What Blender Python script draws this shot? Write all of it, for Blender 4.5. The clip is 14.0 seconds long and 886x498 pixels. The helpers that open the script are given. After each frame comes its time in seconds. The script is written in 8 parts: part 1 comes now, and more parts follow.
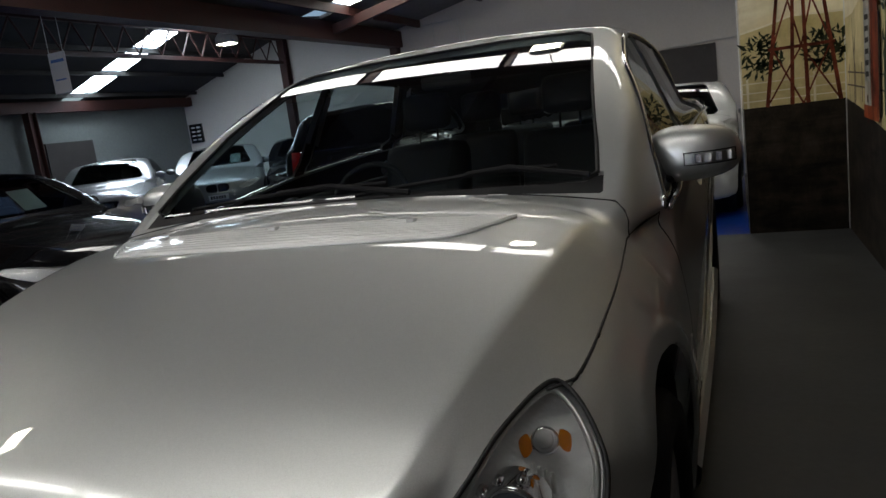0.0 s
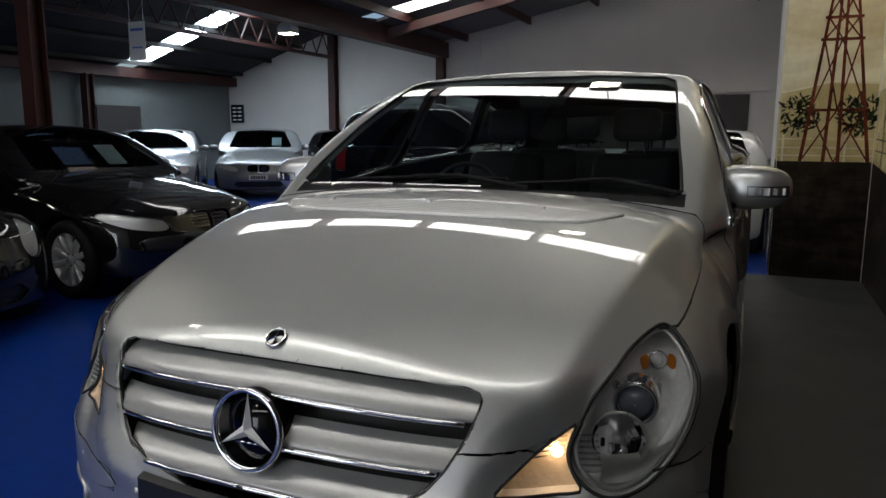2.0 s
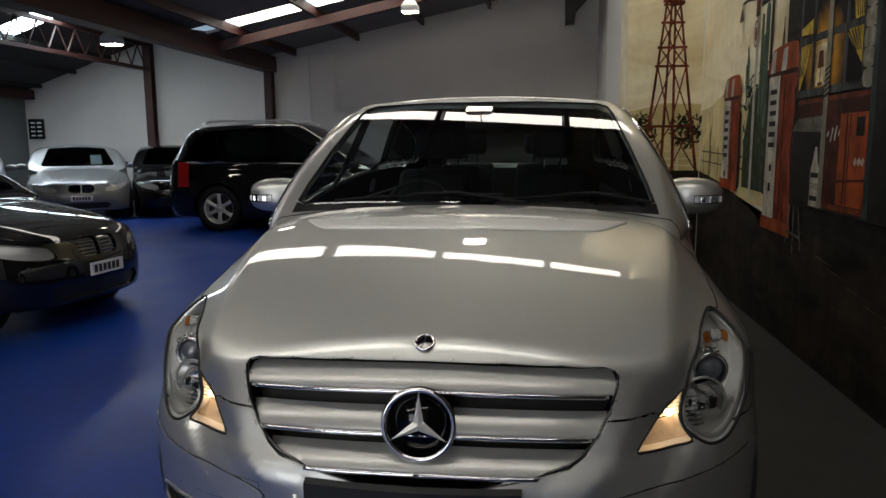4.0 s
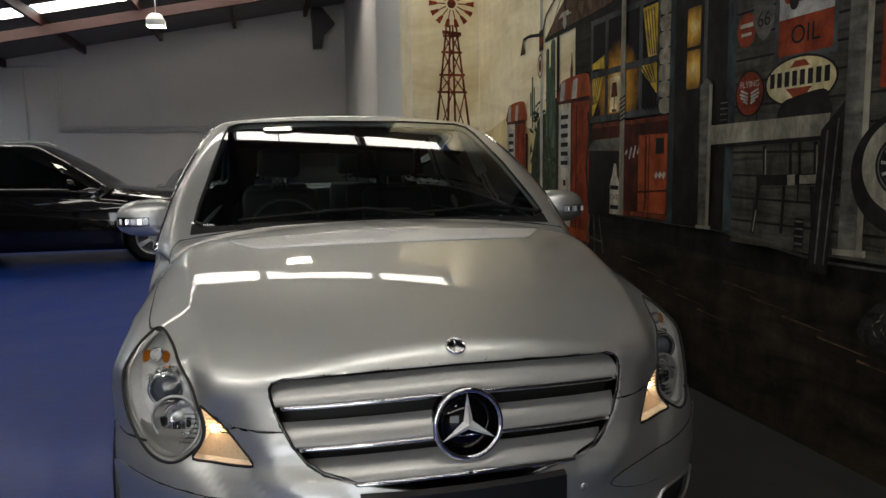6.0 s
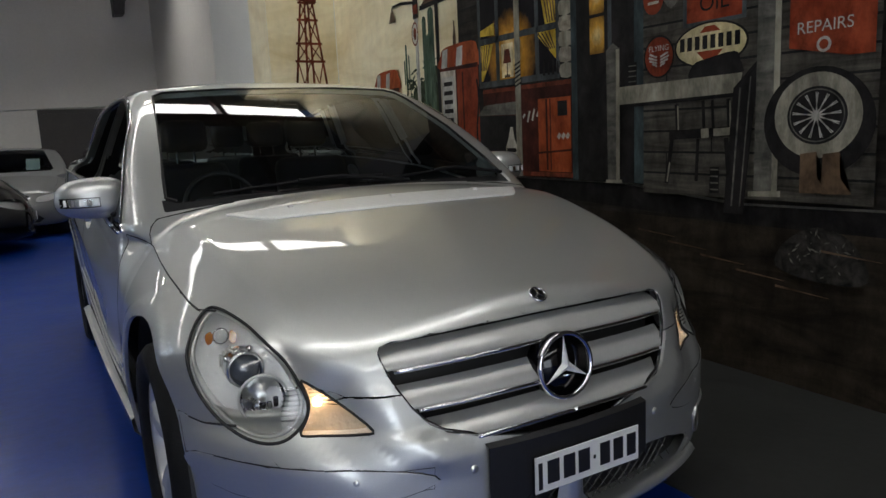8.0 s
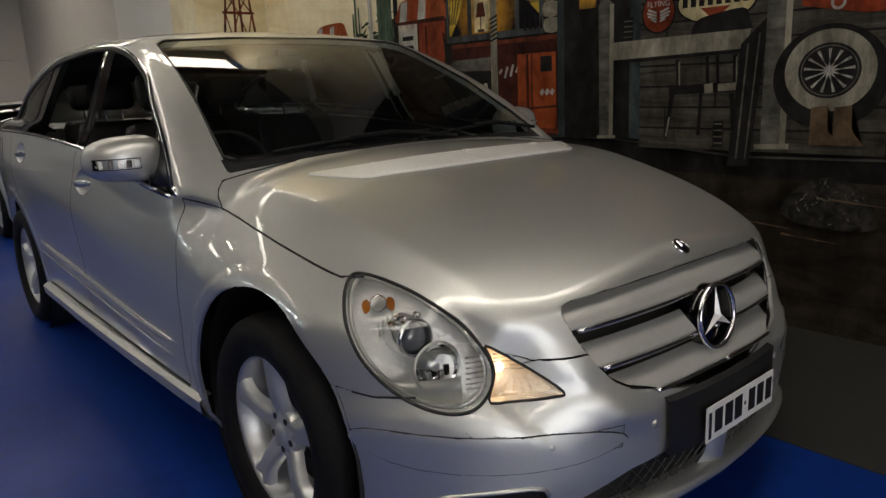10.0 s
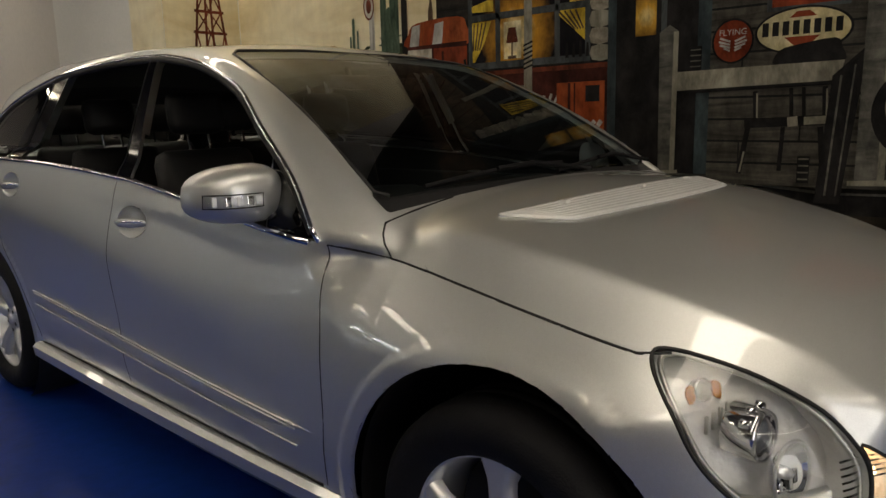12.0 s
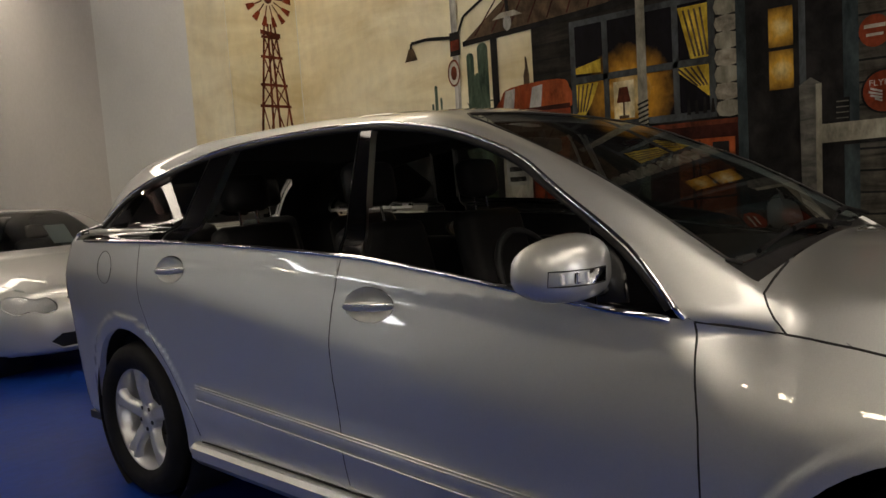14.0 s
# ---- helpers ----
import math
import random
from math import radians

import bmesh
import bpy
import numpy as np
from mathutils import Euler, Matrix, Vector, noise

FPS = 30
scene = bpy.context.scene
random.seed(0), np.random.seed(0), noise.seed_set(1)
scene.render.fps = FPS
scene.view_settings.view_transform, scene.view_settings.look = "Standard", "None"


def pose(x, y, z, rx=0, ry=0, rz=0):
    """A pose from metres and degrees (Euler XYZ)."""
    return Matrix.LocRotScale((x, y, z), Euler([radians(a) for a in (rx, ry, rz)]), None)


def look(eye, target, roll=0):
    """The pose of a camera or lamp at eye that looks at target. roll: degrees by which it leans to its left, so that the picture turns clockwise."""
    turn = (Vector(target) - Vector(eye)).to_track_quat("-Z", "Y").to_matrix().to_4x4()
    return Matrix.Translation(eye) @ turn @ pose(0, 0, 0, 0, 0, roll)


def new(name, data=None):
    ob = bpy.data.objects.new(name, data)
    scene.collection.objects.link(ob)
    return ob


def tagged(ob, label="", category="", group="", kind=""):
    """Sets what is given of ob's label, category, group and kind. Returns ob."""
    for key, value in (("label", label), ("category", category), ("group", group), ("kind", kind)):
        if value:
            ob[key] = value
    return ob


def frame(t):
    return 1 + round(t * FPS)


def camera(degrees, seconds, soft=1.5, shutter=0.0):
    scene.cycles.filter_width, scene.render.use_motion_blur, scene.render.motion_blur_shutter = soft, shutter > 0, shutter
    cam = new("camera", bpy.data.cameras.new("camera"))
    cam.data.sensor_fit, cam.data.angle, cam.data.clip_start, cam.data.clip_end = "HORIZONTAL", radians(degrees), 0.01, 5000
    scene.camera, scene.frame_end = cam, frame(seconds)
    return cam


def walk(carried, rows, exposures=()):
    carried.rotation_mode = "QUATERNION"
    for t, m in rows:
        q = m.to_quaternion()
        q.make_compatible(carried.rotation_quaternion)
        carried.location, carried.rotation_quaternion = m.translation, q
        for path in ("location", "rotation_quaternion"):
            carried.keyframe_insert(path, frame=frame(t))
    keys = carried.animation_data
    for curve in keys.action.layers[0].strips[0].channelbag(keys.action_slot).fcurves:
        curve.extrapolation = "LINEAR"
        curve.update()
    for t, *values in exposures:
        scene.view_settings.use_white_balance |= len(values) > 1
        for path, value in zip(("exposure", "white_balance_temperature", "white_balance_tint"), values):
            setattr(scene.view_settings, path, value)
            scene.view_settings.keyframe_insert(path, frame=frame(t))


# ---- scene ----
cam = camera(63.4, 14.0)
PATH = [
    (0, (1.126, -1.424, 1.342), (0.357, 0.389, 0.99), -7.5),
    (0.5, (1.143, -1.567, 1.364), (0.336, 0.23, 1.016), -6.3),
    (0.8, (1.208, -1.652, 1.358), (0.359, 0.129, 1.036), -2.5),
    (1, (1.237, -1.706, 1.363), (0.373, 0.071, 1.053), -1.1),
    (1.5, (1.17, -1.849, 1.362), (0.335, -0.062, 1.036), -0.8),
    (2, (0.996, -2.085, 1.351), (0.218, -0.271, 1.029), 0.2),
    (2.2, (0.952, -2.129, 1.35), (0.186, -0.323, 0.96), -1.5),
    (4.3, (0.172, -2.59, 1.4), (0.048, -0.607, 1.174), -2.9),
    (4.5, (0.094, -2.587, 1.384), (0.072, -0.59, 1.279), -5.0),
    (5, (-0.106, -2.561, 1.359), (0.1, -0.579, 1.189), -2.8),
    (5.5, (-0.295, -2.611, 1.359), (0.153, -0.672, 1.158), -2.6),
    (6, (-0.507, -2.619, 1.376), (-0.018, -0.694, 1.14), -0.8),
    (6.5, (-0.677, -2.526, 1.346), (-0.176, -0.612, 1.054), -3.8),
    (7, (-0.849, -2.435, 1.344), (-0.248, -0.554, 1.028), -2.2),
    (7.4, (-0.991, -2.412, 1.359), (-0.161, -0.625, 1.015), -3.5),
    (7.5, (-1.028, -2.397, 1.363), (-0.138, -0.638, 1.025), -3.1),
    (7.7, (-1.114, -2.384, 1.351), (-0.173, -0.649, 1.026), -2.7),
    (9.8, (-1.775, -1.92, 1.354), (-0.524, -0.422, 0.915), -3.2),
    (10, (-1.813, -1.841, 1.355), (-0.556, -0.349, 0.912), -2.6),
    (10.5, (-1.869, -1.605, 1.335), (-0.646, -0.089, 0.881), -3.5),
    (11, (-1.918, -1.392, 1.336), (-0.648, 0.092, 0.905), -1.6),
    (11.5, (-2.019, -1.158, 1.357), (-0.575, 0.161, 0.941), -1.3),
    (12, (-2.099, -0.905, 1.346), (-0.642, 0.416, 0.985), -1.5),
    (12.5, (-2.16, -0.616, 1.366), (-0.696, 0.724, 1.115), -1.9),
    (13, (-2.281, -0.401, 1.368), (-0.785, 0.907, 1.139), -1.5),
    (13.5, (-2.454, -0.249, 1.382), (-0.892, 0.981, 1.163), -2.6),
    (14, (-2.53, -0.043, 1.379), (-1.007, 1.241, 1.196), -3.8),
]
walk(cam, [(t, look(eye, target, roll)) for t, eye, target, roll in PATH],
     exposures=((0.0, 0.0, 6280, 10), (2.5, 0.0, 6250, 10), (5.0, -0.07, 6850, 10), (7.5, 0.15, 6080, 9), (10.0, 0.05, 7000, 11), (11.0, 0.03, 7200, 11), (12.5, 0.05, 7700, 12), (14.0, 0.08, 7550, 14)))


# ---- daylight: a dim sky outside; the roof sheets below carry it inside ----
world = bpy.data.worlds.new("sky")
scene.world = world
world.use_nodes = True
_wt = world.node_tree
_sky = _wt.nodes.new("ShaderNodeTexSky")
_sky.sky_type, _sky.sun_disc = "NISHITA", False
_sky.sun_elevation, _sky.sun_rotation = radians(48), radians(200)
_wt.links.new(_sky.outputs[0], _wt.nodes["Background"].inputs[0])
_wt.nodes["Background"].inputs[1].default_value = 0.08
SKYLIGHT, LAMP_GLOW = 6.4, 25.0


# ---- materials ----
def material(name, color, rough=0.5, metal=0.0, coat=0.0, grain=0.0, scale=6.0, fine=60.0, bump=0.0, bump_scale=80.0,
             spec=0.5, coat_rough=0.03, tint=None):
    """A Principled surface with variation at two scales, in object metres."""
    m = bpy.data.materials.new(name)
    m.use_nodes = True
    nt = m.node_tree
    b = nt.nodes["Principled BSDF"]
    b.inputs["Base Color"].default_value = (*color, 1)
    b.inputs["Roughness"].default_value = rough
    b.inputs["Metallic"].default_value = metal
    b.inputs["Specular IOR Level"].default_value = spec
    b.inputs["Coat Weight"].default_value = coat
    b.inputs["Coat Roughness"].default_value = coat_rough
    b.inputs["Coat IOR"].default_value = 1.6
    if grain or bump:
        tc = nt.nodes.new("ShaderNodeTexCoord")
    if grain:
        big, small = nt.nodes.new("ShaderNodeTexNoise"), nt.nodes.new("ShaderNodeTexNoise")
        big.inputs["Scale"].default_value, small.inputs["Scale"].default_value = scale, fine
        big.inputs["Detail"].default_value, small.inputs["Detail"].default_value = 4, 3
        for n in (big, small):
            nt.links.new(tc.outputs["Object"], n.inputs["Vector"])
        add = nt.nodes.new("ShaderNodeMath")
        add.operation = "ADD"
        nt.links.new(big.outputs["Fac"], add.inputs[0])
        nt.links.new(small.outputs["Fac"], add.inputs[1])
        ramp = nt.nodes.new("ShaderNodeMapRange")
        ramp.inputs["From Min"].default_value, ramp.inputs["From Max"].default_value = 0.6, 1.4
        nt.links.new(add.outputs[0], ramp.inputs["Value"])
        mix = nt.nodes.new("ShaderNodeMix")
        mix.data_type = "RGBA"
        other = tint or color
        mix.inputs["A"].default_value = (*[c * (1 - grain) for c in color], 1)
        mix.inputs["B"].default_value = (*[min(1, c * (1 + grain)) for c in other], 1)
        nt.links.new(ramp.outputs["Result"], mix.inputs["Factor"])
        nt.links.new(mix.outputs["Result"], b.inputs["Base Color"])
        rr = nt.nodes.new("ShaderNodeMapRange")
        rr.inputs["To Min"].default_value, rr.inputs["To Max"].default_value = rough * 0.8, min(1, rough * 1.2)
        nt.links.new(big.outputs["Fac"], rr.inputs["Value"])
        nt.links.new(rr.outputs["Result"], b.inputs["Roughness"])
    if bump:
        nb, bu = nt.nodes.new("ShaderNodeTexNoise"), nt.nodes.new("ShaderNodeBump")
        nb.inputs["Scale"].default_value, nb.inputs["Detail"].default_value = bump_scale, 4
        bu.inputs["Strength"].default_value, bu.inputs["Distance"].default_value = bump, 0.01
        nt.links.new(tc.outputs["Object"], nb.inputs["Vector"])
        nt.links.new(nb.outputs["Fac"], bu.inputs["Height"])
        nt.links.new(bu.outputs["Normal"], b.inputs["Normal"])
    return m


def glass_material(name, tint, gloss_rough=0.0, ior=1.5):
    """Thin pane: lets light through with a tint, and mirrors by Fresnel."""
    m = bpy.data.materials.new(name)
    m.use_nodes = True
    nt = m.node_tree
    nt.nodes.remove(nt.nodes["Principled BSDF"])
    out = nt.nodes["Material Output"]
    tr, gl = nt.nodes.new("ShaderNodeBsdfTransparent"), nt.nodes.new("ShaderNodeBsdfGlossy")
    mix, fr = nt.nodes.new("ShaderNodeMixShader"), nt.nodes.new("ShaderNodeFresnel")
    tr.inputs[0].default_value = (*tint, 1)
    gl.inputs["Roughness"].default_value = gloss_rough
    fr.inputs["IOR"].default_value = ior
    nt.links.new(fr.outputs[0], mix.inputs[0])
    nt.links.new(tr.outputs[0], mix.inputs[1])
    nt.links.new(gl.outputs[0], mix.inputs[2])
    nt.links.new(mix.outputs[0], out.inputs[0])
    return m


def glow_material(name, color, strength):
    m = bpy.data.materials.new(name)
    m.use_nodes = True
    b = m.node_tree.nodes["Principled BSDF"]
    b.inputs["Base Color"].default_value = (*color, 1)
    b.inputs["Emission Color"].default_value = (*color, 1)
    b.inputs["Emission Strength"].default_value = strength
    return m


def flake_paint(name, color, metal, rough, flake=0.06, spec=0.5):
    """Metallic lacquer: fine flakes under a clear coat."""
    m = material(name, color, rough, metal, coat=1.0, coat_rough=0.02, spec=spec)
    nt = m.node_tree
    b = nt.nodes["Principled BSDF"]
    tc, vo = nt.nodes.new("ShaderNodeTexCoord"), nt.nodes.new("ShaderNodeTexVoronoi")
    vo.inputs["Scale"].default_value = 900
    nt.links.new(tc.outputs["Object"], vo.inputs["Vector"])
    hs = nt.nodes.new("ShaderNodeMix")
    hs.data_type = "RGBA"
    hs.inputs["A"].default_value = (*[c * (1 - flake) for c in color], 1)
    hs.inputs["B"].default_value = (*[min(1, c * (1 + flake)) for c in color], 1)
    sep = nt.nodes.new("ShaderNodeSeparateColor")
    nt.links.new(vo.outputs["Color"], sep.inputs[0])
    nt.links.new(sep.outputs[0], hs.inputs["Factor"])
    nt.links.new(hs.outputs["Result"], b.inputs["Base Color"])
    nz = nt.nodes.new("ShaderNodeTexNoise")
    nz.inputs["Scale"].default_value, nz.inputs["Detail"].default_value = 3.0, 5
    nt.links.new(tc.outputs["Object"], nz.inputs["Vector"])
    mr = nt.nodes.new("ShaderNodeMapRange")
    mr.inputs["To Min"].default_value, mr.inputs["To Max"].default_value = 0.008, 0.03
    nt.links.new(nz.outputs["Fac"], mr.inputs["Value"])
    nt.links.new(mr.outputs["Result"], b.inputs["Coat Roughness"])
    return m


SILVER = flake_paint("silver_paint", (0.68, 0.69, 0.675), 0.90, 0.47)
SILVER_B = flake_paint("grey_silver_paint", (0.25, 0.255, 0.26), 0.6, 0.42)
BLACK_PAINT = flake_paint("black_paint", (0.004, 0.004, 0.0045), 0.0, 0.4, spec=0.05)
CHROME = material("chrome", (0.82, 0.82, 0.84), 0.07, 1.0)
SATIN = material("satin_silver", (0.60, 0.60, 0.58), 0.3, 0.85, grain=0.05, scale=20)
ALLOY = material("alloy", (0.60, 0.61, 0.62), 0.36, 0.55, coat=0.4, grain=0.03, scale=15)
BLACK_PLASTIC = material("black_plastic", (0.012, 0.012, 0.013), 0.45, grain=0.2, scale=30, bump=0.1, bump_scale=400)
GLOSS_BLACK = material("gloss_black", (0.006, 0.006, 0.007), 0.06, coat=1.0)
RUBBER = material("rubber", (0.007, 0.007, 0.008), 0.7, spec=0.2, grain=0.25, scale=25, bump=0.2, bump_scale=150)
PILLAR_BLACK = material("black_pillar_film", (0.003, 0.003, 0.0035), 0.07, spec=0.4)
SEAL = material("seal_rubber", (0.01, 0.01, 0.01), 0.6)
LEATHER = material("black_leather", (0.008, 0.008, 0.009), 0.5, grain=0.25, scale=12, bump=0.25, bump_scale=220)
TRIM_GREY = material("grey_trim", (0.018, 0.019, 0.021), 0.7, grain=0.15, scale=15, bump=0.15, bump_scale=300)
CLOTH = material("headliner_cloth", (0.10, 0.10, 0.098), 0.95, grain=0.1, scale=10)
GLASS = glass_material("windscreen_glass", (0.46, 0.56, 0.57), ior=1.8)
TINT = glass_material("tinted_glass", (0.55, 0.57, 0.56))
PRIVACY = glass_material("dark_privacy_glass", (0.10, 0.11, 0.11))
DARK_METAL = material("dark_brake_metal", (0.05, 0.05, 0.05), 0.5, 0.8)
VENT_SILVER = material("silver_plastic", (0.80, 0.80, 0.785), 0.36, 0.2, coat=0.4)
LENS = glass_material("clear_lens", (0.93, 0.94, 0.94))
REFLECTOR = material("reflector", (0.96, 0.96, 0.96), 0.24, 0.15, coat=0.6, bump=0.5, bump_scale=60)
# bowl colour carries the warm light of the lit bulb
WARM_BOWL = material("bowl_tinted_by_bulb", (0.92, 0.78, 0.60), 0.22, 0.4, bump=0.4, bump_scale=70)
LOUVRE = material("silver_louvre_plastic", (0.46, 0.46, 0.445), 0.38, 0.35, coat=0.35, grain=0.04, scale=20)
AMBER = material("amber_lens", (0.40, 0.13, 0.010), 0.2, coat=1.0)
RED_LENS = material("red_lens", (0.35, 0.01, 0.01), 0.15, coat=1.0)
DARK_GLASS = material("projector_glass", (0.09, 0.10, 0.12), 0.02, coat=1.0, spec=1.0)
WARM_BULB = glow_material("lit_bulb", (1.0, 0.70, 0.40), 7.0)
PLATE_WHITE = material("plate_white", (0.78, 0.78, 0.76), 0.4, grain=0.05, scale=40)
INK = material("black_ink", (0.01, 0.01, 0.012), 0.5)
PAPER = material("white_paper", (0.8, 0.8, 0.79), 0.8, grain=0.04, scale=30)
# wall paint taken darker: the side wall's shade is in this colour
SHADED_WALL = material("shaded_wall_paint", (0.16, 0.175, 0.165), 0.8, grain=0.12, scale=1.0, fine=18, bump=0.15, bump_scale=25)
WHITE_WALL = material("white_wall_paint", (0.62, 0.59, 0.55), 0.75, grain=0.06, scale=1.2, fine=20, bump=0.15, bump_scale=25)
PILLAR_WHITE = material("pillar_white_gloss", (0.72, 0.72, 0.68), 0.4, grain=0.06, scale=2, fine=30, bump=0.1, bump_scale=20)
STEEL_RED = material("oxide_red_steel", (0.0450, 0.0120, 0.0084), 0.6, grain=0.4, scale=5, bump=0.2, bump_scale=40)
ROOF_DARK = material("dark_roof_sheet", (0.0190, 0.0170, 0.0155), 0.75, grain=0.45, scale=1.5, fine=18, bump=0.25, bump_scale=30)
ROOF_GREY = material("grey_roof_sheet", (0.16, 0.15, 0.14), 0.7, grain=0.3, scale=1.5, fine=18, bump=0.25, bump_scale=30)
DOOR_DARK = material("dark_door", (0.035, 0.03, 0.028), 0.55, grain=0.3, scale=4)
SKY_SHEET = glow_material("skylight_sheet", (1.0, 0.96, 0.88), SKYLIGHT)
# bluish glow, raised in strength to brighten the end wall
SKY_SHEET_COOL = glow_material("cool_bright_skylight_sheet", (0.78, 0.90, 1.0), SKYLIGHT * 2.9)
GATE_GLOW = glow_material("gateway_glow", (0.92, 0.96, 1.0), 3.4)
LAMP_FACE = glow_material("bay_lamp_face", (1.0, 0.93, 0.76), LAMP_GLOW)
BLUE_FLOOR = material("blue_floor_paint", (0.0024, 0.030, 0.215), 0.44, spec=0.16, grain=0.22, scale=1.6, fine=14, bump=0.12, bump_scale=12, coat=0.12, coat_rough=0.16)
GREY_FLOOR = material("dark_grey_floor", (0.026, 0.027, 0.026), 0.55, grain=0.2, scale=2.5, fine=25, bump=0.1, bump_scale=20)


# ---- mesh helpers ----
def put(bm, name, mat, parent=None, smooth=True, m=None):
    me = bpy.data.meshes.new(name)
    bm.normal_update()
    bm.to_mesh(me)
    bm.free()
    if smooth:
        me.polygons.foreach_set("use_smooth", [True] * len(me.polygons))
    for one in (mat if isinstance(mat, (list, tuple)) else [mat]):
        me.materials.append(one)
    ob = new(name, me)
    if parent is not None:
        ob.parent = parent
    if m is not None:
        ob.matrix_basis = m
    return ob


def part(name, bm, mat, parent, label="", smooth=False):
    ob = put(bm, name, mat, parent, smooth)
    if label:
        ob["label"] = label
    return ob


def empty(name, m=None):
    ob = new(name)
    ob.empty_display_size = 0.2
    if m is not None:
        ob.matrix_basis = m
    return ob


def box(bm, x0, x1, y0, y1, z0, z1, bevel=0.0):
    r = bmesh.ops.create_cube(bm, size=1, matrix=Matrix.LocRotScale(((x0 + x1) / 2, (y0 + y1) / 2, (z0 + z1) / 2), None, (abs(x1 - x0), abs(y1 - y0), abs(z1 - z0))))
    if bevel:
        es = list({e for v in r["verts"] for e in v.link_edges})
        bmesh.ops.bevel(bm, geom=es, offset=bevel, segments=2, affect="EDGES", profile=0.5)
    return bm


def boxbm(*a, **k):
    return box(bmesh.new(), *a, **k)


def cyl(bm, r, a, b, n=24, r2=None, caps=True):
    """A cylinder or cone from point a to point b."""
    a, b = Vector(a), Vector(b)
    d = b - a
    m = Matrix.Translation((a + b) / 2) @ d.to_track_quat("Z", "Y").to_matrix().to_4x4()
    bmesh.ops.create_cone(bm, cap_ends=caps, segments=n, radius1=r, radius2=r if r2 is None else r2, depth=d.length, matrix=m)
    return bm


def tube(bm, pts, r, n=8, closed=False):
    """A round bar along points."""
    pts = [Vector(p) for p in pts]
    rings = []
    for i, p in enumerate(pts):
        a = pts[i - 1] if i or closed else p
        b = pts[(i + 1) % len(pts)] if i + 1 < len(pts) or closed else p
        q = (b - a).to_track_quat("Z", "Y")
        rings.append([bm.verts.new(p + q @ Vector((r * math.cos(k * math.tau / n), r * math.sin(k * math.tau / n), 0))) for k in range(n)])
    for i in range(len(rings) - (0 if closed else 1)):
        A, B = rings[i], rings[(i + 1) % len(rings)]
        for k in range(n):
            bm.faces.new((A[k], A[(k + 1) % n], B[(k + 1) % n], B[k]))
    if not closed:
        bm.faces.new(rings[0][::-1])
        bm.faces.new(rings[-1])
    return bm


def lathe(bm, profile, axis="X", n=40, m=None):
    """Turns (radius, height) pairs round an axis; height runs along it."""
    rings = []
    for r, h in profile:
        ring = []
        for k in range(n):
            a = k * math.tau / n
            c, s = r * math.cos(a), r * math.sin(a)
            p = Vector((h, c, s)) if axis == "X" else Vector((c, h, s)) if axis == "Y" else Vector((c, s, h))
            ring.append(bm.verts.new(m @ p if m is not None else p))
        rings.append(ring)
    for A, B in zip(rings, rings[1:]):
        for k in range(n):
            bm.faces.new((A[k], A[(k + 1) % n], B[(k + 1) % n], B[k]))
    return bm


def prism(bm, pts, depth, m):
    """A flat outline (u, v) given thickness towards +w, then moved by m."""
    lo = [bm.verts.new(m @ Vector((u, v, 0))) for u, v in pts]
    hi = [bm.verts.new(m @ Vector((u, v, depth))) for u, v in pts]
    n = len(pts)
    bm.faces.new(hi)
    bm.faces.new(lo[::-1])
    for i in range(n):
        bm.faces.new((lo[i], lo[(i + 1) % n], hi[(i + 1) % n], hi[i]))
    return bm


def arc(cx, cy, rx, ry, a0=0, a1=360, n=24):
    k = n if a1 - a0 >= 360 else n + 1
    return [(cx + rx * math.cos(radians(a0 + (a1 - a0) * i / n)), cy + ry * math.sin(radians(a0 + (a1 - a0) * i / n))) for i in range(k)]


def smooth_loop(pts, n=6, closed=True):
    """A rounded outline through the given corners."""
    out, k = [], len(pts)
    for i in range(k if closed else k - 1):
        p0, p1 = np.array(pts[i - 1 if closed or i else 0], float), np.array(pts[i], float)
        p2, p3 = np.array(pts[(i + 1) % k], float), np.array(pts[(i + 2) % k if closed else min(i + 2, k - 1)], float)
        for j in range(n):
            t = j / n
            out.append(tuple(0.5 * (2 * p1 + (p2 - p0) * t + (2 * p0 - 5 * p1 + 4 * p2 - p3) * t * t + (3 * p1 - p0 - 3 * p2 + p3) * t ** 3)))
    if not closed:
        out.append(tuple(pts[-1]))
    return out


# ---- the hall ----
WALL_X, PANEL_Y, PANEL_X, FAR_Y, LEFT_X, NEAR_Y = 1.985, 5.377, 1.20, 15.0, -13.1, -9.0
VALLEY_X, VALLEY_Z, RIDGE_X, RIDGE_Z, EAVE_Z = -6.35, 3.60, -9.5, 4.05, 2.83
SLOPE = 0.20


def roof_z(x):
    if x > VALLEY_X:
        return VALLEY_Z + SLOPE * (x - VALLEY_X)
    if x > RIDGE_X:
        return VALLEY_Z + (RIDGE_Z - VALLEY_Z) * (VALLEY_X - x) / (VALLEY_X - RIDGE_X)
    return RIDGE_Z + (EAVE_Z - RIDGE_Z) * (RIDGE_X - x) / (RIDGE_X - LEFT_X)


def setting(name, bm, mat, smooth=False, label="", category=""):
    return tagged(put(bm, name, mat, None, smooth), label, category, kind="structure")


setting("floor", boxbm(LEFT_X - 0.3, 2.4, NEAR_Y - 0.3, FAR_Y + 0.3, -0.12, 0.0), BLUE_FLOOR, label="glossy blue painted concrete floor, worn and scuffed", category="floor")
setting("floor_strip", boxbm(0.715, WALL_X, -4.2, PANEL_Y, 0.0, 0.004), GREY_FLOOR, label="dark grey matt floor strip beside the mural", category="floor")


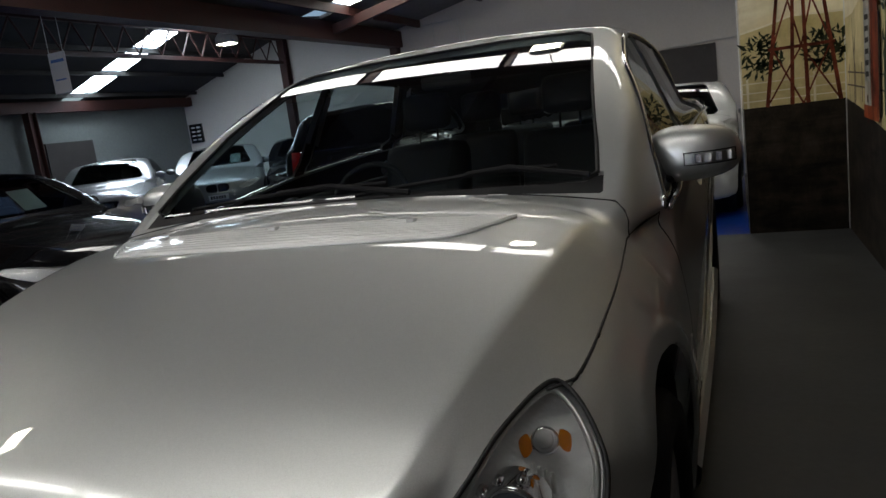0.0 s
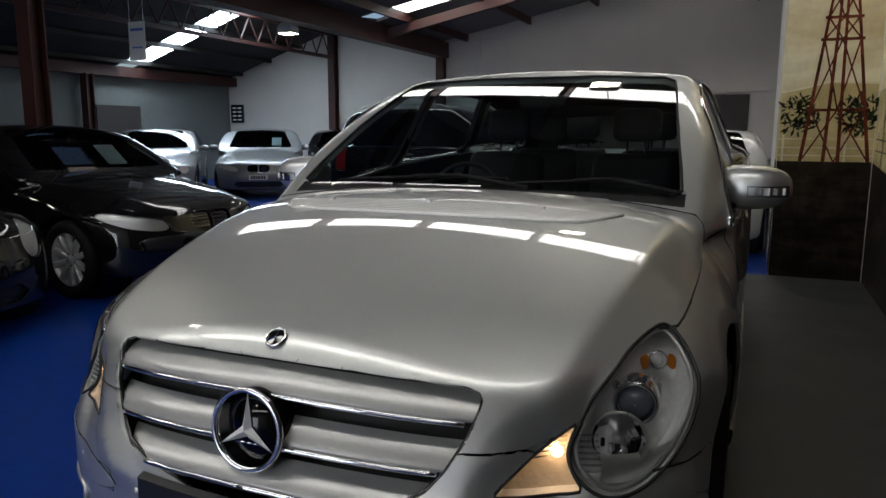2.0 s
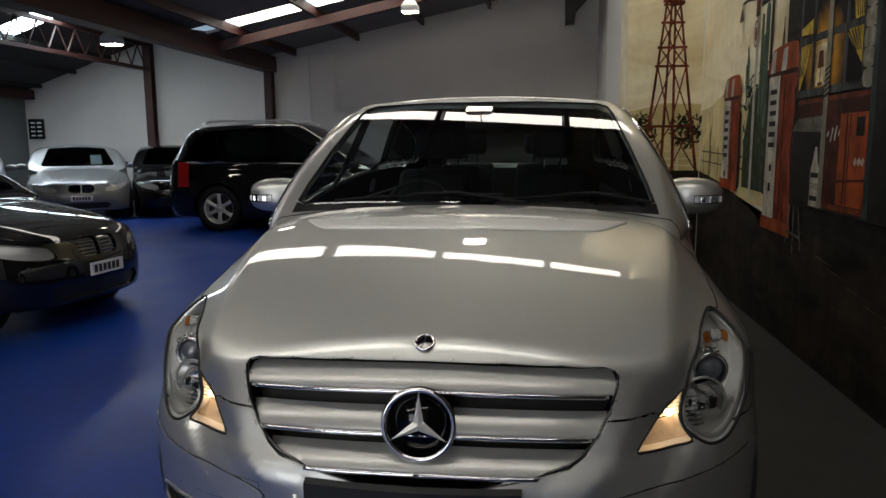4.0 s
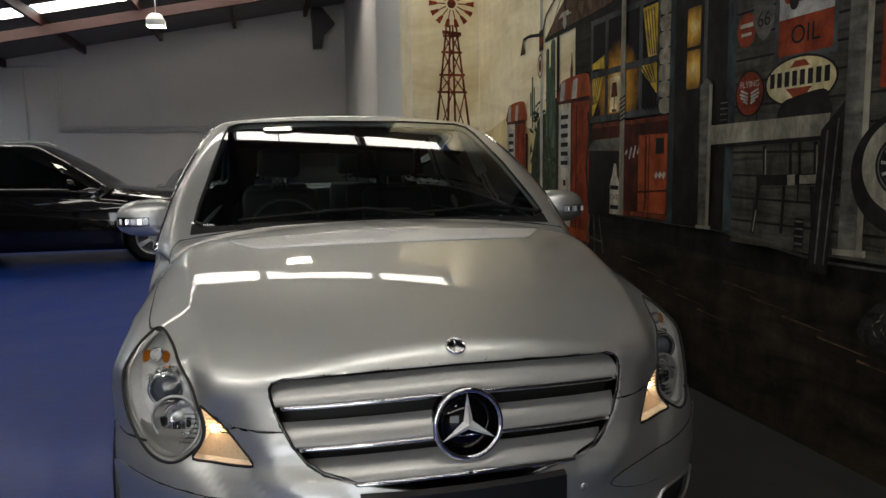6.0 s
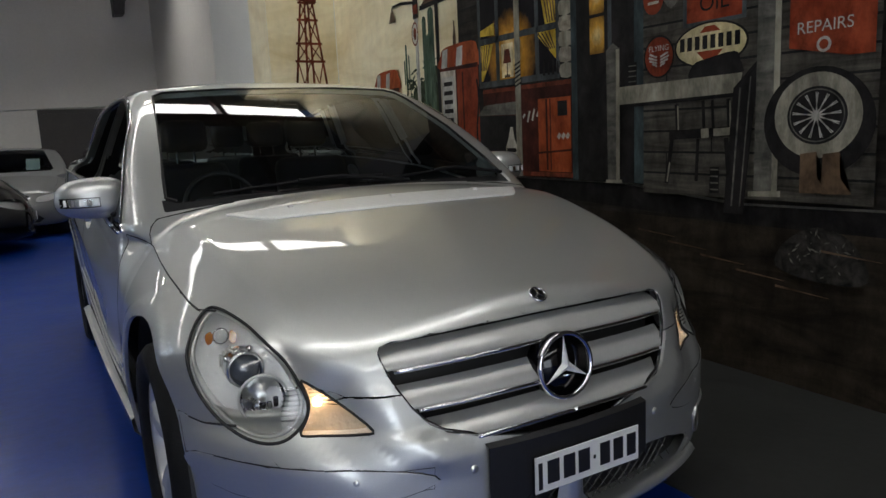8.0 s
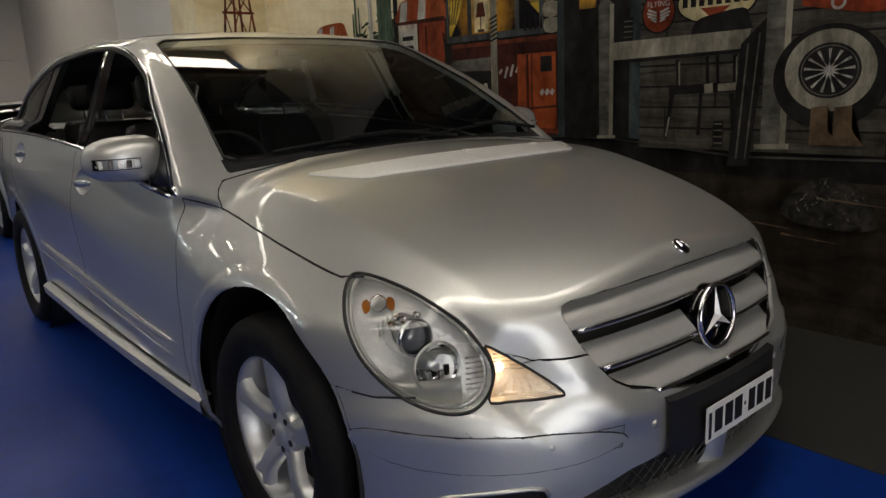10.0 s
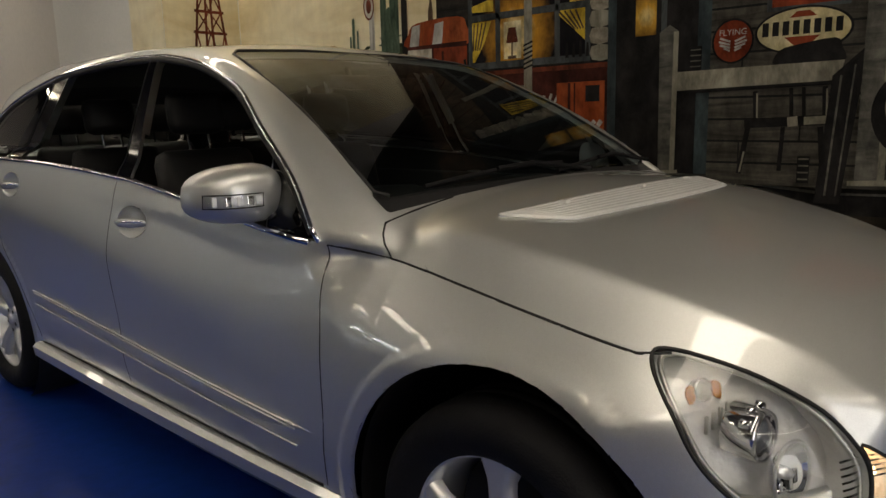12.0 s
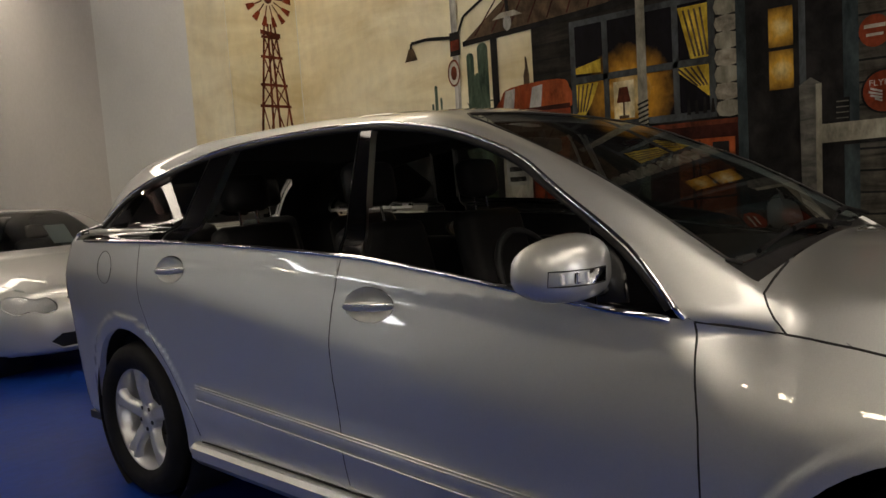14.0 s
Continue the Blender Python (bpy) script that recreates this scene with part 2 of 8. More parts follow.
def gable(y0, y1, x0, x1):
    """A wall across the hall that follows the roof line."""
    xs = [x0] + [x for x in (RIDGE_X, VALLEY_X) if x0 < x < x1] + [x1]
    outline = [(x0, 0.0), (x1, 0.0)] + [(x, roof_z(x) + 0.05) for x in reversed(xs)]
    return prism(bmesh.new(), outline, y1 - y0, Matrix(((1, 0, 0, 0), (0, 0, -1, y1), (0, 1, 0, 0), (0, 0, 0, 1))))


setting("wall_far", gable(FAR_Y, FAR_Y + 0.25, LEFT_X - 0.3, 2.4), WHITE_WALL, label="plain off-white rendered end wall", category="wall")
# assumed gateway out of view; the glowing sheet behind it is added light
GATE = (-5.6, -1.4, 3.0)
setting("wall_near", gable(NEAR_Y - 0.25, NEAR_Y, LEFT_X - 0.3, GATE[0]), WHITE_WALL, label="plain off-white rendered wall", category="wall")
setting("wall_near_right", gable(NEAR_Y - 0.25, NEAR_Y, GATE[1], 2.4), WHITE_WALL, label="plain off-white rendered wall beside the gateway", category="wall")
setting("wall_near_head", boxbm(GATE[0], GATE[1], NEAR_Y - 0.25, NEAR_Y, GATE[2], roof_z(GATE[1]) - 0.05), WHITE_WALL, label="off-white wall over the gateway", category="wall")
setting("backdrop", boxbm(GATE[0] - 0.6, GATE[1] + 0.6, NEAR_Y - 0.60, NEAR_Y - 0.55, 0.0, GATE[2] + 0.4), GATE_GLOW, label="glowing sheet behind an assumed gateway, added out of view", category="backdrop")
setting("wall_left", boxbm(LEFT_X - 0.25, LEFT_X, NEAR_Y, FAR_Y, 0, EAVE_Z + 0.05), SHADED_WALL, label="low side wall, its shade put into a darker grey", category="wall")
setting("wall_right", boxbm(WALL_X, WALL_X + 0.25, NEAR_Y, PANEL_Y, 0, roof_z(WALL_X)), WHITE_WALL, label="side wall behind the mural", category="wall")
setting("wall_pier", boxbm(PANEL_X, WALL_X + 0.25, PANEL_Y, 7.8, 0, roof_z(PANEL_X) + 0.1), PILLAR_WHITE, label="white wall pier stepping out from the mural", category="wall")
setting("wall_back_right", boxbm(1.62, WALL_X + 0.25, 7.8, FAR_Y, 0, roof_z(1.62) + 0.1), WHITE_WALL, label="off-white side wall beyond the pier", category="wall")

# roof sheets, with strips of clear sheet left open between them
# strips at -7.2 and -1.4 are added out of view to light the car's front
STRIPS = (-7.2, -1.4, 4.65, 11.2)
STRIP_W = 0.66


def roof_band(y0, y1, x0, x1, mat, name, t=0.06):
    b = bmesh.new()
    n = max(2, int(abs(x1 - x0) / 0.076))
    rows = []
    for i in range(n + 1):
        x = x0 + (x1 - x0) * i / n
        z = roof_z(x) + 0.0
        rows.append([b.verts.new((x, y, z + dz)) for y, dz in ((y0, 0), (y1, 0), (y1, t), (y0, t))])
    for A, B in zip(rows, rows[1:]):
        for k in range(4):
            b.faces.new((A[k], B[k], B[(k + 1) % 4], A[(k + 1) % 4]))
    b.faces.new(rows[0])
    b.faces.new(rows[-1][::-1])
    return b


edges_y = [NEAR_Y]
for s in STRIPS:
    edges_y += [s - STRIP_W / 2, s + STRIP_W / 2]
edges_y.append(FAR_Y)
ceil_a, ceil_b = bmesh.new(), bmesh.new()
for i in range(0, len(edges_y), 2):
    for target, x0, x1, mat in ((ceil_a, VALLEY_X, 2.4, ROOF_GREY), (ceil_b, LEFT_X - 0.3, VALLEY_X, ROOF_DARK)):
        tmp = roof_band(edges_y[i], edges_y[i + 1], x0, x1, mat, "ceiling")
        me = bpy.data.meshes.new("work")
        tmp.to_mesh(me)
        tmp.free()
        target.from_mesh(me)
        bpy.data.meshes.remove(me)
setting("ceiling", ceil_a, ROOF_GREY, label="grey sheet roof sloping up to the mural wall", category="ceiling")
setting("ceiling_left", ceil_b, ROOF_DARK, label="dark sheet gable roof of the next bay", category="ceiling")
PURLINS = [-12.6, -11.6, -10.6, -9.0, -8.0, -7.1, -5.7, -4.1, -2.5, -0.9, 0.7]
for s in STRIPS:
    xs = [LEFT_X + 0.3] + PURLINS + [1.9]
    for a, b in zip(xs, xs[1:]):
        if a < VALLEY_X < b:
            continue
        left = b < VALLEY_X
        q = roof_band(s - STRIP_W / 2, s + STRIP_W / 2, a + 0.05, b - 0.05, None, "skylight", 0.02)
        # left strips before y = 8 are dark roof sheet and do not glow
        ob = tagged(put(q, "skylight", (SKY_SHEET_COOL if s > 8 else ROOF_DARK) if left else SKY_SHEET, None, False), "roof strip sheet, some glowing as daylight, some dark, some added unseen", "skylight", "roof skylights", "structure")
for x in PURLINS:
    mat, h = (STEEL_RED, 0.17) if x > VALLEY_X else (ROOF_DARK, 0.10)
    setting("purlin", boxbm(x - 0.035, x + 0.035, NEAR_Y, FAR_Y, roof_z(x) - h, roof_z(x) - 0.01), mat, label="dark painted steel roof purlin", category="beam")
for y in (-7.9, -1.9, 4.2, 11.8):
    b = prism(bmesh.new(), [(VALLEY_X, VALLEY_Z - 0.34), (WALL_X, roof_z(WALL_X) - 0.34), (WALL_X, roof_z(WALL_X) - 0.16), (VALLEY_X, VALLEY_Z - 0.16)], 0.12, Matrix(((1, 0, 0, 0), (0, 0, -1, y), (0, 1, 0, 0), (0, 0, 0, 1))))
    setting("rafter", b, STEEL_RED, label="dark oxide red rafter along the roof slope", category="beam")
setting("valley_beam", boxbm(VALLEY_X - 0.16, VALLEY_X + 0.16, NEAR_Y, FAR_Y, VALLEY_Z - 0.42, VALLEY_Z - 0.05), STEEL_RED, label="deep dark oxide red valley beam", category="beam")
setting("eave_beam", boxbm(LEFT_X + 0.05, LEFT_X + 0.30, NEAR_Y, FAR_Y, EAVE_Z - 0.22, EAVE_Z + 0.02), STEEL_RED, label="dark eave beam", category="beam")


def i_column(x, y, top):
    """An I-section steel post on a base plate."""
    b = bmesh.new()
    for x0, x1, y0, y1 in ((-0.10, 0.10, -0.10, -0.085), (-0.10, 0.10, 0.085, 0.10), (-0.006, 0.006, -0.085, 0.085)):
        box(b, x + x0, x + x1, y + y0, y + y1, 0.012, top)
    box(b, x - 0.14, x + 0.14, y - 0.14, y + 0.14, 0.0, 0.012)
    return setting("column", b, STEEL_RED, label="dark oxide red steel post", category="column")


for x, y, top in ((VALLEY_X, FAR_Y - 0.13, VALLEY_Z - 0.4), (VALLEY_X, 3.6, VALLEY_Z - 0.4), (VALLEY_X, -7.0, VALLEY_Z - 0.4), (RIDGE_X, FAR_Y - 0.13, RIDGE_Z - 0.08), (RIDGE_X, -7.0, RIDGE_Z - 0.08), (LEFT_X + 0.25, 9.9, EAVE_Z - 0.2)):
    i_column(x, y, top)

# girder truss under the ridge of the next bay
girder = tagged(empty("girder_truss"), "oxide red lattice girder under the ridge", "truss", kind="structure")
part("top_chord", boxbm(RIDGE_X - 0.05, RIDGE_X + 0.05, NEAR_Y, FAR_Y - 0.03, RIDGE_Z - 0.20, RIDGE_Z - 0.12), STEEL_RED, girder)
part("bottom_chord", boxbm(RIDGE_X - 0.05, RIDGE_X + 0.05, NEAR_Y, FAR_Y - 0.03, 3.26, 3.34), STEEL_RED, girder)
y = NEAR_Y + 0.3
while y < FAR_Y - 0.6:
    part("web_bar", tube(bmesh.new(), [(RIDGE_X, y, 3.34), (RIDGE_X, y + 0.3, RIDGE_Z - 0.2)], 0.018, 6), STEEL_RED, girder)
    part("web_bar", tube(bmesh.new(), [(RIDGE_X, y + 0.3, RIDGE_Z - 0.2), (RIDGE_X, y + 0.6, 3.34)], 0.018, 6), STEEL_RED, girder)
    y += 0.6


def bay_lamp(x, y, z, label="white hanging bay lamp, switched on"):
    """A boxy discharge lamp on a rod, its glass face lit."""
    lamp = tagged(empty("bay_lamp", Matrix.Translation((x, y, z))), label, "ceiling lamp", "bay lamps")
    b = bmesh.new()
    rows = [[(sx * w, sy * w * 0.8, h) for sx, sy in ((-1, -1), (1, -1), (1, 1), (-1, 1), (-1, -1))] for w, h in ((0.155, -0.08), (0.155, 0.02), (0.11, 0.10), (0.05, 0.14))]
    vr = [[b.verts.new(p) for p in r[:-1]] for r in rows]
    for A, B in zip(vr, vr[1:]):
        for i in range(4):
            b.faces.new((A[i], A[(i + 1) % 4], B[(i + 1) % 4], B[i]))
    b.faces.new(vr[-1])
    part("lamp_housing", b, PILLAR_WHITE, lamp, "white sheet metal housing")
    part("lamp_glass", boxbm(-0.140, 0.140, -0.110, 0.110, -0.092, -0.08), LAMP_FACE, lamp, "glowing glass face")
    part("hanger", cyl(bmesh.new(), 0.008, (0, 0, 0.14), (0, 0, max(0.2, roof_z(x) - z)), 8), SATIN, lamp)
    return lamp


for x, y, z in ((-3.82, 7.13, 3.62), (-2.15, 11.28, 3.94), (-0.35, 4.35, 4.15), (-3.9, 0.6, 3.6), (-1.2, -4.2, 3.9), (-4.2, -5.8, 3.5)):
    bay_lamp(x, y, z)
for x, y, z in ((-7.2, 9.6, 3.25), (-11.0, 5.0, 2.9), (-8.2, 0.5, 3.3)):
    bay_lamp(x, y, z, "hanging bay lamp with a greenish yellow glow")

# end wall: door, conduits, bracket, notice board
setting("door_1", boxbm(-0.72, 0.76, FAR_Y - 0.04, FAR_Y - 0.002, 0.0, 2.10), DOOR_DARK, label="dark brown closed double door in the end wall", category="door")
b = bmesh.new()
for x0, x1, z0, z1 in ((-0.80, -0.72, 0, 2.18), (0.76, 0.84, 0, 2.18), (-0.72, 0.76, 2.10, 2.18)):
    box(b, x0, x1, FAR_Y - 0.06, FAR_Y - 0.002, z0, z1)
setting("trim", b, DOOR_DARK, label="dark door frame", category="trim")
conduit = tagged(empty("conduit"), "grey electrical conduits run along the end wall", "conduit")
for dz, x0 in ((0.0, -4.72), (0.06, -4.65), (0.12, -4.58)):
    part("pipe", tube(bmesh.new(), [(x0, FAR_Y - 0.02, 3.60 - dz), (x0, FAR_Y - 0.02, 2.18 + dz), (-1.45 - dz, FAR_Y - 0.02, 2.18 + dz)], 0.012, 6), SATIN, conduit)
part("pipe", tube(bmesh.new(), [(-6.1, FAR_Y - 0.02, 3.58), (-4.72, FAR_Y - 0.02, 3.60)], 0.014, 6), SATIN, conduit)
part("pipe", tube(bmesh.new(), [(-5.35, FAR_Y - 0.02, 3.58), (-5.35, FAR_Y - 0.02, 1.2)], 0.012, 6), SATIN, conduit)
part("pipe", tube(bmesh.new(), [(-1.6, FAR_Y - 0.02, 2.18), (1.4, FAR_Y - 0.02, 2.24)], 0.010, 6), SATIN, conduit)
speaker = tagged(empty("wall_loudspeaker"), "dark wedge loudspeaker high on the end wall", "loudspeaker")
part("speaker_box", prism(bmesh.new(), [(0.86, 4.10), (1.06, 4.12), (1.10, 4.40), (1.36, 4.66), (1.08, 5.0), (0.84, 5.0)], 0.35, Matrix(((1, 0, 0, 0), (0, 0, -1, FAR_Y - 0.01), (0, 1, 0, 0), (0, 0, 0, 1)))), DOOR_DARK, speaker)
board = tagged(empty("notice_board", Matrix.Translation((-12.8, FAR_Y - 0.03, 1.85))), "small black notice board with rows of pale lines", "notice board")
part("board", boxbm(-0.22, 0.22, -0.02, 0.02, -0.26, 0.26), GLOSS_BLACK, board)
for i in range(4):
    for k in (-1, 1):
        part("board_line", boxbm(k * 0.09 - 0.06, k * 0.09 + 0.06, -0.026, -0.021, -0.19 + 0.11 * i, -0.15 + 0.11 * i), PAPER, board)
setting("door_2", boxbm(LEFT_X + 0.002, LEFT_X + 0.05, 10.3, 11.6, 0, 1.95), DOOR_DARK, label="dark doorway in the low side wall", category="door")
sign = tagged(empty("hanging_sign", Matrix.Translation((-7.28, 6.0, 2.63))), "white hanging sign with a blue heading", "sign")
part("sign_sheet", boxbm(-0.155, 0.155, -0.004, 0.004, -0.27, 0.27), PAPER, sign)
SIGN_BLUE = material("sign_blue", (0.08, 0.2, 0.55), 0.5)
part("sign_line", boxbm(-0.12, 0.12, -0.006, -0.0045, 0.14, 0.18), SIGN_BLUE, sign)
part("sign_line", boxbm(-0.10, 0.10, -0.006, -0.0045, -0.10, -0.08), SIGN_BLUE, sign)
for k in (-1, 1):
    part("sign_cord", cyl(bmesh.new(), 0.004, (k * 0.13, 0, 0.27), (k * 0.13, 0, roof_z(-7.28) - 2.65), 5), SATIN, sign)


# ---- car bodies: a smooth solid from a few design curves, cut into panels ----
def pchip(*pairs):
    """A smooth curve without overshoot through (x, y) pairs."""
    xs, ys = np.array([p[0] for p in pairs], float), np.array([p[1] for p in pairs], float)
    h, d = np.diff(xs), np.diff(ys) / np.diff(xs)
    m = np.zeros(len(xs))
    m[0], m[-1] = d[0], d[-1]
    for i in range(1, len(xs) - 1):
        if d[i - 1] * d[i] > 0:
            w1, w2 = 2 * h[i] + h[i - 1], h[i] + 2 * h[i - 1]
            m[i] = (w1 + w2) / (w1 / d[i - 1] + w2 / d[i])

    def f(x):
        x = np.clip(x, xs[0], xs[-1])
        i = np.clip(np.searchsorted(xs, x) - 1, 0, len(h) - 1)
        t = (x - xs[i]) / h[i]
        return (ys[i] * (1 + 2 * t) * (1 - t) ** 2 + m[i] * h[i] * t * (1 - t) ** 2
                + ys[i + 1] * t * t * (3 - 2 * t) + m[i + 1] * h[i] * t * t * (t - 1))
    return f


def smax(a, b, k):
    h = np.maximum(k - np.abs(a - b), 0) / k
    return np.maximum(a, b) + h * h * k / 4


def sstep(a, b, x):
    t = np.clip((x - a) / (b - a), 0.0, 1.0)
    return t * t * (3 - 2 * t)


class Form:
    """The solid: lower body and greenhouse, blended. x is taken as its absolute value."""

    def __init__(self, crease, crease_soft, crease_lip, hood_mid, hood_crown, fall, cowl_y, belt, line, width, undercut, mould, axles, axle_z, arch, flare, plan, face, back, back_bow, round_side, low, screen_y, screen_z, screen_slope, screen_sag, screen_bow, roof, roof_crown, glass, tumble, scoop=None, screen_run=None, ridge=None, lamp_plane=None):
        self.crease = crease
        self.crease_soft = crease_soft
        self.crease_lip = crease_lip
        self.hood_mid = hood_mid
        self.hood_crown = hood_crown
        self.fall = fall
        self.cowl_y = cowl_y
        self.belt = belt
        self.line = line
        self.width = width
        self.undercut = undercut
        self.mould = mould
        self.axles = axles
        self.axle_z = axle_z
        self.arch = arch
        self.flare = flare
        self.plan = plan
        self.face = face
        self.back = back
        self.back_bow = back_bow
        self.round_side = round_side
        self.low = low
        self.screen_y = screen_y
        self.screen_z = screen_z
        self.screen_slope = screen_slope
        self.screen_sag = screen_sag
        self.screen_bow = screen_bow
        self.roof = roof
        self.roof_crown = roof_crown
        self.glass = glass
        self.tumble = tumble
        self.scoop = scoop
        self.screen_run = screen_run
        self.ridge = ridge
        self.lamp_plane = lamp_plane

    def hood(self, x, y):
        xk = self.crease(y)
        over = x - xk
        soft = 0.5 * (over + np.sqrt(over * over + self.crease_soft(y) ** 2))
        lip = self.crease_lip * np.exp(-(over / 0.05) ** 2)
        top = self.hood_mid(y) - (self.hood_crown(y) if self.ridge else self.hood_crown) * (x / 0.6) ** 2 - (self.scoop(y) * (1 - np.exp(-soft / 0.085)) if self.scoop else 0.0) - self.fall(y) * soft + lip
        if self.ridge:
            w = sstep(self.cowl_y - 0.14, self.cowl_y + 0.16, y)
            return top * (1 - w) + (self.belt(y) + 0.06) * w
        w = sstep(self.cowl_y - 0.02, self.cowl_y + 0.35, y)
        return top * (1 - w) + (self.belt(y) + 0.03) * w

    def side(self, y, z):
        zc = self.line(y)
        d = z - zc
        soft = (0.035 if self.ridge else 0.10) + 0.15 * sstep(1.7, 0.2, y)
        r = np.sqrt(d * d + soft ** 2)
        up, dn = (r + d) / 2, (r - d) / 2
        w = self.width(y) + 0.075 * (soft - 0.06) - (0.21 if self.ridge else 0.14) * up - 0.09 * up ** 2 - self.undercut * dn + 0.03 * dn ** 2
        w = w + 0.012 * np.exp(-((z - 0.48) / 0.09) ** 2) * self.mould(y)
        for yc in self.axles:
            r = np.hypot(y - yc, z - self.axle_z)
            if self.ridge:
                w = w + self.flare * sstep(self.arch + 0.075, self.arch + 0.045, r) + 0.006 * np.exp(-((r - self.arch - 0.06) / 0.10) ** 2)
            else:
                w = w + self.flare * np.exp(-((r - self.arch - 0.015) / 0.055) ** 2) * (z > 0.1)
        return w - 0.5 * np.maximum(0.30 - z, 0)

    def nose(self, x, z):
        y = self.plan(x) + self.face(z)
        if self.ridge:
            d = x - self.ridge(z)
            bend = np.sqrt(d * d + 0.008 ** 2)
            y = y - 0.015 * np.maximum(1 - np.where(d > 0, bend / 0.085, bend / 0.12), 0) * sstep(0.46, 0.56, z) * sstep(0.74, 0.66, z)
        return y

    def flank(self, x, y, z):
        """The laid-back corner that carries the lamps: a leaning plane that swells over the lamp and climbs to the hood crease."""
        c, n, along, across = self.lamp_plane
        px, py, pz = x - c[0], y - c[1], z - c[2]
        d = px * n[0] + py * n[1] + pz * n[2]
        w = px * along[0] + py * along[1] + pz * along[2]
        v = px * across[0] + py * across[1] + pz * across[2]
        e = ((w + 0.01) / 0.25) ** 2 + ((v - 0.02 - 0.16 * w) / 0.125) ** 2
        over = -0.045 + 0.025 * sstep(-0.10, -0.25, w) - v
        climb = 0.5 * (over + np.sqrt(over * over + 0.05 ** 2))
        d = d + 0.03 * sstep(0.14, 0.24, w) * sstep(0.06, 0.0, v)
        return d - 0.045 * np.maximum(1 - e, 0) ** 1.5 - 0.012 - 0.66 * climb - 0.45 * (v - 0.14 + np.sqrt((v - 0.14) ** 2 + 0.04 ** 2)) - 0.6 * np.maximum(-w - 0.26, 0)

    def tail(self, x, z):
        return self.back(z) - self.back_bow * (x / 0.85) ** 2 - 0.25 * np.maximum(x - 0.72, 0)

    def at(self, x, y, z):
        x = np.abs(x)
        lower = smax(z - self.hood(x, y), x - self.side(y, z), self.round_side(y))
        lower = smax(lower, self.nose(x, z) - y, 0.018 if self.ridge else 0.05)
        if self.lamp_plane:
            lower = smax(lower, self.flank(x, y, z), 0.018 + 0.05 * sstep(0.80, 0.66, z))
        lower = smax(lower, y - self.tail(x, z), 0.10)
        lower = smax(lower, self.low(y) - z, 0.05)
        dz = z - self.screen_z
        run = self.screen_run(dz) if self.screen_run else dz / self.screen_slope + self.screen_sag * dz * (dz - 0.5)
        ws = self.screen_y + run - self.screen_bow * (1 - (x / 0.8) ** 2) - y
        cab = smax(0.6 * ws, z - (self.roof(y) - self.roof_crown * (x / 0.6) ** 2), 0.05)
        cab = smax(cab, x - (self.glass(y) - self.tumble * np.maximum(z - 1.06, 0) - 0.10 * np.maximum(z - 1.06, 0) ** 2), 0.075)
        cab = smax(cab, (y - self.tail(x, z)) * 0.7, 0.16)
        cab = smax(cab, self.belt(y) - 0.08 * sstep(0.5, 0.8, y) - z, 0.04)
        both = -smax(-lower, -cab, 0.03 if self.ridge else 0.04)
        if self.ridge:
            foot = 0.786 * (x - 0.878) - 0.325 * (np.maximum(y, 0.36) - 0.43) + 0.524 * (z - 1.045)
            both = smax(both, foot, 0.03)
        return both


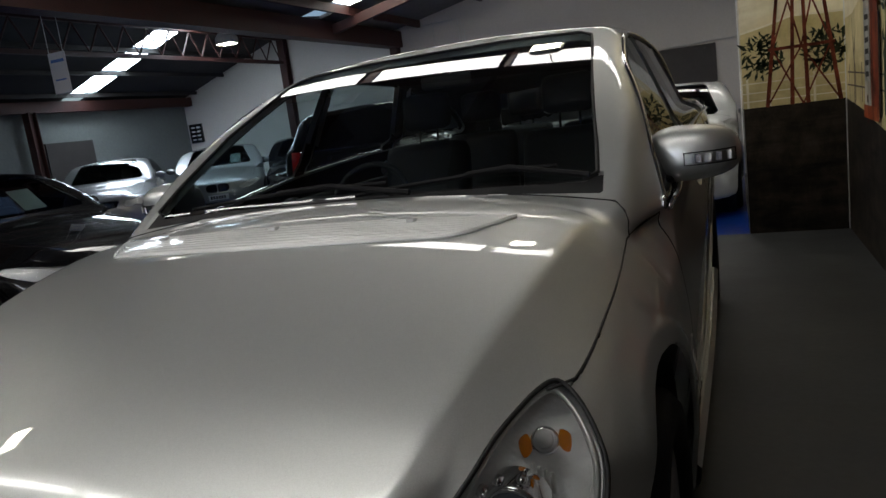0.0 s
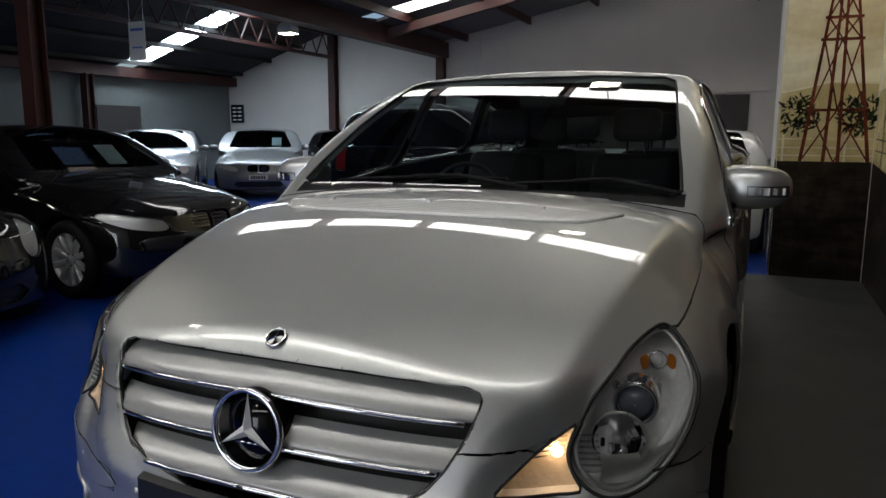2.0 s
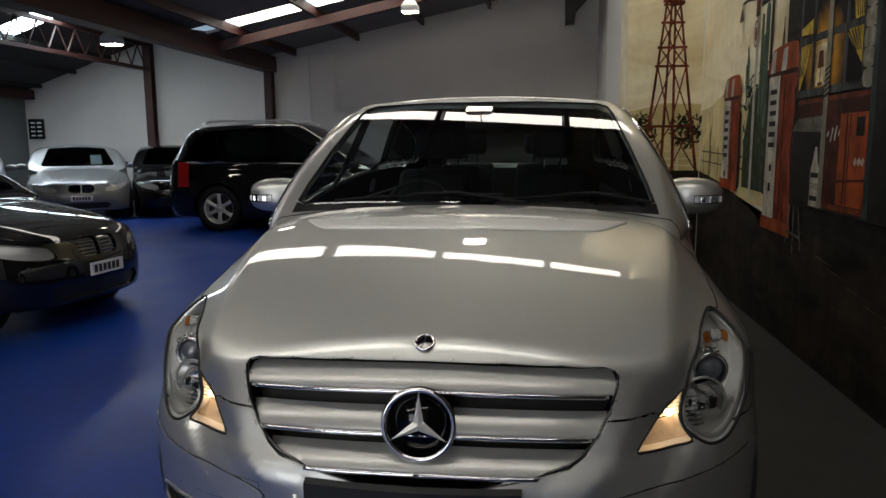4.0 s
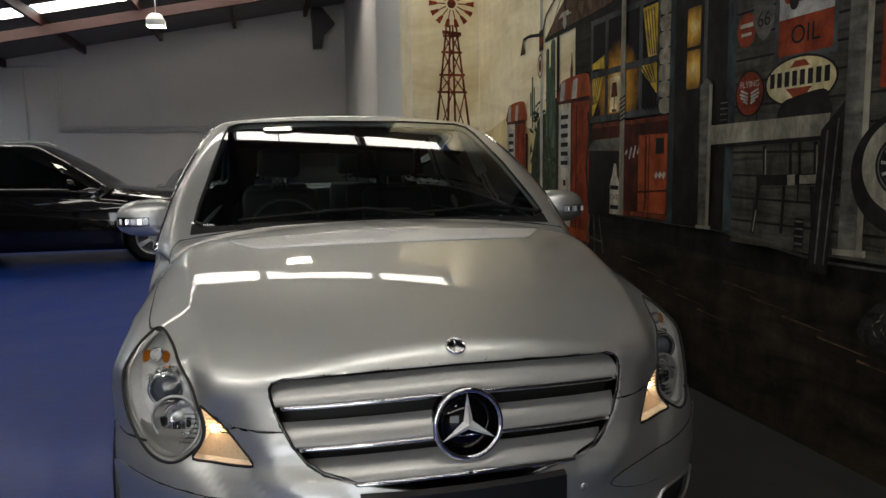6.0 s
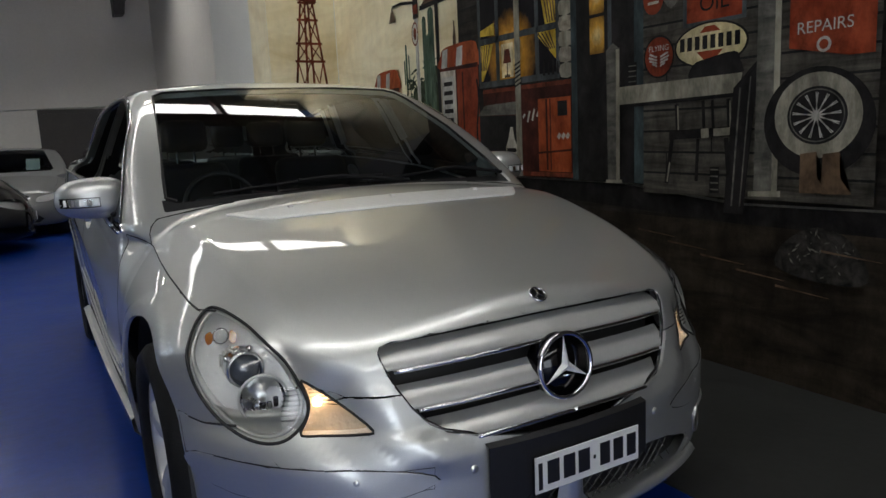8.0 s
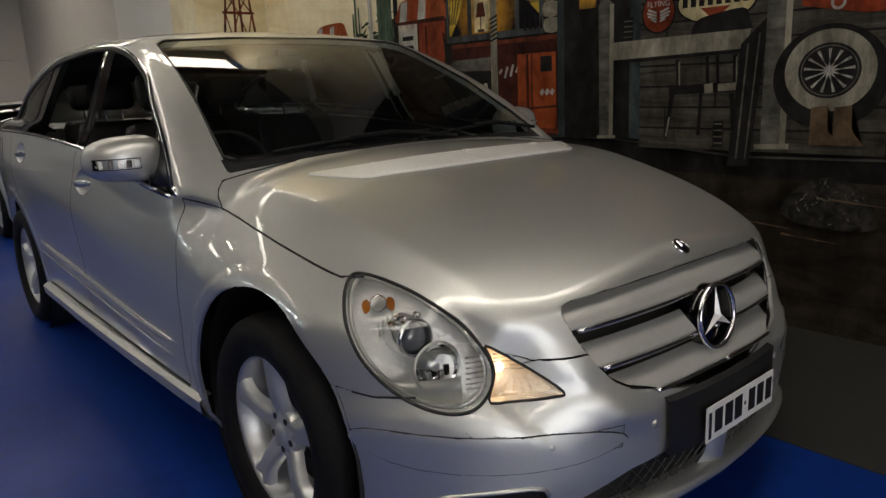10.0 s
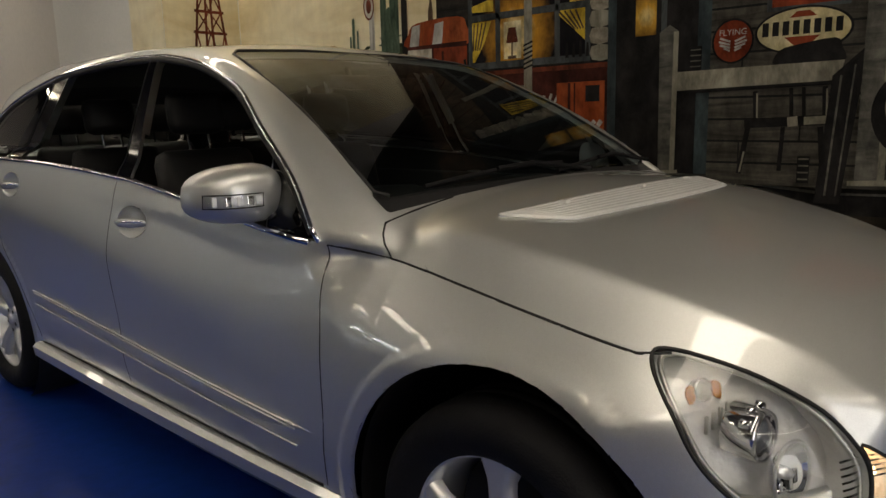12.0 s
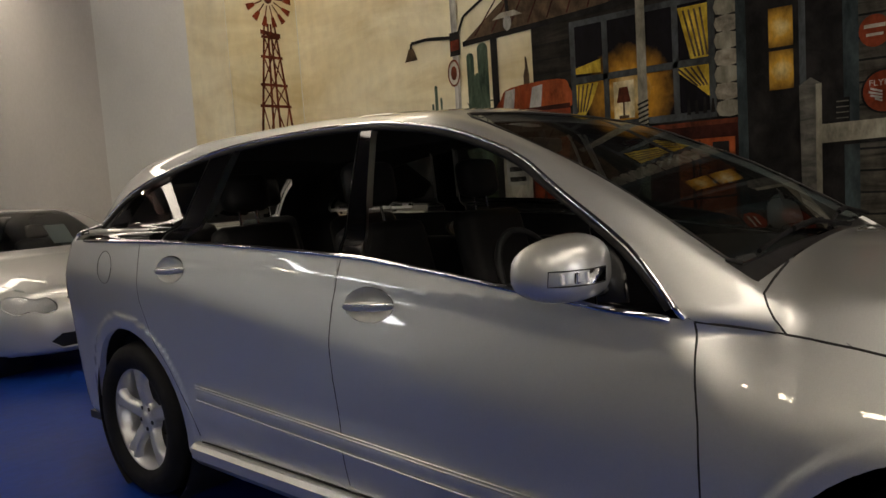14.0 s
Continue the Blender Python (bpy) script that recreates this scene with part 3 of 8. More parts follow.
def skin(form, ys, n_ring, n_front, n_back, spine):
    """Half of the surface (x >= 0) as a grid of vertices and quads; two columns follow the hood crease and the side line."""
    n1, n2 = int(n_ring * 0.36), int(n_ring * 0.17)

    def turned(P, o):
        d = P - o
        return np.arctan2(d[:, 0], d[:, 2]), np.arcsin(np.clip(-d[:, 1] / np.linalg.norm(d, axis=1), -1, 1))

    def columns(tc, tl):
        tl = min(max(tl, 1.2), 1.75)
        tc = min(max(tc, 0.6), tl - 0.2)
        return np.concatenate([np.linspace(0, tc, n1, endpoint=False), np.linspace(tc, tl, n2, endpoint=False), np.linspace(tl, math.pi, n_ring - n1 - n2)])
    yy = np.linspace(-0.95, ys[-1], 300)
    kx = form.crease(yy)
    crease = np.stack([kx, yy, form.hood(kx, yy)], 1)
    flank = np.stack([form.width(yy), yy, form.line(yy)], 1)
    o = np.array((0, ys[0], spine(ys[0])))
    ahead = yy <= ys[0]
    tc_f, pc = turned(crease[ahead], o)
    tl_f, pl = turned(flank[ahead], o)
    oc, ol = np.argsort(pc), np.argsort(pl)
    O, D = [], []
    for k in range(n_front, 0, -1):
        ph = math.pi / 2 * k / n_front * 0.9995
        th = columns(float(np.interp(ph, pc[oc], tc_f[oc])), float(np.interp(ph, pl[ol], tl_f[ol])))
        O.append(np.tile(o, (n_ring, 1)))
        D.append(np.stack([math.cos(ph) * np.sin(th), -math.sin(ph) * np.ones(n_ring), math.cos(ph) * np.cos(th)], 1))
    for y in ys:
        sp = float(spine(y))
        kx, kl = float(form.crease(np.array([y]))[0]), float(form.width(np.array([y]))[0])
        kz = float(form.hood(np.array([kx]), np.array([y]))[0])
        th = columns(math.atan2(kx, kz - sp), math.atan2(kl, float(form.line(np.array([y]))[0]) - sp))
        O.append(np.tile((0, y, sp), (n_ring, 1)))
        D.append(np.stack([np.sin(th), np.zeros(n_ring), np.cos(th)], 1))
    for k in range(1, n_back + 1):
        ph = math.pi / 2 * k / n_back * 0.9995
        O.append(np.tile((0, ys[-1], float(spine(ys[-1]))), (n_ring, 1)))
        D.append(np.stack([math.cos(ph) * np.sin(th), math.sin(ph) * np.ones(n_ring), math.cos(ph) * np.cos(th)], 1))
    O, D = np.array(O, float).reshape(-1, 3), np.array(D).reshape(-1, 3)
    lo, hi = np.zeros(len(O)), np.full(len(O), 3.0)
    for _ in range(22):
        mid = (lo + hi) / 2
        P = O + D * mid[:, None]
        out = form.at(P[:, 0], P[:, 1], P[:, 2]) > 0
        hi, lo = np.where(out, mid, hi), np.where(out, lo, mid)
    P = O + D * ((lo + hi) / 2)[:, None]
    rows = len(P) // n_ring
    P.reshape(rows, n_ring, 3)[:, (0, -1), 0] = 0
    i, j = np.meshgrid(np.arange(rows - 1), np.arange(n_ring - 1), indexing="ij")
    a = (i * n_ring + j).ravel()
    return P, np.stack([a, a + 1, a + n_ring + 1, a + n_ring], 1)


def meet(fun, lo, hi):
    """Where a rising function crosses zero between two places: halving, then secant steps."""
    fl, fh = fun(lo), fun(hi)
    for k in range(14):
        m = (lo + hi) / 2 if k < 8 else lo - fl * (hi - lo) / (fh - fl)
        f = fun(m)
        if abs(f) < 2e-6:
            return m
        if f < 0:
            lo, fl = m, f
        else:
            hi, fh = m, f
    return lo - fl * (hi - lo) / (fh - fl)


def shell(form, *grid):
    P, Q = skin(form, *grid)
    me = bpy.data.meshes.new("work")
    me.from_pydata(P.tolist(), [], Q.tolist())
    bm = bmesh.new()
    bm.from_mesh(me)
    bpy.data.meshes.remove(me)
    bm.normal_update()
    if sum(f.normal.z for f in bm.faces if f.calc_center_median().z > 1.3) < 0:
        bmesh.ops.reverse_faces(bm, faces=bm.faces[:])
        bm.normal_update()
    return bm


def inside(p, poly):
    x, y = p
    c, j = False, len(poly) - 1
    for i in range(len(poly)):
        (xi, yi), (xj, yj) = poly[i], poly[j]
        if (yi > y) != (yj > y) and x < (xj - xi) * (y - yi) / (yj - yi) + xi:
            c = not c
        j = i
    return c


AX_SIDE = (Vector((0, 1, 0)), Vector((0, 0, 1)))
AX_FRONT = (Vector((1, 0, 0)), Vector((0, 0, 1)))
AX_TOP = (Vector((1, 0, 0)), Vector((0, 1, 0)))


def take(bm, poly, axes, test, keep=True):
    """Cuts the outline out of the surface as seen along one direction; returns the piece as a mesh of its own."""
    u, v = axes
    w = u.cross(v)
    us, vs = [p[0] for p in poly], [p[1] for p in poly]
    u0, u1, v0, v1 = min(us) - 0.05, max(us) + 0.05, min(vs) - 0.05, max(vs) + 0.05

    def near(f):
        c = f.calc_center_median()
        return u0 < c.dot(u) < u1 and v0 < c.dot(v) < v1 and test(c, f.normal)
    cand = {f for f in bm.faces if near(f)}
    for i in range(len(poly)):
        a, b = Vector(poly[i]), Vector(poly[(i + 1) % len(poly)])
        e = b - a
        L = e.length
        if L < 1e-6:
            continue
        e /= L
        nrm = Vector((-e.y, e.x))
        sub = []
        for f in cand:
            if not f.is_valid:
                continue
            ss, tt = [], []
            for vt in f.verts:
                q = Vector((vt.co.dot(u), vt.co.dot(v))) - a
                tt.append(q.dot(e))
                ss.append(q.dot(nrm))
            if min(ss) < -1e-6 and max(ss) > 1e-6 and max(tt) > -0.004 and min(tt) < L + 0.004:
                sub.append(f)
        if not sub:
            continue
        geom = list({x for f in sub for x in (*f.verts, *f.edges)}) + sub
        r = bmesh.ops.bisect_plane(bm, geom=geom, dist=1e-5, plane_co=u * a.x + v * a.y, plane_no=u * nrm.x + v * nrm.y)
        cand |= {g for g in r["geom"] if isinstance(g, bmesh.types.BMFace)}
        cand |= {f for g in r["geom_cut"] if isinstance(g, bmesh.types.BMEdge) for f in g.link_faces}
        cand = {f for f in cand if f.is_valid}
    got = []
    for f in cand:
        c = f.calc_center_median()
        if test(c, f.normal) and inside((c.dot(u), c.dot(v)), poly):
            got.append(f)
    out = None
    if keep:
        out, vm = bmesh.new(), {}
        for f in got:
            vs_ = []
            for vt in f.verts:
                if vt not in vm:
                    vm[vt] = out.verts.new(vt.co)
                vs_.append(vm[vt])
            out.faces.new(vs_)
        out.normal_update()
    bmesh.ops.delete(bm, geom=got, context="FACES")
    loose = [vt for vt in bm.verts if not vt.link_faces]
    bmesh.ops.delete(bm, geom=loose, context="VERTS")
    bm.normal_update()
    return out


def mirrored(bm):
    """The other half, as a mesh of its own."""
    b = bm.copy()
    for vt in b.verts:
        vt.co.x = -vt.co.x
    bmesh.ops.reverse_faces(b, faces=b.faces[:])
    b.normal_update()
    return b


def whole(bm):
    """Both halves in one mesh, welded along the middle."""
    other = mirrored(bm)
    me = bpy.data.meshes.new("work")
    other.to_mesh(me)
    other.free()
    bm.from_mesh(me)
    bpy.data.meshes.remove(me)
    bmesh.ops.remove_doubles(bm, verts=[vt for vt in bm.verts if abs(vt.co.x) < 1e-4], dist=1e-4)
    bm.normal_update()
    return bm


def edge_in(bm, gap=0.0018, depth=0.012, push=0.0):
    """Draws the rim of a panel back by half a joint and turns it inwards; push moves the whole panel along its normals."""
    near = [vt for vt in bm.verts if vt.is_boundary and abs(vt.co.x) > 0.002]
    bmesh.ops.remove_doubles(bm, verts=near, dist=0.0006)
    bmesh.ops.dissolve_degenerate(bm, edges=bm.edges[:], dist=1e-5)
    bm.normal_update()
    if push:
        for vt, c in [(vt, vt.co + vt.normal * push) for vt in bm.verts]:
            vt.co = c
    rim = [e for e in bm.edges if e.is_boundary and not all(abs(vt.co.x) < 1e-4 for vt in e.verts)]
    vs = {vt for e in rim for vt in e.verts}
    norm, way = {}, {}
    for vt in vs:
        around = {f for e in vt.link_edges for f in e.other_vert(vt).link_faces}
        n = sum((f.normal * f.calc_area() for f in around), Vector())
        norm[vt] = n.normalized() if n.length > 1e-12 else vt.normal.copy()
        way[vt] = Vector()
    for e in rim:
        lp = e.link_loops[0]
        a, b = lp.vert, lp.link_loop_next.vert
        inward = (norm[a] + norm[b]).cross(b.co - a.co)
        way[a] += inward
        way[b] += inward
    even = {vt: way[vt].copy() for vt in vs}
    for e in rim:
        a, b = e.verts
        even[a] += way[b] * 0.5
        even[b] += way[a] * 0.5
    moves = {}
    for vt in vs:
        c = even[vt] - norm[vt] * even[vt].dot(norm[vt])
        moves[vt] = (norm[vt], c.normalized() * gap if c.length > 1e-9 else Vector())
    for vt, (n, c) in moves.items():
        if abs(vt.co.x) < 1e-4:
            c.x = 0
        vt.co += c
    r = bmesh.ops.extrude_edge_only(bm, edges=rim)
    made = [g for g in r["geom"] if isinstance(g, bmesh.types.BMVert)]
    old = {}
    for g in made:
        for e in g.link_edges:
            o = e.other_vert(g)
            if o in moves:
                old[g] = moves[o][0]
    for g, n in old.items():
        g.co -= n * depth
    for e in rim:
        if e.is_valid:
            e.smooth = False
    bm.normal_update()
    return bm


def lathe_wheel(R, width, rim_r):
    """Tyre profile (radius, across), the outer face at +x."""
    h = width / 2
    return [(rim_r, -h * 0.8), (rim_r + 0.02, -h * 0.95), (R - 0.035, -h), (R - 0.008, -h * 0.8), (R, -h * 0.5), (R, -h * 0.2), (R - 0.006, -h * 0.19), (R - 0.006, -h * 0.14), (R, -h * 0.13),
            (R, h * 0.13), (R - 0.006, h * 0.14), (R - 0.006, h * 0.19), (R, h * 0.2), (R, h * 0.5), (R - 0.008, h * 0.8), (R - 0.035, h), (rim_r + 0.045, h * 0.99), (rim_r + 0.012, h * 0.9), (rim_r, h * 0.8)]


def make_wheel(parent, m, R=0.365, rim_r=0.245, width=0.25, spokes=5, split=0.0, metal=None):
    """A tyre and an alloy rim with its spokes, hub cap and bolts, as parts; the outer face looks to local +x."""
    metal = metal or ALLOY
    wheel = empty("wheel", m)
    wheel.parent = parent
    part("tyre", lathe(bmesh.new(), lathe_wheel(R, width, rim_r), n=64), RUBBER, wheel, "black rubber tyre", smooth=True)
    h = width / 2
    b = lathe(bmesh.new(), [(rim_r - 0.03, -h * 0.7), (rim_r - 0.025, h * 0.3), (rim_r - 0.008, h * 0.72), (rim_r + 0.006, h * 0.84), (rim_r + 0.006, h * 0.7)], n=64)
    part("rim", b, metal, wheel, smooth=True)
    b = lathe(bmesh.new(), [(0.005, -h * 0.2), (rim_r - 0.04, -h * 0.2)], n=40)
    part("brake_disc", b, DARK_METAL, wheel, smooth=True)
    for k in range(spokes):
        b = bmesh.new()
        a0 = k * math.tau / spokes + math.pi / 2
        for sgn in ((-1, 1) if split else (0,)):
            w0, w1 = (0.040, 0.033) if not split else (0.02, 0.016)
            rings = []
            for i in range(9):
                t = i / 8
                r = 0.035 + (rim_r - 0.042) * t
                wd = w0 + (w1 - w0) * math.sin(t * math.pi / 2) + 0.030 * max(0, t - 0.72) * 3.3 * (0 if split else 1)
                x = h * (0.48 + 0.24 * t) + 0.012 * math.sin(t * math.pi)
                off = sgn * split * (0.3 + 0.7 * t)
                prof = [(-wd, x - 0.03), (-wd * 0.85, x - 0.006), (-wd * 0.45, x + 0.006), (0, x + (0.004 if split else -0.004)), (wd * 0.45, x + 0.006), (wd * 0.85, x - 0.006), (wd, x - 0.03)]
                rings.append([bm_v for bm_v in (b.verts.new(Vector((px, math.cos(a0) * r - math.sin(a0) * (tw + off), math.sin(a0) * r + math.cos(a0) * (tw + off)))) for tw, px in prof)])
            for A, B in zip(rings, rings[1:]):
                for q in range(len(A) - 1):
                    b.faces.new((A[q], A[q + 1], B[q + 1], B[q]))
        bmesh.ops.recalc_face_normals(b, faces=b.faces[:])
        part("spoke", b, metal, wheel, smooth=True)
    b = lathe(bmesh.new(), [(0.001, h * 0.66), (0.026, h * 0.65), (0.030, h * 0.60), (0.034, h * 0.585), (0.072, h * 0.56), (0.080, h * 0.52), (0.084, h * 0.3)], n=40)
    part("hub_cap", b, metal, wheel, smooth=True)
    for k in range(5):
        a = (k + 0.5) * math.tau / 5 + math.pi / 2
        part("bolt", cyl(bmesh.new(), 0.0105, (h * 0.50, 0.054 * math.cos(a), 0.054 * math.sin(a)), (h * 0.59, 0.054 * math.cos(a), 0.054 * math.sin(a)), 10), DARK_METAL, wheel)
    return wheel


# ---- the silver car: built with its front axle at y = 0, its nose towards -y ----
car_form = Form(
    crease=pchip((-0.95, 0.50), (-0.8, 0.585), (-0.67, 0.64), (-0.5, 0.68), (-0.2, 0.735), (0.0, 0.762), (0.2, 0.782), (0.5, 0.80), (0.9, 0.81)),
    crease_soft=pchip((-0.9, 0.010), (0.15, 0.012), (0.30, 0.035), (0.40, 0.08), (0.5, 0.12)), crease_lip=0.0,
    hood_mid=pchip((-1.0, 0.795), (-0.84, 0.850), (-0.746, 0.882), (-0.5, 0.958), (-0.2, 1.037), (0.12, 1.105), (0.3, 1.128), (0.5, 1.142), (0.9, 1.16)),
    hood_crown=pchip((-0.95, 0.15), (-0.85, 0.125), (-0.73, 0.098), (-0.62, 0.068), (-0.5, 0.046), (-0.3, 0.033), (0.0, 0.028)), fall=pchip((-0.8, 0.34), (0.0, 0.38), (0.5, 0.45)), scoop=pchip((-0.6, 0.02), (-0.33, 0.025), (0.0, 0.05), (0.4, 0.066)), cowl_y=0.56,
    belt=pchip((0.3, 0.985), (0.57, 1.014), (0.8, 1.042), (1.05, 1.075), (1.63, 1.148), (2.84, 1.20), (3.44, 1.203), (4.2, 1.19)),
    line=pchip((-0.9, 0.70), (0.0, 0.72), (0.6, 0.74), (1.0, 0.775), (1.77, 0.88), (2.77, 1.0), (3.6, 1.05), (4.3, 1.05)),
    width=pchip((-0.9, 0.88), (-0.6, 0.948), (-0.3, 0.982), (0.0, 0.998), (0.5, 1.006), (1.5, 1.014), (3.0, 1.010), (3.5, 0.992), (3.9, 0.945), (4.3, 0.85)),
    undercut=0.11, mould=pchip((0.2, 0), (0.55, 0.6), (1.2, 1), (2.5, 1), (2.8, 0)), axles=(0.0, 3.215), axle_z=0.382, arch=0.43, flare=0.008,
    plan=pchip((0, -0.915), (0.15, -0.908), (0.3, -0.890), (0.5, -0.840), (0.65, -0.770), (0.75, -0.70), (0.85, -0.595), (0.92, -0.49), (0.975, -0.35), (1.03, -0.18), (1.2, 0.3)),
    face=pchip((0.1, 0.12), (0.22, 0.035), (0.30, 0.012), (0.42, 0.0), (0.52, 0.0), (0.57, 0.012), (0.62, 0.040), (0.70, 0.062), (0.80, 0.105), (0.88, 0.17), (1.0, 0.33)),
    back=pchip((0.2, 4.12), (0.4, 4.25), (0.6, 4.27), (0.95, 4.25), (1.15, 4.17), (1.35, 4.00), (1.5, 3.82), (1.65, 3.60)), back_bow=0.16, round_side=pchip((-0.6, 0.075), (-0.3, 0.09), (0.0, 0.13), (0.4, 0.13), (0.7, 0.09), (1.3, 0.075)),
    low=pchip((-0.9, 0.20), (0.5, 0.20), (2.8, 0.21), (4.3, 0.25)),
    ridge=pchip((0.46, 0.36), (0.54, 0.43), (0.60, 0.485), (0.66, 0.525), (0.74, 0.575), (0.80, 0.612), (0.90, 0.66)),
    lamp_plane=((0.7775, -0.5165, 0.7502), (0.4427, -0.6602, 0.6068), (-0.4035, -0.7510, -0.5227), (0.8008, -0.0135, -0.5988)),
    screen_y=0.50, screen_z=1.12, screen_slope=0.575, screen_sag=1.1, screen_bow=0.05,
    screen_run=pchip((-0.2, -0.31), (0, 0), (0.2, 0.32), (0.3, 0.51), (0.4, 0.735), (0.5, 0.99), (0.6, 1.28)),
    roof=pchip((0.9, 1.56), (1.3, 1.635), (1.7, 1.668), (2.2, 1.688), (2.8, 1.678), (3.3, 1.632), (3.8, 1.55), (4.2, 1.44)), roof_crown=0.030,
    glass=pchip((0.35, 0.86), (0.5, 0.912), (0.6, 0.936), (0.75, 0.950), (1.2, 0.958), (2.0, 0.962), (2.8, 0.95), (3.3, 0.92), (3.8, 0.86), (4.2, 0.78)), tumble=0.36)

car = tagged(empty("silver_car"), "silver metallic people carrier with chrome grille parked on blue floor", "car")
half = shell(car_form, np.linspace(-0.2, 3.5, 250), 160, 88, 40, pchip((-0.2, 0.62), (0.5, 0.74), (1.0, 0.86), (2.0, 0.9), (3.5, 0.85)))


def on_side(c, n):
    return c.x > 0.4 and n.x > 0.15


def on_front(c, n):
    return c.y < 0.0 and n.y < -0.05


def true_normals(ob):
    """Shades a panel with the normals of the solid itself, so that cuts leave no dents in the reflections."""
    co = np.empty(len(ob.data.vertices) * 3)
    ob.data.vertices.foreach_get("co", co)
    P = co.reshape(-1, 3)
    e = 0.0015
    g = [(car_form.at(P[:, 0] + dx, P[:, 1] + dy, P[:, 2] + dz) - car_form.at(P[:, 0] - dx, P[:, 1] - dy, P[:, 2] - dz)) for dx, dy, dz in ((e, 0, 0), (0, e, 0), (0, 0, e))]
    N = np.stack(g, 1)
    N /= np.maximum(np.linalg.norm(N, axis=1), 1e-9)[:, None]
    ob.data.normals_split_custom_set_from_vertices(N.tolist())
    return ob


def pair(name, bm, mat, label="", gap=0.0018, depth=0.012, push=0.0, smooth=True):
    """The same panel on both flanks."""
    edge_in(bm, gap, depth, push)
    a = part(name, bm.copy(), mat, car, label, smooth)
    b = part(name, mirrored(bm), mat, car, label, smooth)
    bm.free()
    return true_normals(a), true_normals(b)


def middle(name, bm, mat, label="", gap=0.0018, depth=0.012, push=0.0):
    return true_normals(part(name, whole(edge_in(bm, gap, depth, push)), mat, car, label, True))


def solid(x, y, z):
    return float(car_form.at(np.array([x]), np.array([y]), np.array([z]))[0])


def front_at(x, z):
    """The y of the nose at a place of the front."""
    return -meet(lambda m: solid(x, -m, z), -0.6, 1.3)


def side_at(y, z):
    return meet(lambda m: solid(m, y, z), 0.3, 1.4)


def lifted(x, y, z, d):
    """A place on the skin moved outwards by d."""
    e = 0.002
    n = Vector((solid(x + e, y, z) - solid(x - e, y, z), solid(x, y + e, z) - solid(x, y - e, z), solid(x, y, z + e) - solid(x, y, z - e))).normalized()
    return Vector((x, y, z)) + n * d


def top_at(x, y):
    return meet(lambda m: solid(x, y, m), 0.7, 2.2)


# wheel openings
for yc, r in ((0.0, 0.440), (3.215, 0.425)):
    ring = arc(yc, 0.382, r, r, 0, 360, 44)
    take(half, ring, AX_SIDE, lambda c, n: c.x > 0.45 and c.z < 0.95 and abs(n.x) > 0.05, keep=False)
    take(half, ring, AX_SIDE, lambda c, n: c.x > 0.45 and c.z < 0.35, keep=False)

# lamps, seen along the diagonal of the front corner
AX_LAMP = (Vector((0.77, 0.64, 0)).normalized(), Vector((0, 0, 1)))
LAMP_LINE = smooth_loop([(0.452, 0.880), (0.462, 0.845), (0.452, 0.785), (0.42, 0.715), (0.36, 0.652), (0.29, 0.611), (0.215, 0.592), (0.15, 0.598), (0.106, 0.635), (0.100, 0.685), (0.125, 0.736), (0.18, 0.798), (0.27, 0.850), (0.36, 0.880), (0.425, 0.891)], 4)
lamp_skin = take(half, LAMP_LINE, AX_LAMP, lambda c, n: c.y < 0 and c.x > 0.5 and n.y < 0.3)
SIGNAL_LINE = smooth_loop([(0.686, 0.738), (0.681, 0.710), (0.676, 0.685), (0.679, 0.66), (0.692, 0.633), (0.708, 0.606), (0.64, 0.602), (0.575, 0.605), (0.553, 0.615), (0.60, 0.668), (0.645, 0.708)], 3)
signal_skin = take(half, SIGNAL_LINE, AX_FRONT, on_front)

# grille and lower intake
GRILLE_LINE = [(-0.02, 0.838), (0.2, 0.834), (0.36, 0.827), (0.47, 0.818), (0.498, 0.810), (0.507, 0.795), (0.504, 0.77), (0.485, 0.715), (0.455, 0.66), (0.42, 0.617), (0.38, 0.592), (0.3, 0.57), (0.15, 0.545), (-0.02, 0.527)]
grille_skin = take(half, GRILLE_LINE, AX_FRONT, on_front)
INTAKE_LINE = [(-0.02, 0.395), (0.28, 0.395), (0.40, 0.38), (0.54, 0.335), (0.58, 0.30), (0.52, 0.268), (0.3, 0.262), (-0.02, 0.262)]
intake_skin = take(half, INTAKE_LINE, AX_FRONT, on_front)
FOG_LINE = smooth_loop([(0.63, 0.385), (0.74, 0.39), (0.84, 0.37), (0.82, 0.31), (0.70, 0.28), (0.63, 0.32)], 3)
fog_skin = take(half, FOG_LINE, AX_FRONT, on_front)

# glass
LIGHT_LINE = smooth_loop([(0.590, 1.030), (0.74, 1.192), (0.955, 1.340), (1.13, 1.452), (1.38, 1.542), (1.62, 1.586), (1.82, 1.604), (2.22, 1.606), (2.73, 1.575), (3.34, 1.465), (3.66, 1.335), (3.79, 1.235)], 4, closed=False)
BELT_LINE = [(y, float(car_form.belt(np.array([y]))[0]) + 0.012) for y in (3.78, 3.6, 3.3, 2.84, 2.4, 2.0, 1.63, 1.3, 1.05, 0.8, 0.62)]
DAYLIGHT = LIGHT_LINE + BELT_LINE


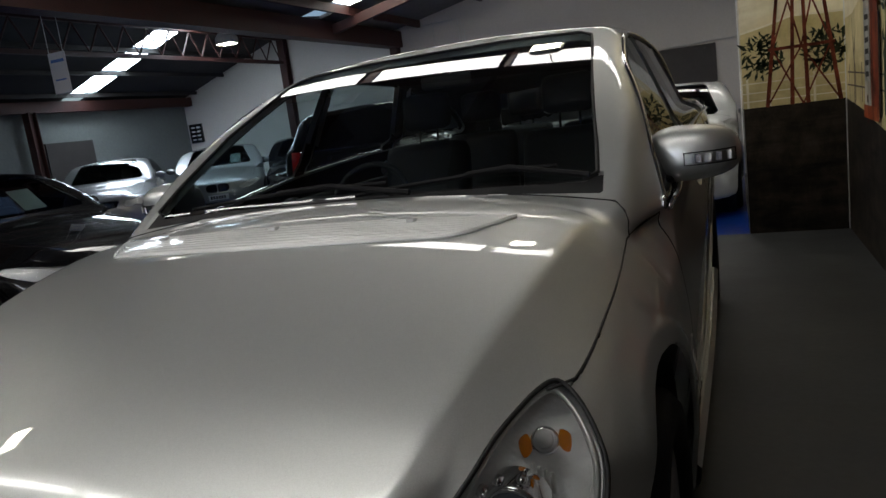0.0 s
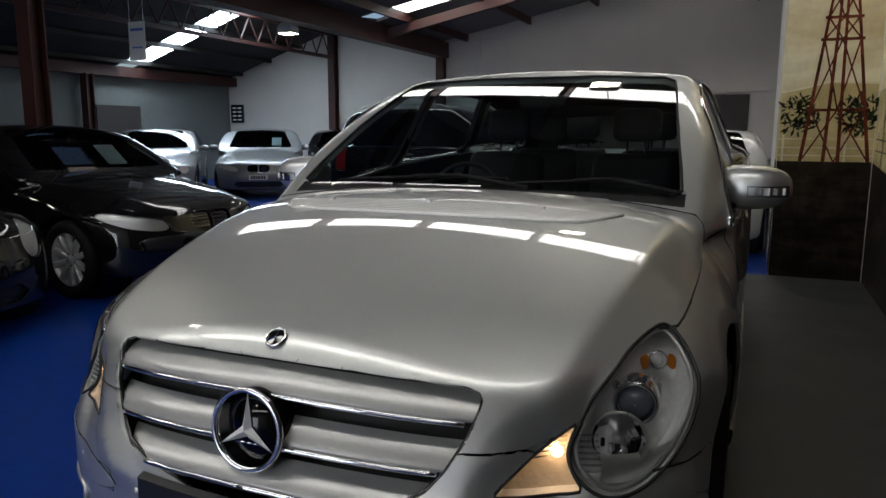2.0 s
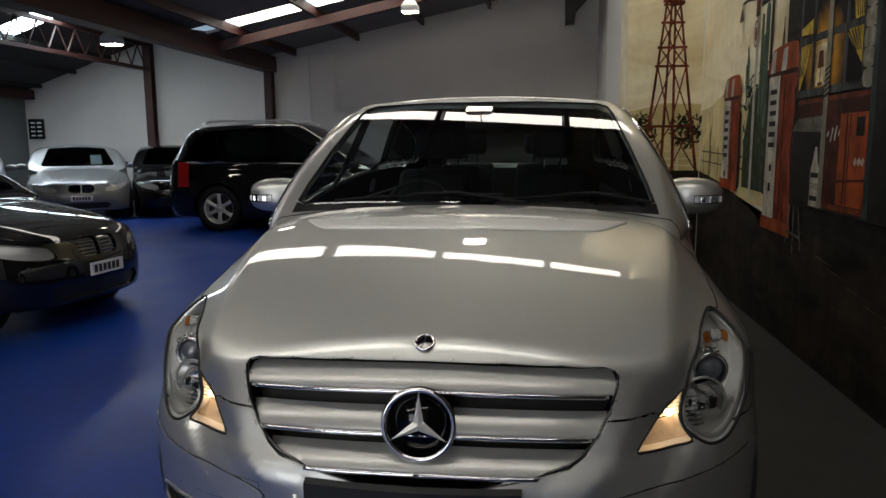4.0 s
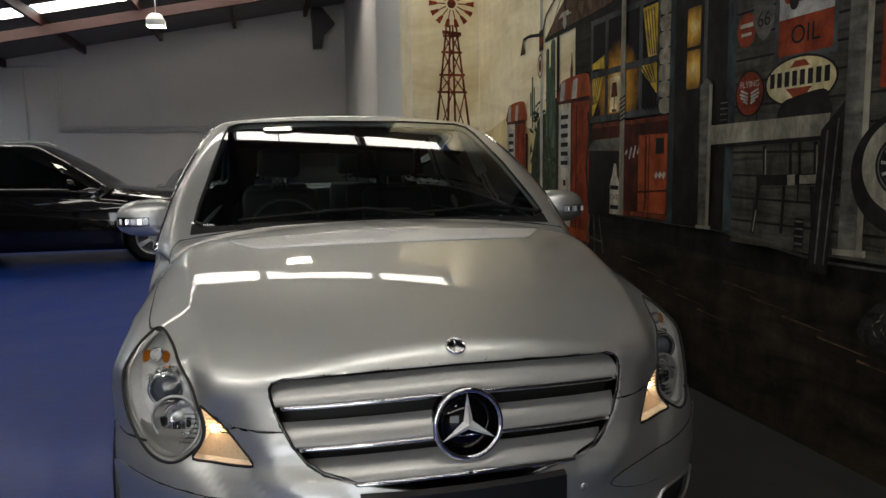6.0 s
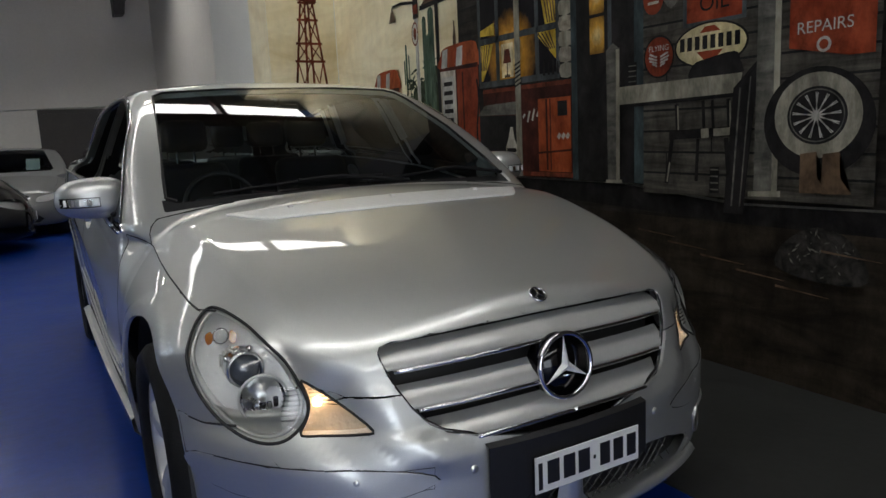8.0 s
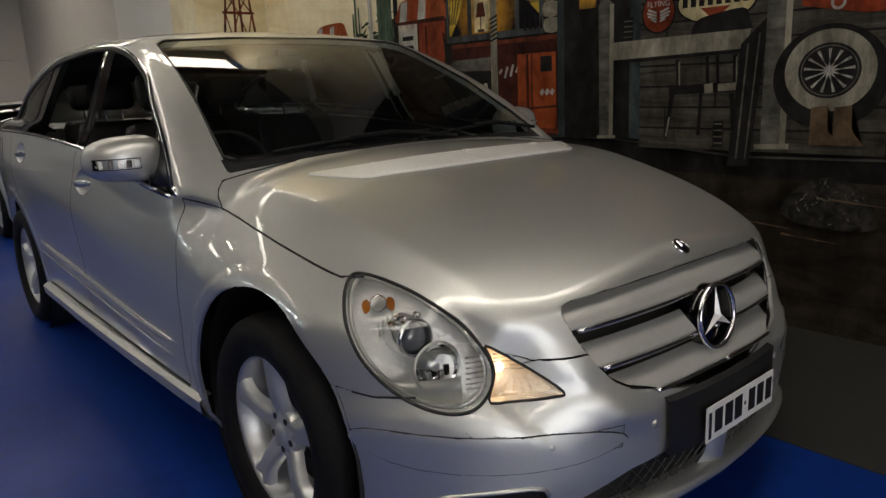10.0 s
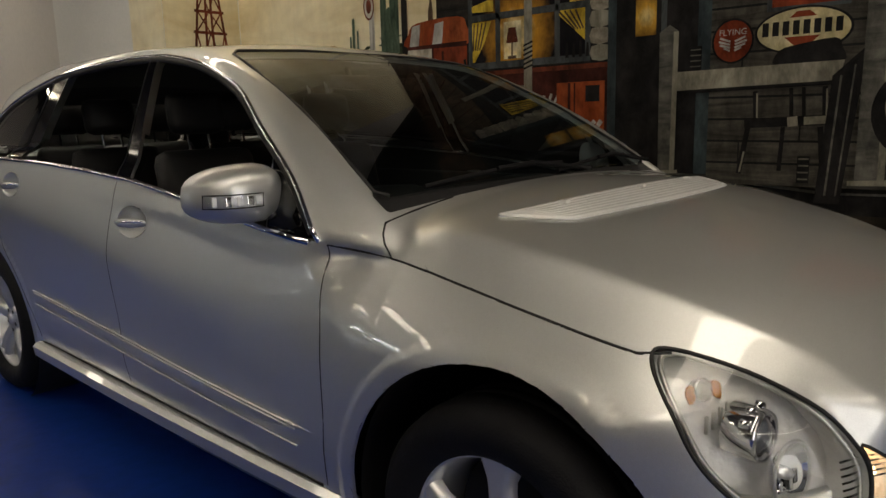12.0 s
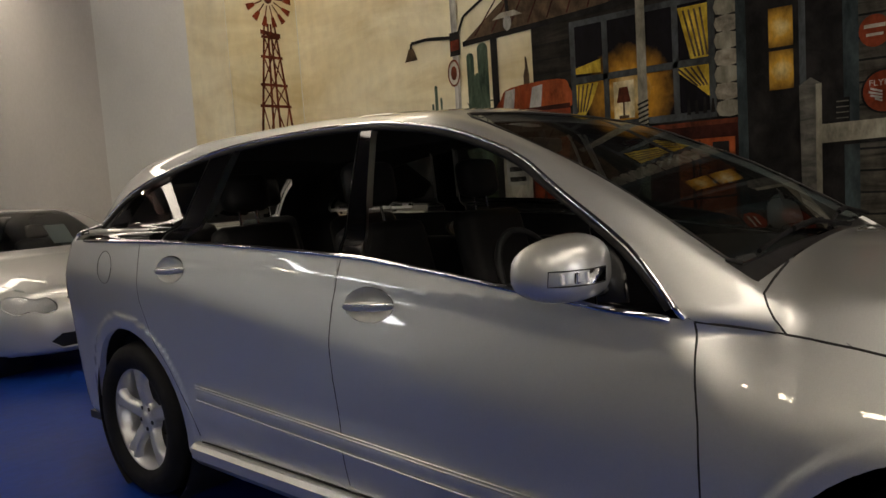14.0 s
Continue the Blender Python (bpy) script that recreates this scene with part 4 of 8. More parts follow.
def clip_line(pts, y_lo, y_hi, lean_lo, lean_hi):
    """The part of the window outline between two leaning pillars."""
    def off(p, edge, lean):
        return p[0] - edge + lean * (p[1] - 1.2)
    out = []
    for i in range(len(pts)):
        a, b = pts[i], pts[(i + 1) % len(pts)]
        out.append(a)
        cuts = []
        for edge, lean in ((y_lo, lean_lo), (y_hi, lean_hi)):
            fa, fb = off(a, edge, lean), off(b, edge, lean)
            if fa * fb < 0:
                cuts.append(fa / (fa - fb))
        for t in sorted(cuts):
            out.append((a[0] + (b[0] - a[0]) * t, a[1] + (b[1] - a[1]) * t))
    return [p for p in out if off(p, y_lo, lean_lo) >= -1e-6 and off(p, y_hi, lean_hi) <= 1e-6]


side_panes = []
for name, y0, y1, lean0, lean1, mat in (("side_window", 0.84, 1.655, -0.25, -0.25, GLASS), ("pillar_cover", 1.656, 1.755, -0.25, -0.15, PILLAR_BLACK), ("side_window", 1.756, 2.69, -0.15, 0.30, TINT),
                                        ("pillar_cover", 2.691, 2.86, 0.30, 0.30, PILLAR_BLACK), ("quarter_window", 2.861, 4.2, 0.30, 0.30, TINT), ("mirror_sail", 0.3, 0.839, -0.25, -0.25, PILLAR_BLACK)):
    pl = clip_line(DAYLIGHT, y0, y1, lean0, lean1)
    side_panes.append((name, take(half, pl, AX_SIDE, on_side), mat))
SCREEN_LINE = [(-0.02, 1.150), (0.45, 1.148), (0.74, 1.138), (0.775, 1.150), (0.76, 1.22), (0.715, 1.38), (0.668, 1.54), (0.650, 1.582), (0.60, 1.602), (0.3, 1.617), (-0.02, 1.622)]
screen = take(half, SCREEN_LINE, AX_FRONT, lambda c, n: 0.4 < c.y < 1.85 and n.y < -0.1 and c.z > 1.1)
COWL_LINE = [(-0.02, 1.05), (0.70, 1.05), (0.795, 1.105), (0.79, 1.15), (0.74, 1.15), (0.45, 1.16), (-0.02, 1.162)]
cowl = take(half, COWL_LINE, AX_FRONT, lambda c, n: c.y > 0.462 and n.y < -0.05 and c.y < 0.9)
sun_roof = take(half, [(-0.02, 1.78), (0.46, 1.80), (0.50, 1.84), (0.50, 2.75), (0.46, 2.80), (-0.02, 2.82)], AX_TOP, lambda c, n: c.z > 1.5 and n.z > 0.5)

rear_glass = take(half, [(-0.02, 1.19), (0.52, 1.19), (0.56, 1.22), (0.50, 1.46), (0.45, 1.50), (-0.02, 1.52)], AX_FRONT, lambda c, n: c.y > 3.5 and n.y > 0.1)

# panels
PAD_LINE = smooth_loop([(0.415, 0.478), (0.50, 0.512), (0.66, 0.528), (0.80, 0.538), (0.93, 0.545), (0.945, 0.50), (0.86, 0.452), (0.66, 0.436), (0.50, 0.446)], 3)
pad = take(half, PAD_LINE, AX_FRONT, on_front)
bumper = take(half, [(-1.1, 0.1), (-1.1, 0.694), (-0.72, 0.694), (-0.60, 0.64), (-0.48, 0.622), (-0.40, 0.632), (-0.30, 0.64), (-0.25, 0.1)], AX_SIDE, lambda c, n: c.y < -0.2)
hood = take(half, [(-1.1, 0.6945), (-0.715, 0.6945), (-0.66, 0.72), (-0.55, 0.77), (-0.36, 0.865), (-0.32, 0.876), (-0.28, 0.882), (-0.12, 0.912), (0.10, 0.954), (0.25, 0.979), (0.39, 0.997), (0.415, 1.03), (0.445, 1.08), (0.468, 1.125), (0.475, 1.4), (-1.1, 1.4)], AX_SIDE, lambda c, n: c.y < 0.62)
front_door = take(half, [(0.57, 1.024), (0.55, 0.80), (0.545, 0.55), (0.56, 0.365), (0.62, 0.355), (1.72, 0.36), (1.755, 0.38), (1.765, 0.75), (1.755, 1.0), (1.735, 1.30), (1.6, 1.35), (0.9, 1.22)], AX_SIDE, lambda c, n: c.x > 0.7 and n.x > 0.1)
rear_door = take(half, [(1.755, 1.0), (1.765, 0.75), (1.755, 0.38), (1.79, 0.36), (2.68, 0.365), (2.74, 0.50), (2.84, 0.66), (2.96, 0.80), (3.02, 0.95), (3.03, 1.19), (2.98, 1.3), (1.735, 1.3)], AX_SIDE, lambda c, n: c.x > 0.7 and n.x > 0.1)

fender = take(half, [(-0.75, 0.1), (-0.75, 0.95), (-0.2, 0.95), (0.39, 0.997), (0.57, 1.024), (0.55, 0.80), (0.545, 0.55), (0.56, 0.365), (0.56, 0.1)], AX_SIDE, lambda c, n: c.x > 0.5 and c.z > 0.21 and c.y < 0.57)

# round bowls behind the door handles
HANDLES = ((1.59, 1.012), (2.755, 1.095))
for piece, (yc, zc) in zip((front_door, rear_door), HANDLES):
    take(piece, arc(yc, zc, 0.105, 0.054, 0, 360, 36), AX_SIDE, lambda c, n: True, keep=False)

for piece in (half, front_door, rear_door):
    lining = piece.copy()
    out = [f for f in lining.faces if not (0.75 < f.calc_center_median().y < 4.1 and f.calc_center_median().z > 0.4)]
    bmesh.ops.delete(lining, geom=out, context="FACES")
    lining.normal_update()
    for vt, c in [(vt, vt.co - vt.normal * 0.035) for vt in lining.verts]:
        vt.co = c
    bmesh.ops.reverse_faces(lining, faces=lining.faces[:])
    part("cabin_lining", mirrored(lining), TRIM_GREY, car, "dark cabin lining", True)
    part("cabin_lining", lining, TRIM_GREY, car, "dark cabin lining", True)
hood_panel = middle("hood", hood, SILVER, gap=0.003)
bumper_panel = middle("front_bumper", bumper, SILVER, gap=0.0022)
middle("windscreen", screen, GLASS, gap=0.0, depth=0.006).visible_shadow = False
middle("rear_window", rear_glass, GLASS, gap=0.0, depth=0.006).visible_shadow = False
pair("cowl_panel", cowl, BLACK_PLASTIC, "black plastic cowl", push=-0.012)
middle("sunroof", sun_roof, GLOSS_BLACK, "black glass panoramic roof", push=0.002)
pair("bumper_pad", pad, SILVER, gap=0.002, depth=0.01, push=0.004)
pair("fender", fender, SILVER, gap=0.0026)
doors = pair("front_door", front_door, SILVER, gap=0.0026)
rear_doors = pair("rear_door", rear_door, SILVER, gap=0.0026)
for name, bm, mat in side_panes:
    panes = pair(name, bm, mat, gap=0.0, depth=0.01, push=-0.004)
    for ob in panes:
        ob.visible_shadow = mat not in (GLASS, TINT)
    if name == "side_window":
        bpy.data.objects.remove(panes[1])  # both windows on the driver's side are lowered
middle("body", half, SILVER, gap=0.001, depth=0.03)

# black seals behind the window line, bright trim round it
trim_pts = [(side_at(y, z) + 0.003, y, z) for y, z in LIGHT_LINE]
belt_pts = [(side_at(y, z - 0.004) + 0.007, y, z - 0.004) for y, z in reversed(BELT_LINE) if y < 3.7]
seal_pts = []
for i in range(1, len(LIGHT_LINE) - 1):
    (ya, za), (yb, zb) = LIGHT_LINE[i - 1], LIGHT_LINE[i + 1]
    run = math.hypot(yb - ya, zb - za)
    y, z = LIGHT_LINE[i][0] + (zb - za) / run * 0.015, LIGHT_LINE[i][1] - (yb - ya) / run * 0.015
    seal_pts.append((side_at(y, z) - 0.007, y, z))
for s in (1, -1):
    part("window_seal", tube(bmesh.new(), [(s * x, y, z) for x, y, z in seal_pts], 0.0115), SEAL, car, "black rubber window seal", True)
    part("window_trim", tube(bmesh.new(), [(s * x, y, z) for x, y, z in trim_pts], 0.008), CHROME, car, "bright chrome window trim", True)
    part("belt_trim", tube(bmesh.new(), [(s * x, y, z) for x, y, z in belt_pts], 0.009), CHROME, car, "bright chrome belt strip", True)

# dark joints between the panels
JOINTS = ([(-0.335, 0.884), (-0.28, 0.882), (-0.12, 0.912), (0.10, 0.954), (0.25, 0.979), (0.39, 0.997), (0.57, 1.024)],
          [(0.39, 0.997), (0.415, 1.03), (0.445, 1.08), (0.466, 1.118)],
          [(0.57, 1.024), (0.55, 0.80), (0.545, 0.55), (0.56, 0.365)],
          [(1.735, 1.148), (1.755, 1.0), (1.765, 0.75), (1.755, 0.38)],
          [(3.025, 1.195), (3.02, 0.95), (2.96, 0.80), (2.84, 0.66), (2.74, 0.50), (2.69, 0.38)],
          [(-0.56, 0.626), (-0.48, 0.622), (-0.42, 0.628)])
for line in JOINTS:
    fine_line = []
    for (y0, z0), (y1, z1) in zip(line, line[1:]):
        k = max(2, int(math.hypot(y1 - y0, z1 - z0) / 0.02))
        fine_line += [(y0 + (y1 - y0) * i / k, z0 + (z1 - z0) * i / k) for i in range(k)]
    fine_line.append(line[-1])
    pts = [(side_at(y, z) - 0.0022, y, z) for y, z in fine_line]
    for s in (1, -1):
        part("panel_joint", tube(bmesh.new(), [(s * x, y, z) for x, y, z in pts], 0.0032, 6), SEAL, car, "dark joint between panels", True)

# wheel houses and wheels
for yc, r in ((0.0, 0.440), (3.215, 0.425)):
    for s in (1, -1):
        b = lathe(bmesh.new(), [(r + 0.012, 0.95 * s), (r + 0.012, 0.55 * s), (0.05, 0.55 * s)], n=40, m=Matrix.Translation((0, yc, 0.382)))
        part("wheel_arch_liner", b, BLACK_PLASTIC, car, smooth=True)
        make_wheel(car, pose(s * 0.853, yc, 0.365, rz=0 if s > 0 else 180), R=0.365, rim_r=0.242, width=0.255)
part("floor_pan", boxbm(-0.85, 0.85, -0.4, 4.0, 0.22, 0.26), BLACK_PLASTIC, car)


# ---- the painted wall: flat paint on plaster, one shape laid over another ----
def stroke_paint(name, a, b, scale=(3.0, 3.0, 3.0), rough=0.6, contrast=1.35, detail=8.0, wear=0.55):
    """Wall paint brushed between two colours."""
    m = bpy.data.materials.new(name)
    m.use_nodes = True
    nt = m.node_tree
    p = nt.nodes["Principled BSDF"]
    tc, mp, nz = nt.nodes.new("ShaderNodeTexCoord"), nt.nodes.new("ShaderNodeMapping"), nt.nodes.new("ShaderNodeTexNoise")
    mp.inputs["Scale"].default_value = scale
    nz.inputs["Scale"].default_value, nz.inputs["Detail"].default_value, nz.inputs["Roughness"].default_value = 1.0, detail, 0.62
    nz.inputs["Distortion"].default_value = 0.6
    mr, mix = nt.nodes.new("ShaderNodeMapRange"), nt.nodes.new("ShaderNodeMix")
    mr.inputs["From Min"].default_value, mr.inputs["From Max"].default_value = 0.5 - 0.22 / contrast, 0.5 + 0.22 / contrast
    mix.data_type = "RGBA"
    mix.inputs["A"].default_value, mix.inputs["B"].default_value = (*a, 1), (*b, 1)
    bu = nt.nodes.new("ShaderNodeBump")
    bu.inputs["Strength"].default_value, bu.inputs["Distance"].default_value = 0.12, 0.01
    nt.links.new(tc.outputs["Object"], mp.inputs["Vector"])
    nt.links.new(mp.outputs["Vector"], nz.inputs["Vector"])
    nt.links.new(nz.outputs["Fac"], mr.inputs["Value"])
    nt.links.new(mr.outputs["Result"], mix.inputs["Factor"])
    grime, gm, gr, wash = nt.nodes.new("ShaderNodeTexNoise"), nt.nodes.new("ShaderNodeMapping"), nt.nodes.new("ShaderNodeMapRange"), nt.nodes.new("ShaderNodeMix")
    gm.inputs["Scale"].default_value = (7.0, 7.0, 3.5)
    grime.inputs["Scale"].default_value, grime.inputs["Detail"].default_value, grime.inputs["Roughness"].default_value = 1.0, 9, 0.75
    gr.inputs["From Min"].default_value, gr.inputs["From Max"].default_value = 0.36, 0.62
    gr.inputs["To Min"].default_value, gr.inputs["To Max"].default_value = 1 - wear, 1.0 + 0.3 * wear
    wash.data_type, wash.blend_type = "RGBA", "MULTIPLY"
    wash.inputs["Factor"].default_value = 1.0
    nt.links.new(tc.outputs["Object"], gm.inputs["Vector"])
    nt.links.new(gm.outputs["Vector"], grime.inputs["Vector"])
    nt.links.new(grime.outputs["Fac"], gr.inputs["Value"])
    nt.links.new(mix.outputs["Result"], wash.inputs["A"])
    nt.links.new(gr.outputs["Result"], wash.inputs["B"])
    nt.links.new(wash.outputs["Result"], p.inputs["Base Color"])
    nt.links.new(nz.outputs["Fac"], bu.inputs["Height"])
    nt.links.new(bu.outputs["Normal"], p.inputs["Normal"])
    p.inputs["Roughness"].default_value = rough
    p.inputs["Specular IOR Level"].default_value = 0.12
    return m


P_SKY = stroke_paint("paint_sky", (0.66, 0.55, 0.32), (0.92, 0.86, 0.64), (0.7, 0.7, 2.4), contrast=1.1, detail=4.0, wear=0.10)
P_CLOUD = stroke_paint("paint_cloud", (0.70, 0.61, 0.41), (0.90, 0.85, 0.67), (1.2, 1.2, 4), wear=0.12)
P_HILL = stroke_paint("paint_hill", (0.50, 0.41, 0.18), (0.74, 0.63, 0.34), (1.2, 1.2, 3), wear=0.2)
P_GROUND = stroke_paint("paint_ground", (0.007, 0.006, 0.005), (0.045, 0.035, 0.025), (1.6, 1.6, 7), contrast=1.3)
P_ROCK = stroke_paint("paint_rock", (0.005, 0.005, 0.005), (0.045, 0.041, 0.036), (14, 14, 14), contrast=1.5)
P_WOOD = stroke_paint("paint_dark_wood", (0.008, 0.007, 0.006), (0.038, 0.033, 0.028), (1.5, 1.5, 16))
# plank, trim and pale paints taken darker, as the light falls off there
P_PLANK = stroke_paint("paint_grey_plank", (0.030, 0.028, 0.022), (0.100, 0.092, 0.077), (2.2, 2.2, 22))
P_GAP = stroke_paint("paint_plank_gap", (0.008, 0.008, 0.008), (0.02, 0.02, 0.02))
P_CREAM = stroke_paint("paint_cream_wood", (0.174, 0.161, 0.124), (0.347, 0.329, 0.260), (9, 9, 2))
P_GREYWOOD = stroke_paint("paint_grey_wood", (0.060, 0.060, 0.054), (0.162, 0.156, 0.132), (3, 3, 14))
P_TEAL = stroke_paint("paint_teal_trim", (0.018, 0.027, 0.030), (0.060, 0.084, 0.090), (8, 8, 2))
P_FRAME = stroke_paint("paint_window_frame", (0.036, 0.042, 0.045), (0.090, 0.102, 0.108), (9, 9, 5))
P_PANE = stroke_paint("paint_dark_pane", (0.006, 0.006, 0.008), (0.03, 0.026, 0.02))
P_GLOW = stroke_paint("paint_lamp_glow", (0.600, 0.288, 0.040), (0.760, 0.592, 0.240), (5, 5, 5))
P_PALE = stroke_paint("paint_pale_glow", (0.80, 0.62, 0.28), (0.95, 0.86, 0.60), (6, 6, 6))
P_CURTAIN = stroke_paint("paint_curtain", (0.42, 0.27, 0.02), (0.85, 0.62, 0.10), (8, 8, 8))
P_RED = stroke_paint("paint_red", (0.150, 0.020, 0.007), (0.300, 0.060, 0.024), (5, 5, 5))
P_ORANGE = stroke_paint("paint_orange_red", (0.225, 0.034, 0.008), (0.400, 0.096, 0.030), (6, 6, 3))
P_MAROON = stroke_paint("paint_maroon", (0.025, 0.006, 0.004), (0.091, 0.021, 0.014), (4, 4, 4))
P_RUST = stroke_paint("paint_rust_iron", (0.075, 0.019, 0.009), (0.225, 0.053, 0.026), (9, 9, 9))
P_WHITE = stroke_paint("paint_white", (0.341, 0.335, 0.310), (0.508, 0.502, 0.471), (7, 7, 7))
P_BUFF = stroke_paint("paint_pump_white", (0.336, 0.304, 0.240), (0.576, 0.544, 0.464), (6, 6, 2))
P_STONE = stroke_paint("paint_stone", (0.180, 0.158, 0.120), (0.390, 0.352, 0.285), (9, 9, 16))
P_GREEN = stroke_paint("paint_cactus", (0.02, 0.045, 0.03), (0.12, 0.17, 0.12), (14, 14, 3))
P_LEAF = stroke_paint("paint_leaf", (0.008, 0.018, 0.008), (0.06, 0.075, 0.04), (16, 16, 16))
P_BLACK = stroke_paint("paint_black", (0.006, 0.006, 0.006), (0.022, 0.02, 0.02), (6, 6, 6))
P_STEEL = stroke_paint("paint_pole", (0.30, 0.29, 0.26), (0.66, 0.64, 0.58), (30, 30, 3))
P_BROWN = stroke_paint("paint_brown", (0.05, 0.03, 0.018), (0.15, 0.10, 0.06), (6, 6, 6))



def halo_paint(name, centre, reach, inner, middle, outer):
    """Wall paint blended outwards from one spot, as the painter shaded a lit window."""
    m = stroke_paint(name, inner, outer, (7, 7, 7))
    nt = m.node_tree
    tc, dist, ramp = nt.nodes.new("ShaderNodeTexCoord"), nt.nodes.new("ShaderNodeVectorMath"), nt.nodes.new("ShaderNodeValToRGB")
    dist.operation = "DISTANCE"
    dist.inputs[1].default_value = centre
    part_of, nz, add = nt.nodes.new("ShaderNodeMath"), nt.nodes.new("ShaderNodeTexNoise"), nt.nodes.new("ShaderNodeMath")
    part_of.operation, add.operation = "DIVIDE", "MULTIPLY_ADD"
    part_of.inputs[1].default_value = reach
    nz.inputs["Scale"].default_value, nz.inputs["Detail"].default_value = 16, 5
    add.inputs[1].default_value = 0.35
    ramp.color_ramp.elements[0].position, ramp.color_ramp.elements[0].color = 0.12, (*inner, 1)
    ramp.color_ramp.elements[1].position, ramp.color_ramp.elements[1].color = 1.0, (*outer, 1)
    mid = ramp.color_ramp.elements.new(0.5)
    mid.color = (*middle, 1)
    nt.links.new(tc.outputs["Object"], dist.inputs[0])
    nt.links.new(tc.outputs["Object"], nz.inputs["Vector"])
    nt.links.new(dist.outputs["Value"], part_of.inputs[0])
    nt.links.new(nz.outputs["Fac"], add.inputs[0])
    nt.links.new(part_of.outputs[0], add.inputs[2])
    shift = nt.nodes.new("ShaderNodeMath")
    shift.operation = "SUBTRACT"
    shift.inputs[1].default_value = 0.175
    nt.links.new(add.outputs[0], shift.inputs[0])
    nt.links.new(shift.outputs[0], ramp.inputs["Fac"])
    wash = [n for n in nt.nodes if n.bl_idname == "ShaderNodeMix" and n.blend_type == "MULTIPLY"][0]
    nt.links.new(ramp.outputs["Color"], wash.inputs["A"])
    return m


P_HALO = halo_paint("paint_window_halo", (WALL_X, 2.06, 1.885), 0.33, (0.95, 0.80, 0.42), (0.55, 0.26, 0.03), (0.006, 0.005, 0.008))

mural = tagged(empty("mural"), "painted wall mural of an old roadside filling station", "mural")
_rng = random.Random(7)


class Canvas:
    """A flat painted field: u, v are laid out on the wall, and each layer lies a hair over the last."""

    def __init__(self, place, group):
        self.place, self.group, self.layer = place, group, 0

    def fill(self, name, pts, mat, step=1):
        self.layer += step
        b = bmesh.new()
        vs = [b.verts.new(self.place(u, v, 0.0015 + 0.00035 * self.layer)) for u, v in pts]
        f = b.faces.new(vs)
        bmesh.ops.triangulate(b, faces=[f])
        ob = part(name, b, mat, self.group)
        return ob

    def many(self, name, polys, mat):
        """One painted thing made of several strokes."""
        self.layer += 1
        b = bmesh.new()
        for pts in polys:
            f = b.faces.new([b.verts.new(self.place(u, v, 0.0015 + 0.00035 * self.layer)) for u, v in pts])
        bmesh.ops.triangulate(b, faces=b.faces[:])
        return tagged(part(name, b, mat, self.group), kind="stuff")

    def rect(self, name, u0, u1, v0, v1, mat):
        return self.fill(name, [(u0, v0), (u1, v0), (u1, v1), (u0, v1)], mat)

    def words(self, text, u, v, size, mat, flip=1):
        """Painted lettering."""
        cu = bpy.data.curves.new("lettering", "FONT")
        cu.body, cu.size, cu.align_x, cu.align_y = text, size, "CENTER", "CENTER"
        tmp = bpy.data.objects.new("work", cu)
        me = bpy.data.meshes.new_from_object(tmp)
        bpy.data.objects.remove(tmp)
        self.layer += 1
        for vt in me.vertices:
            vt.co = self.place(u - flip * vt.co.x, v + vt.co.y, 0.0015 + 0.00035 * self.layer)
        me.materials.append(mat)
        ob = new("lettering", me)
        ob.parent = self.group
        return ob


def bar(p, q, w, w2=None):
    """A stroke from p to q."""
    (a, b), (c, d) = p, q
    L = math.hypot(c - a, d - b) or 1
    nx, ny = -(d - b) / L / 2, (c - a) / L / 2
    w2 = w if w2 is None else w2
    return [(a + nx * w, b + ny * w), (c + nx * w2, d + ny * w2), (c - nx * w2, d - ny * w2), (a - nx * w, b - ny * w)]


def leaves(u0, u1, v0, v1, n, size, rng=_rng):
    """Loose pointed brush marks that fill an uneven patch."""
    out = []
    for _ in range(n):
        a = rng.uniform(0, math.tau)
        r = math.sqrt(rng.random())
        u, v = (u0 + u1) / 2 + (u1 - u0) / 2 * r * math.cos(a), (v0 + v1) / 2 + (v1 - v0) / 2 * r * math.sin(a)
        t, s = rng.uniform(0, math.tau), size * rng.uniform(0.5, 1.3)
        out.append([(u, v), (u + s * math.cos(t + 0.25), v + s * math.sin(t + 0.25)), (u + 1.8 * s * math.cos(t), v + 1.8 * s * math.sin(t)), (u + s * math.cos(t - 0.25), v + s * math.sin(t - 0.25))])
    return out


# the long wall: u is the distance along y, v the height
W = Canvas(lambda u, v, d: Vector((WALL_X - d, u, v)), mural)
TOP = roof_z(WALL_X) - 0.06
W.rect("painted_sky", 2.2, PANEL_Y - 0.001, 0.9, TOP, P_SKY)
W.fill("painted_hill", [(PANEL_Y - 0.001, 0.9), (PANEL_Y - 0.001, 1.72), (5.0, 1.73), (4.5, 1.83), (4.0, 1.70), (3.4, 1.62), (2.6, 1.58), (2.6, 0.9)], P_HILL)
W.many("painted_fence", [bar((5.3, 1.30), (3.5, 1.26), 0.012), bar((5.3, 1.20), (3.5, 1.16), 0.012)] + [bar((5.2 - 0.3 * i, 1.08), (5.2 - 0.3 * i, 1.36), 0.022) for i in range(6)], P_BROWN)
W.many("painted_dead_tree", [bar((4.95, 1.02), (4.93, 1.55), 0.05, 0.02), bar((4.94, 1.4), (4.85, 1.62), 0.02, 0.01), bar((4.94, 1.35), (5.02, 1.7), 0.02, 0.01)], P_BROWN)
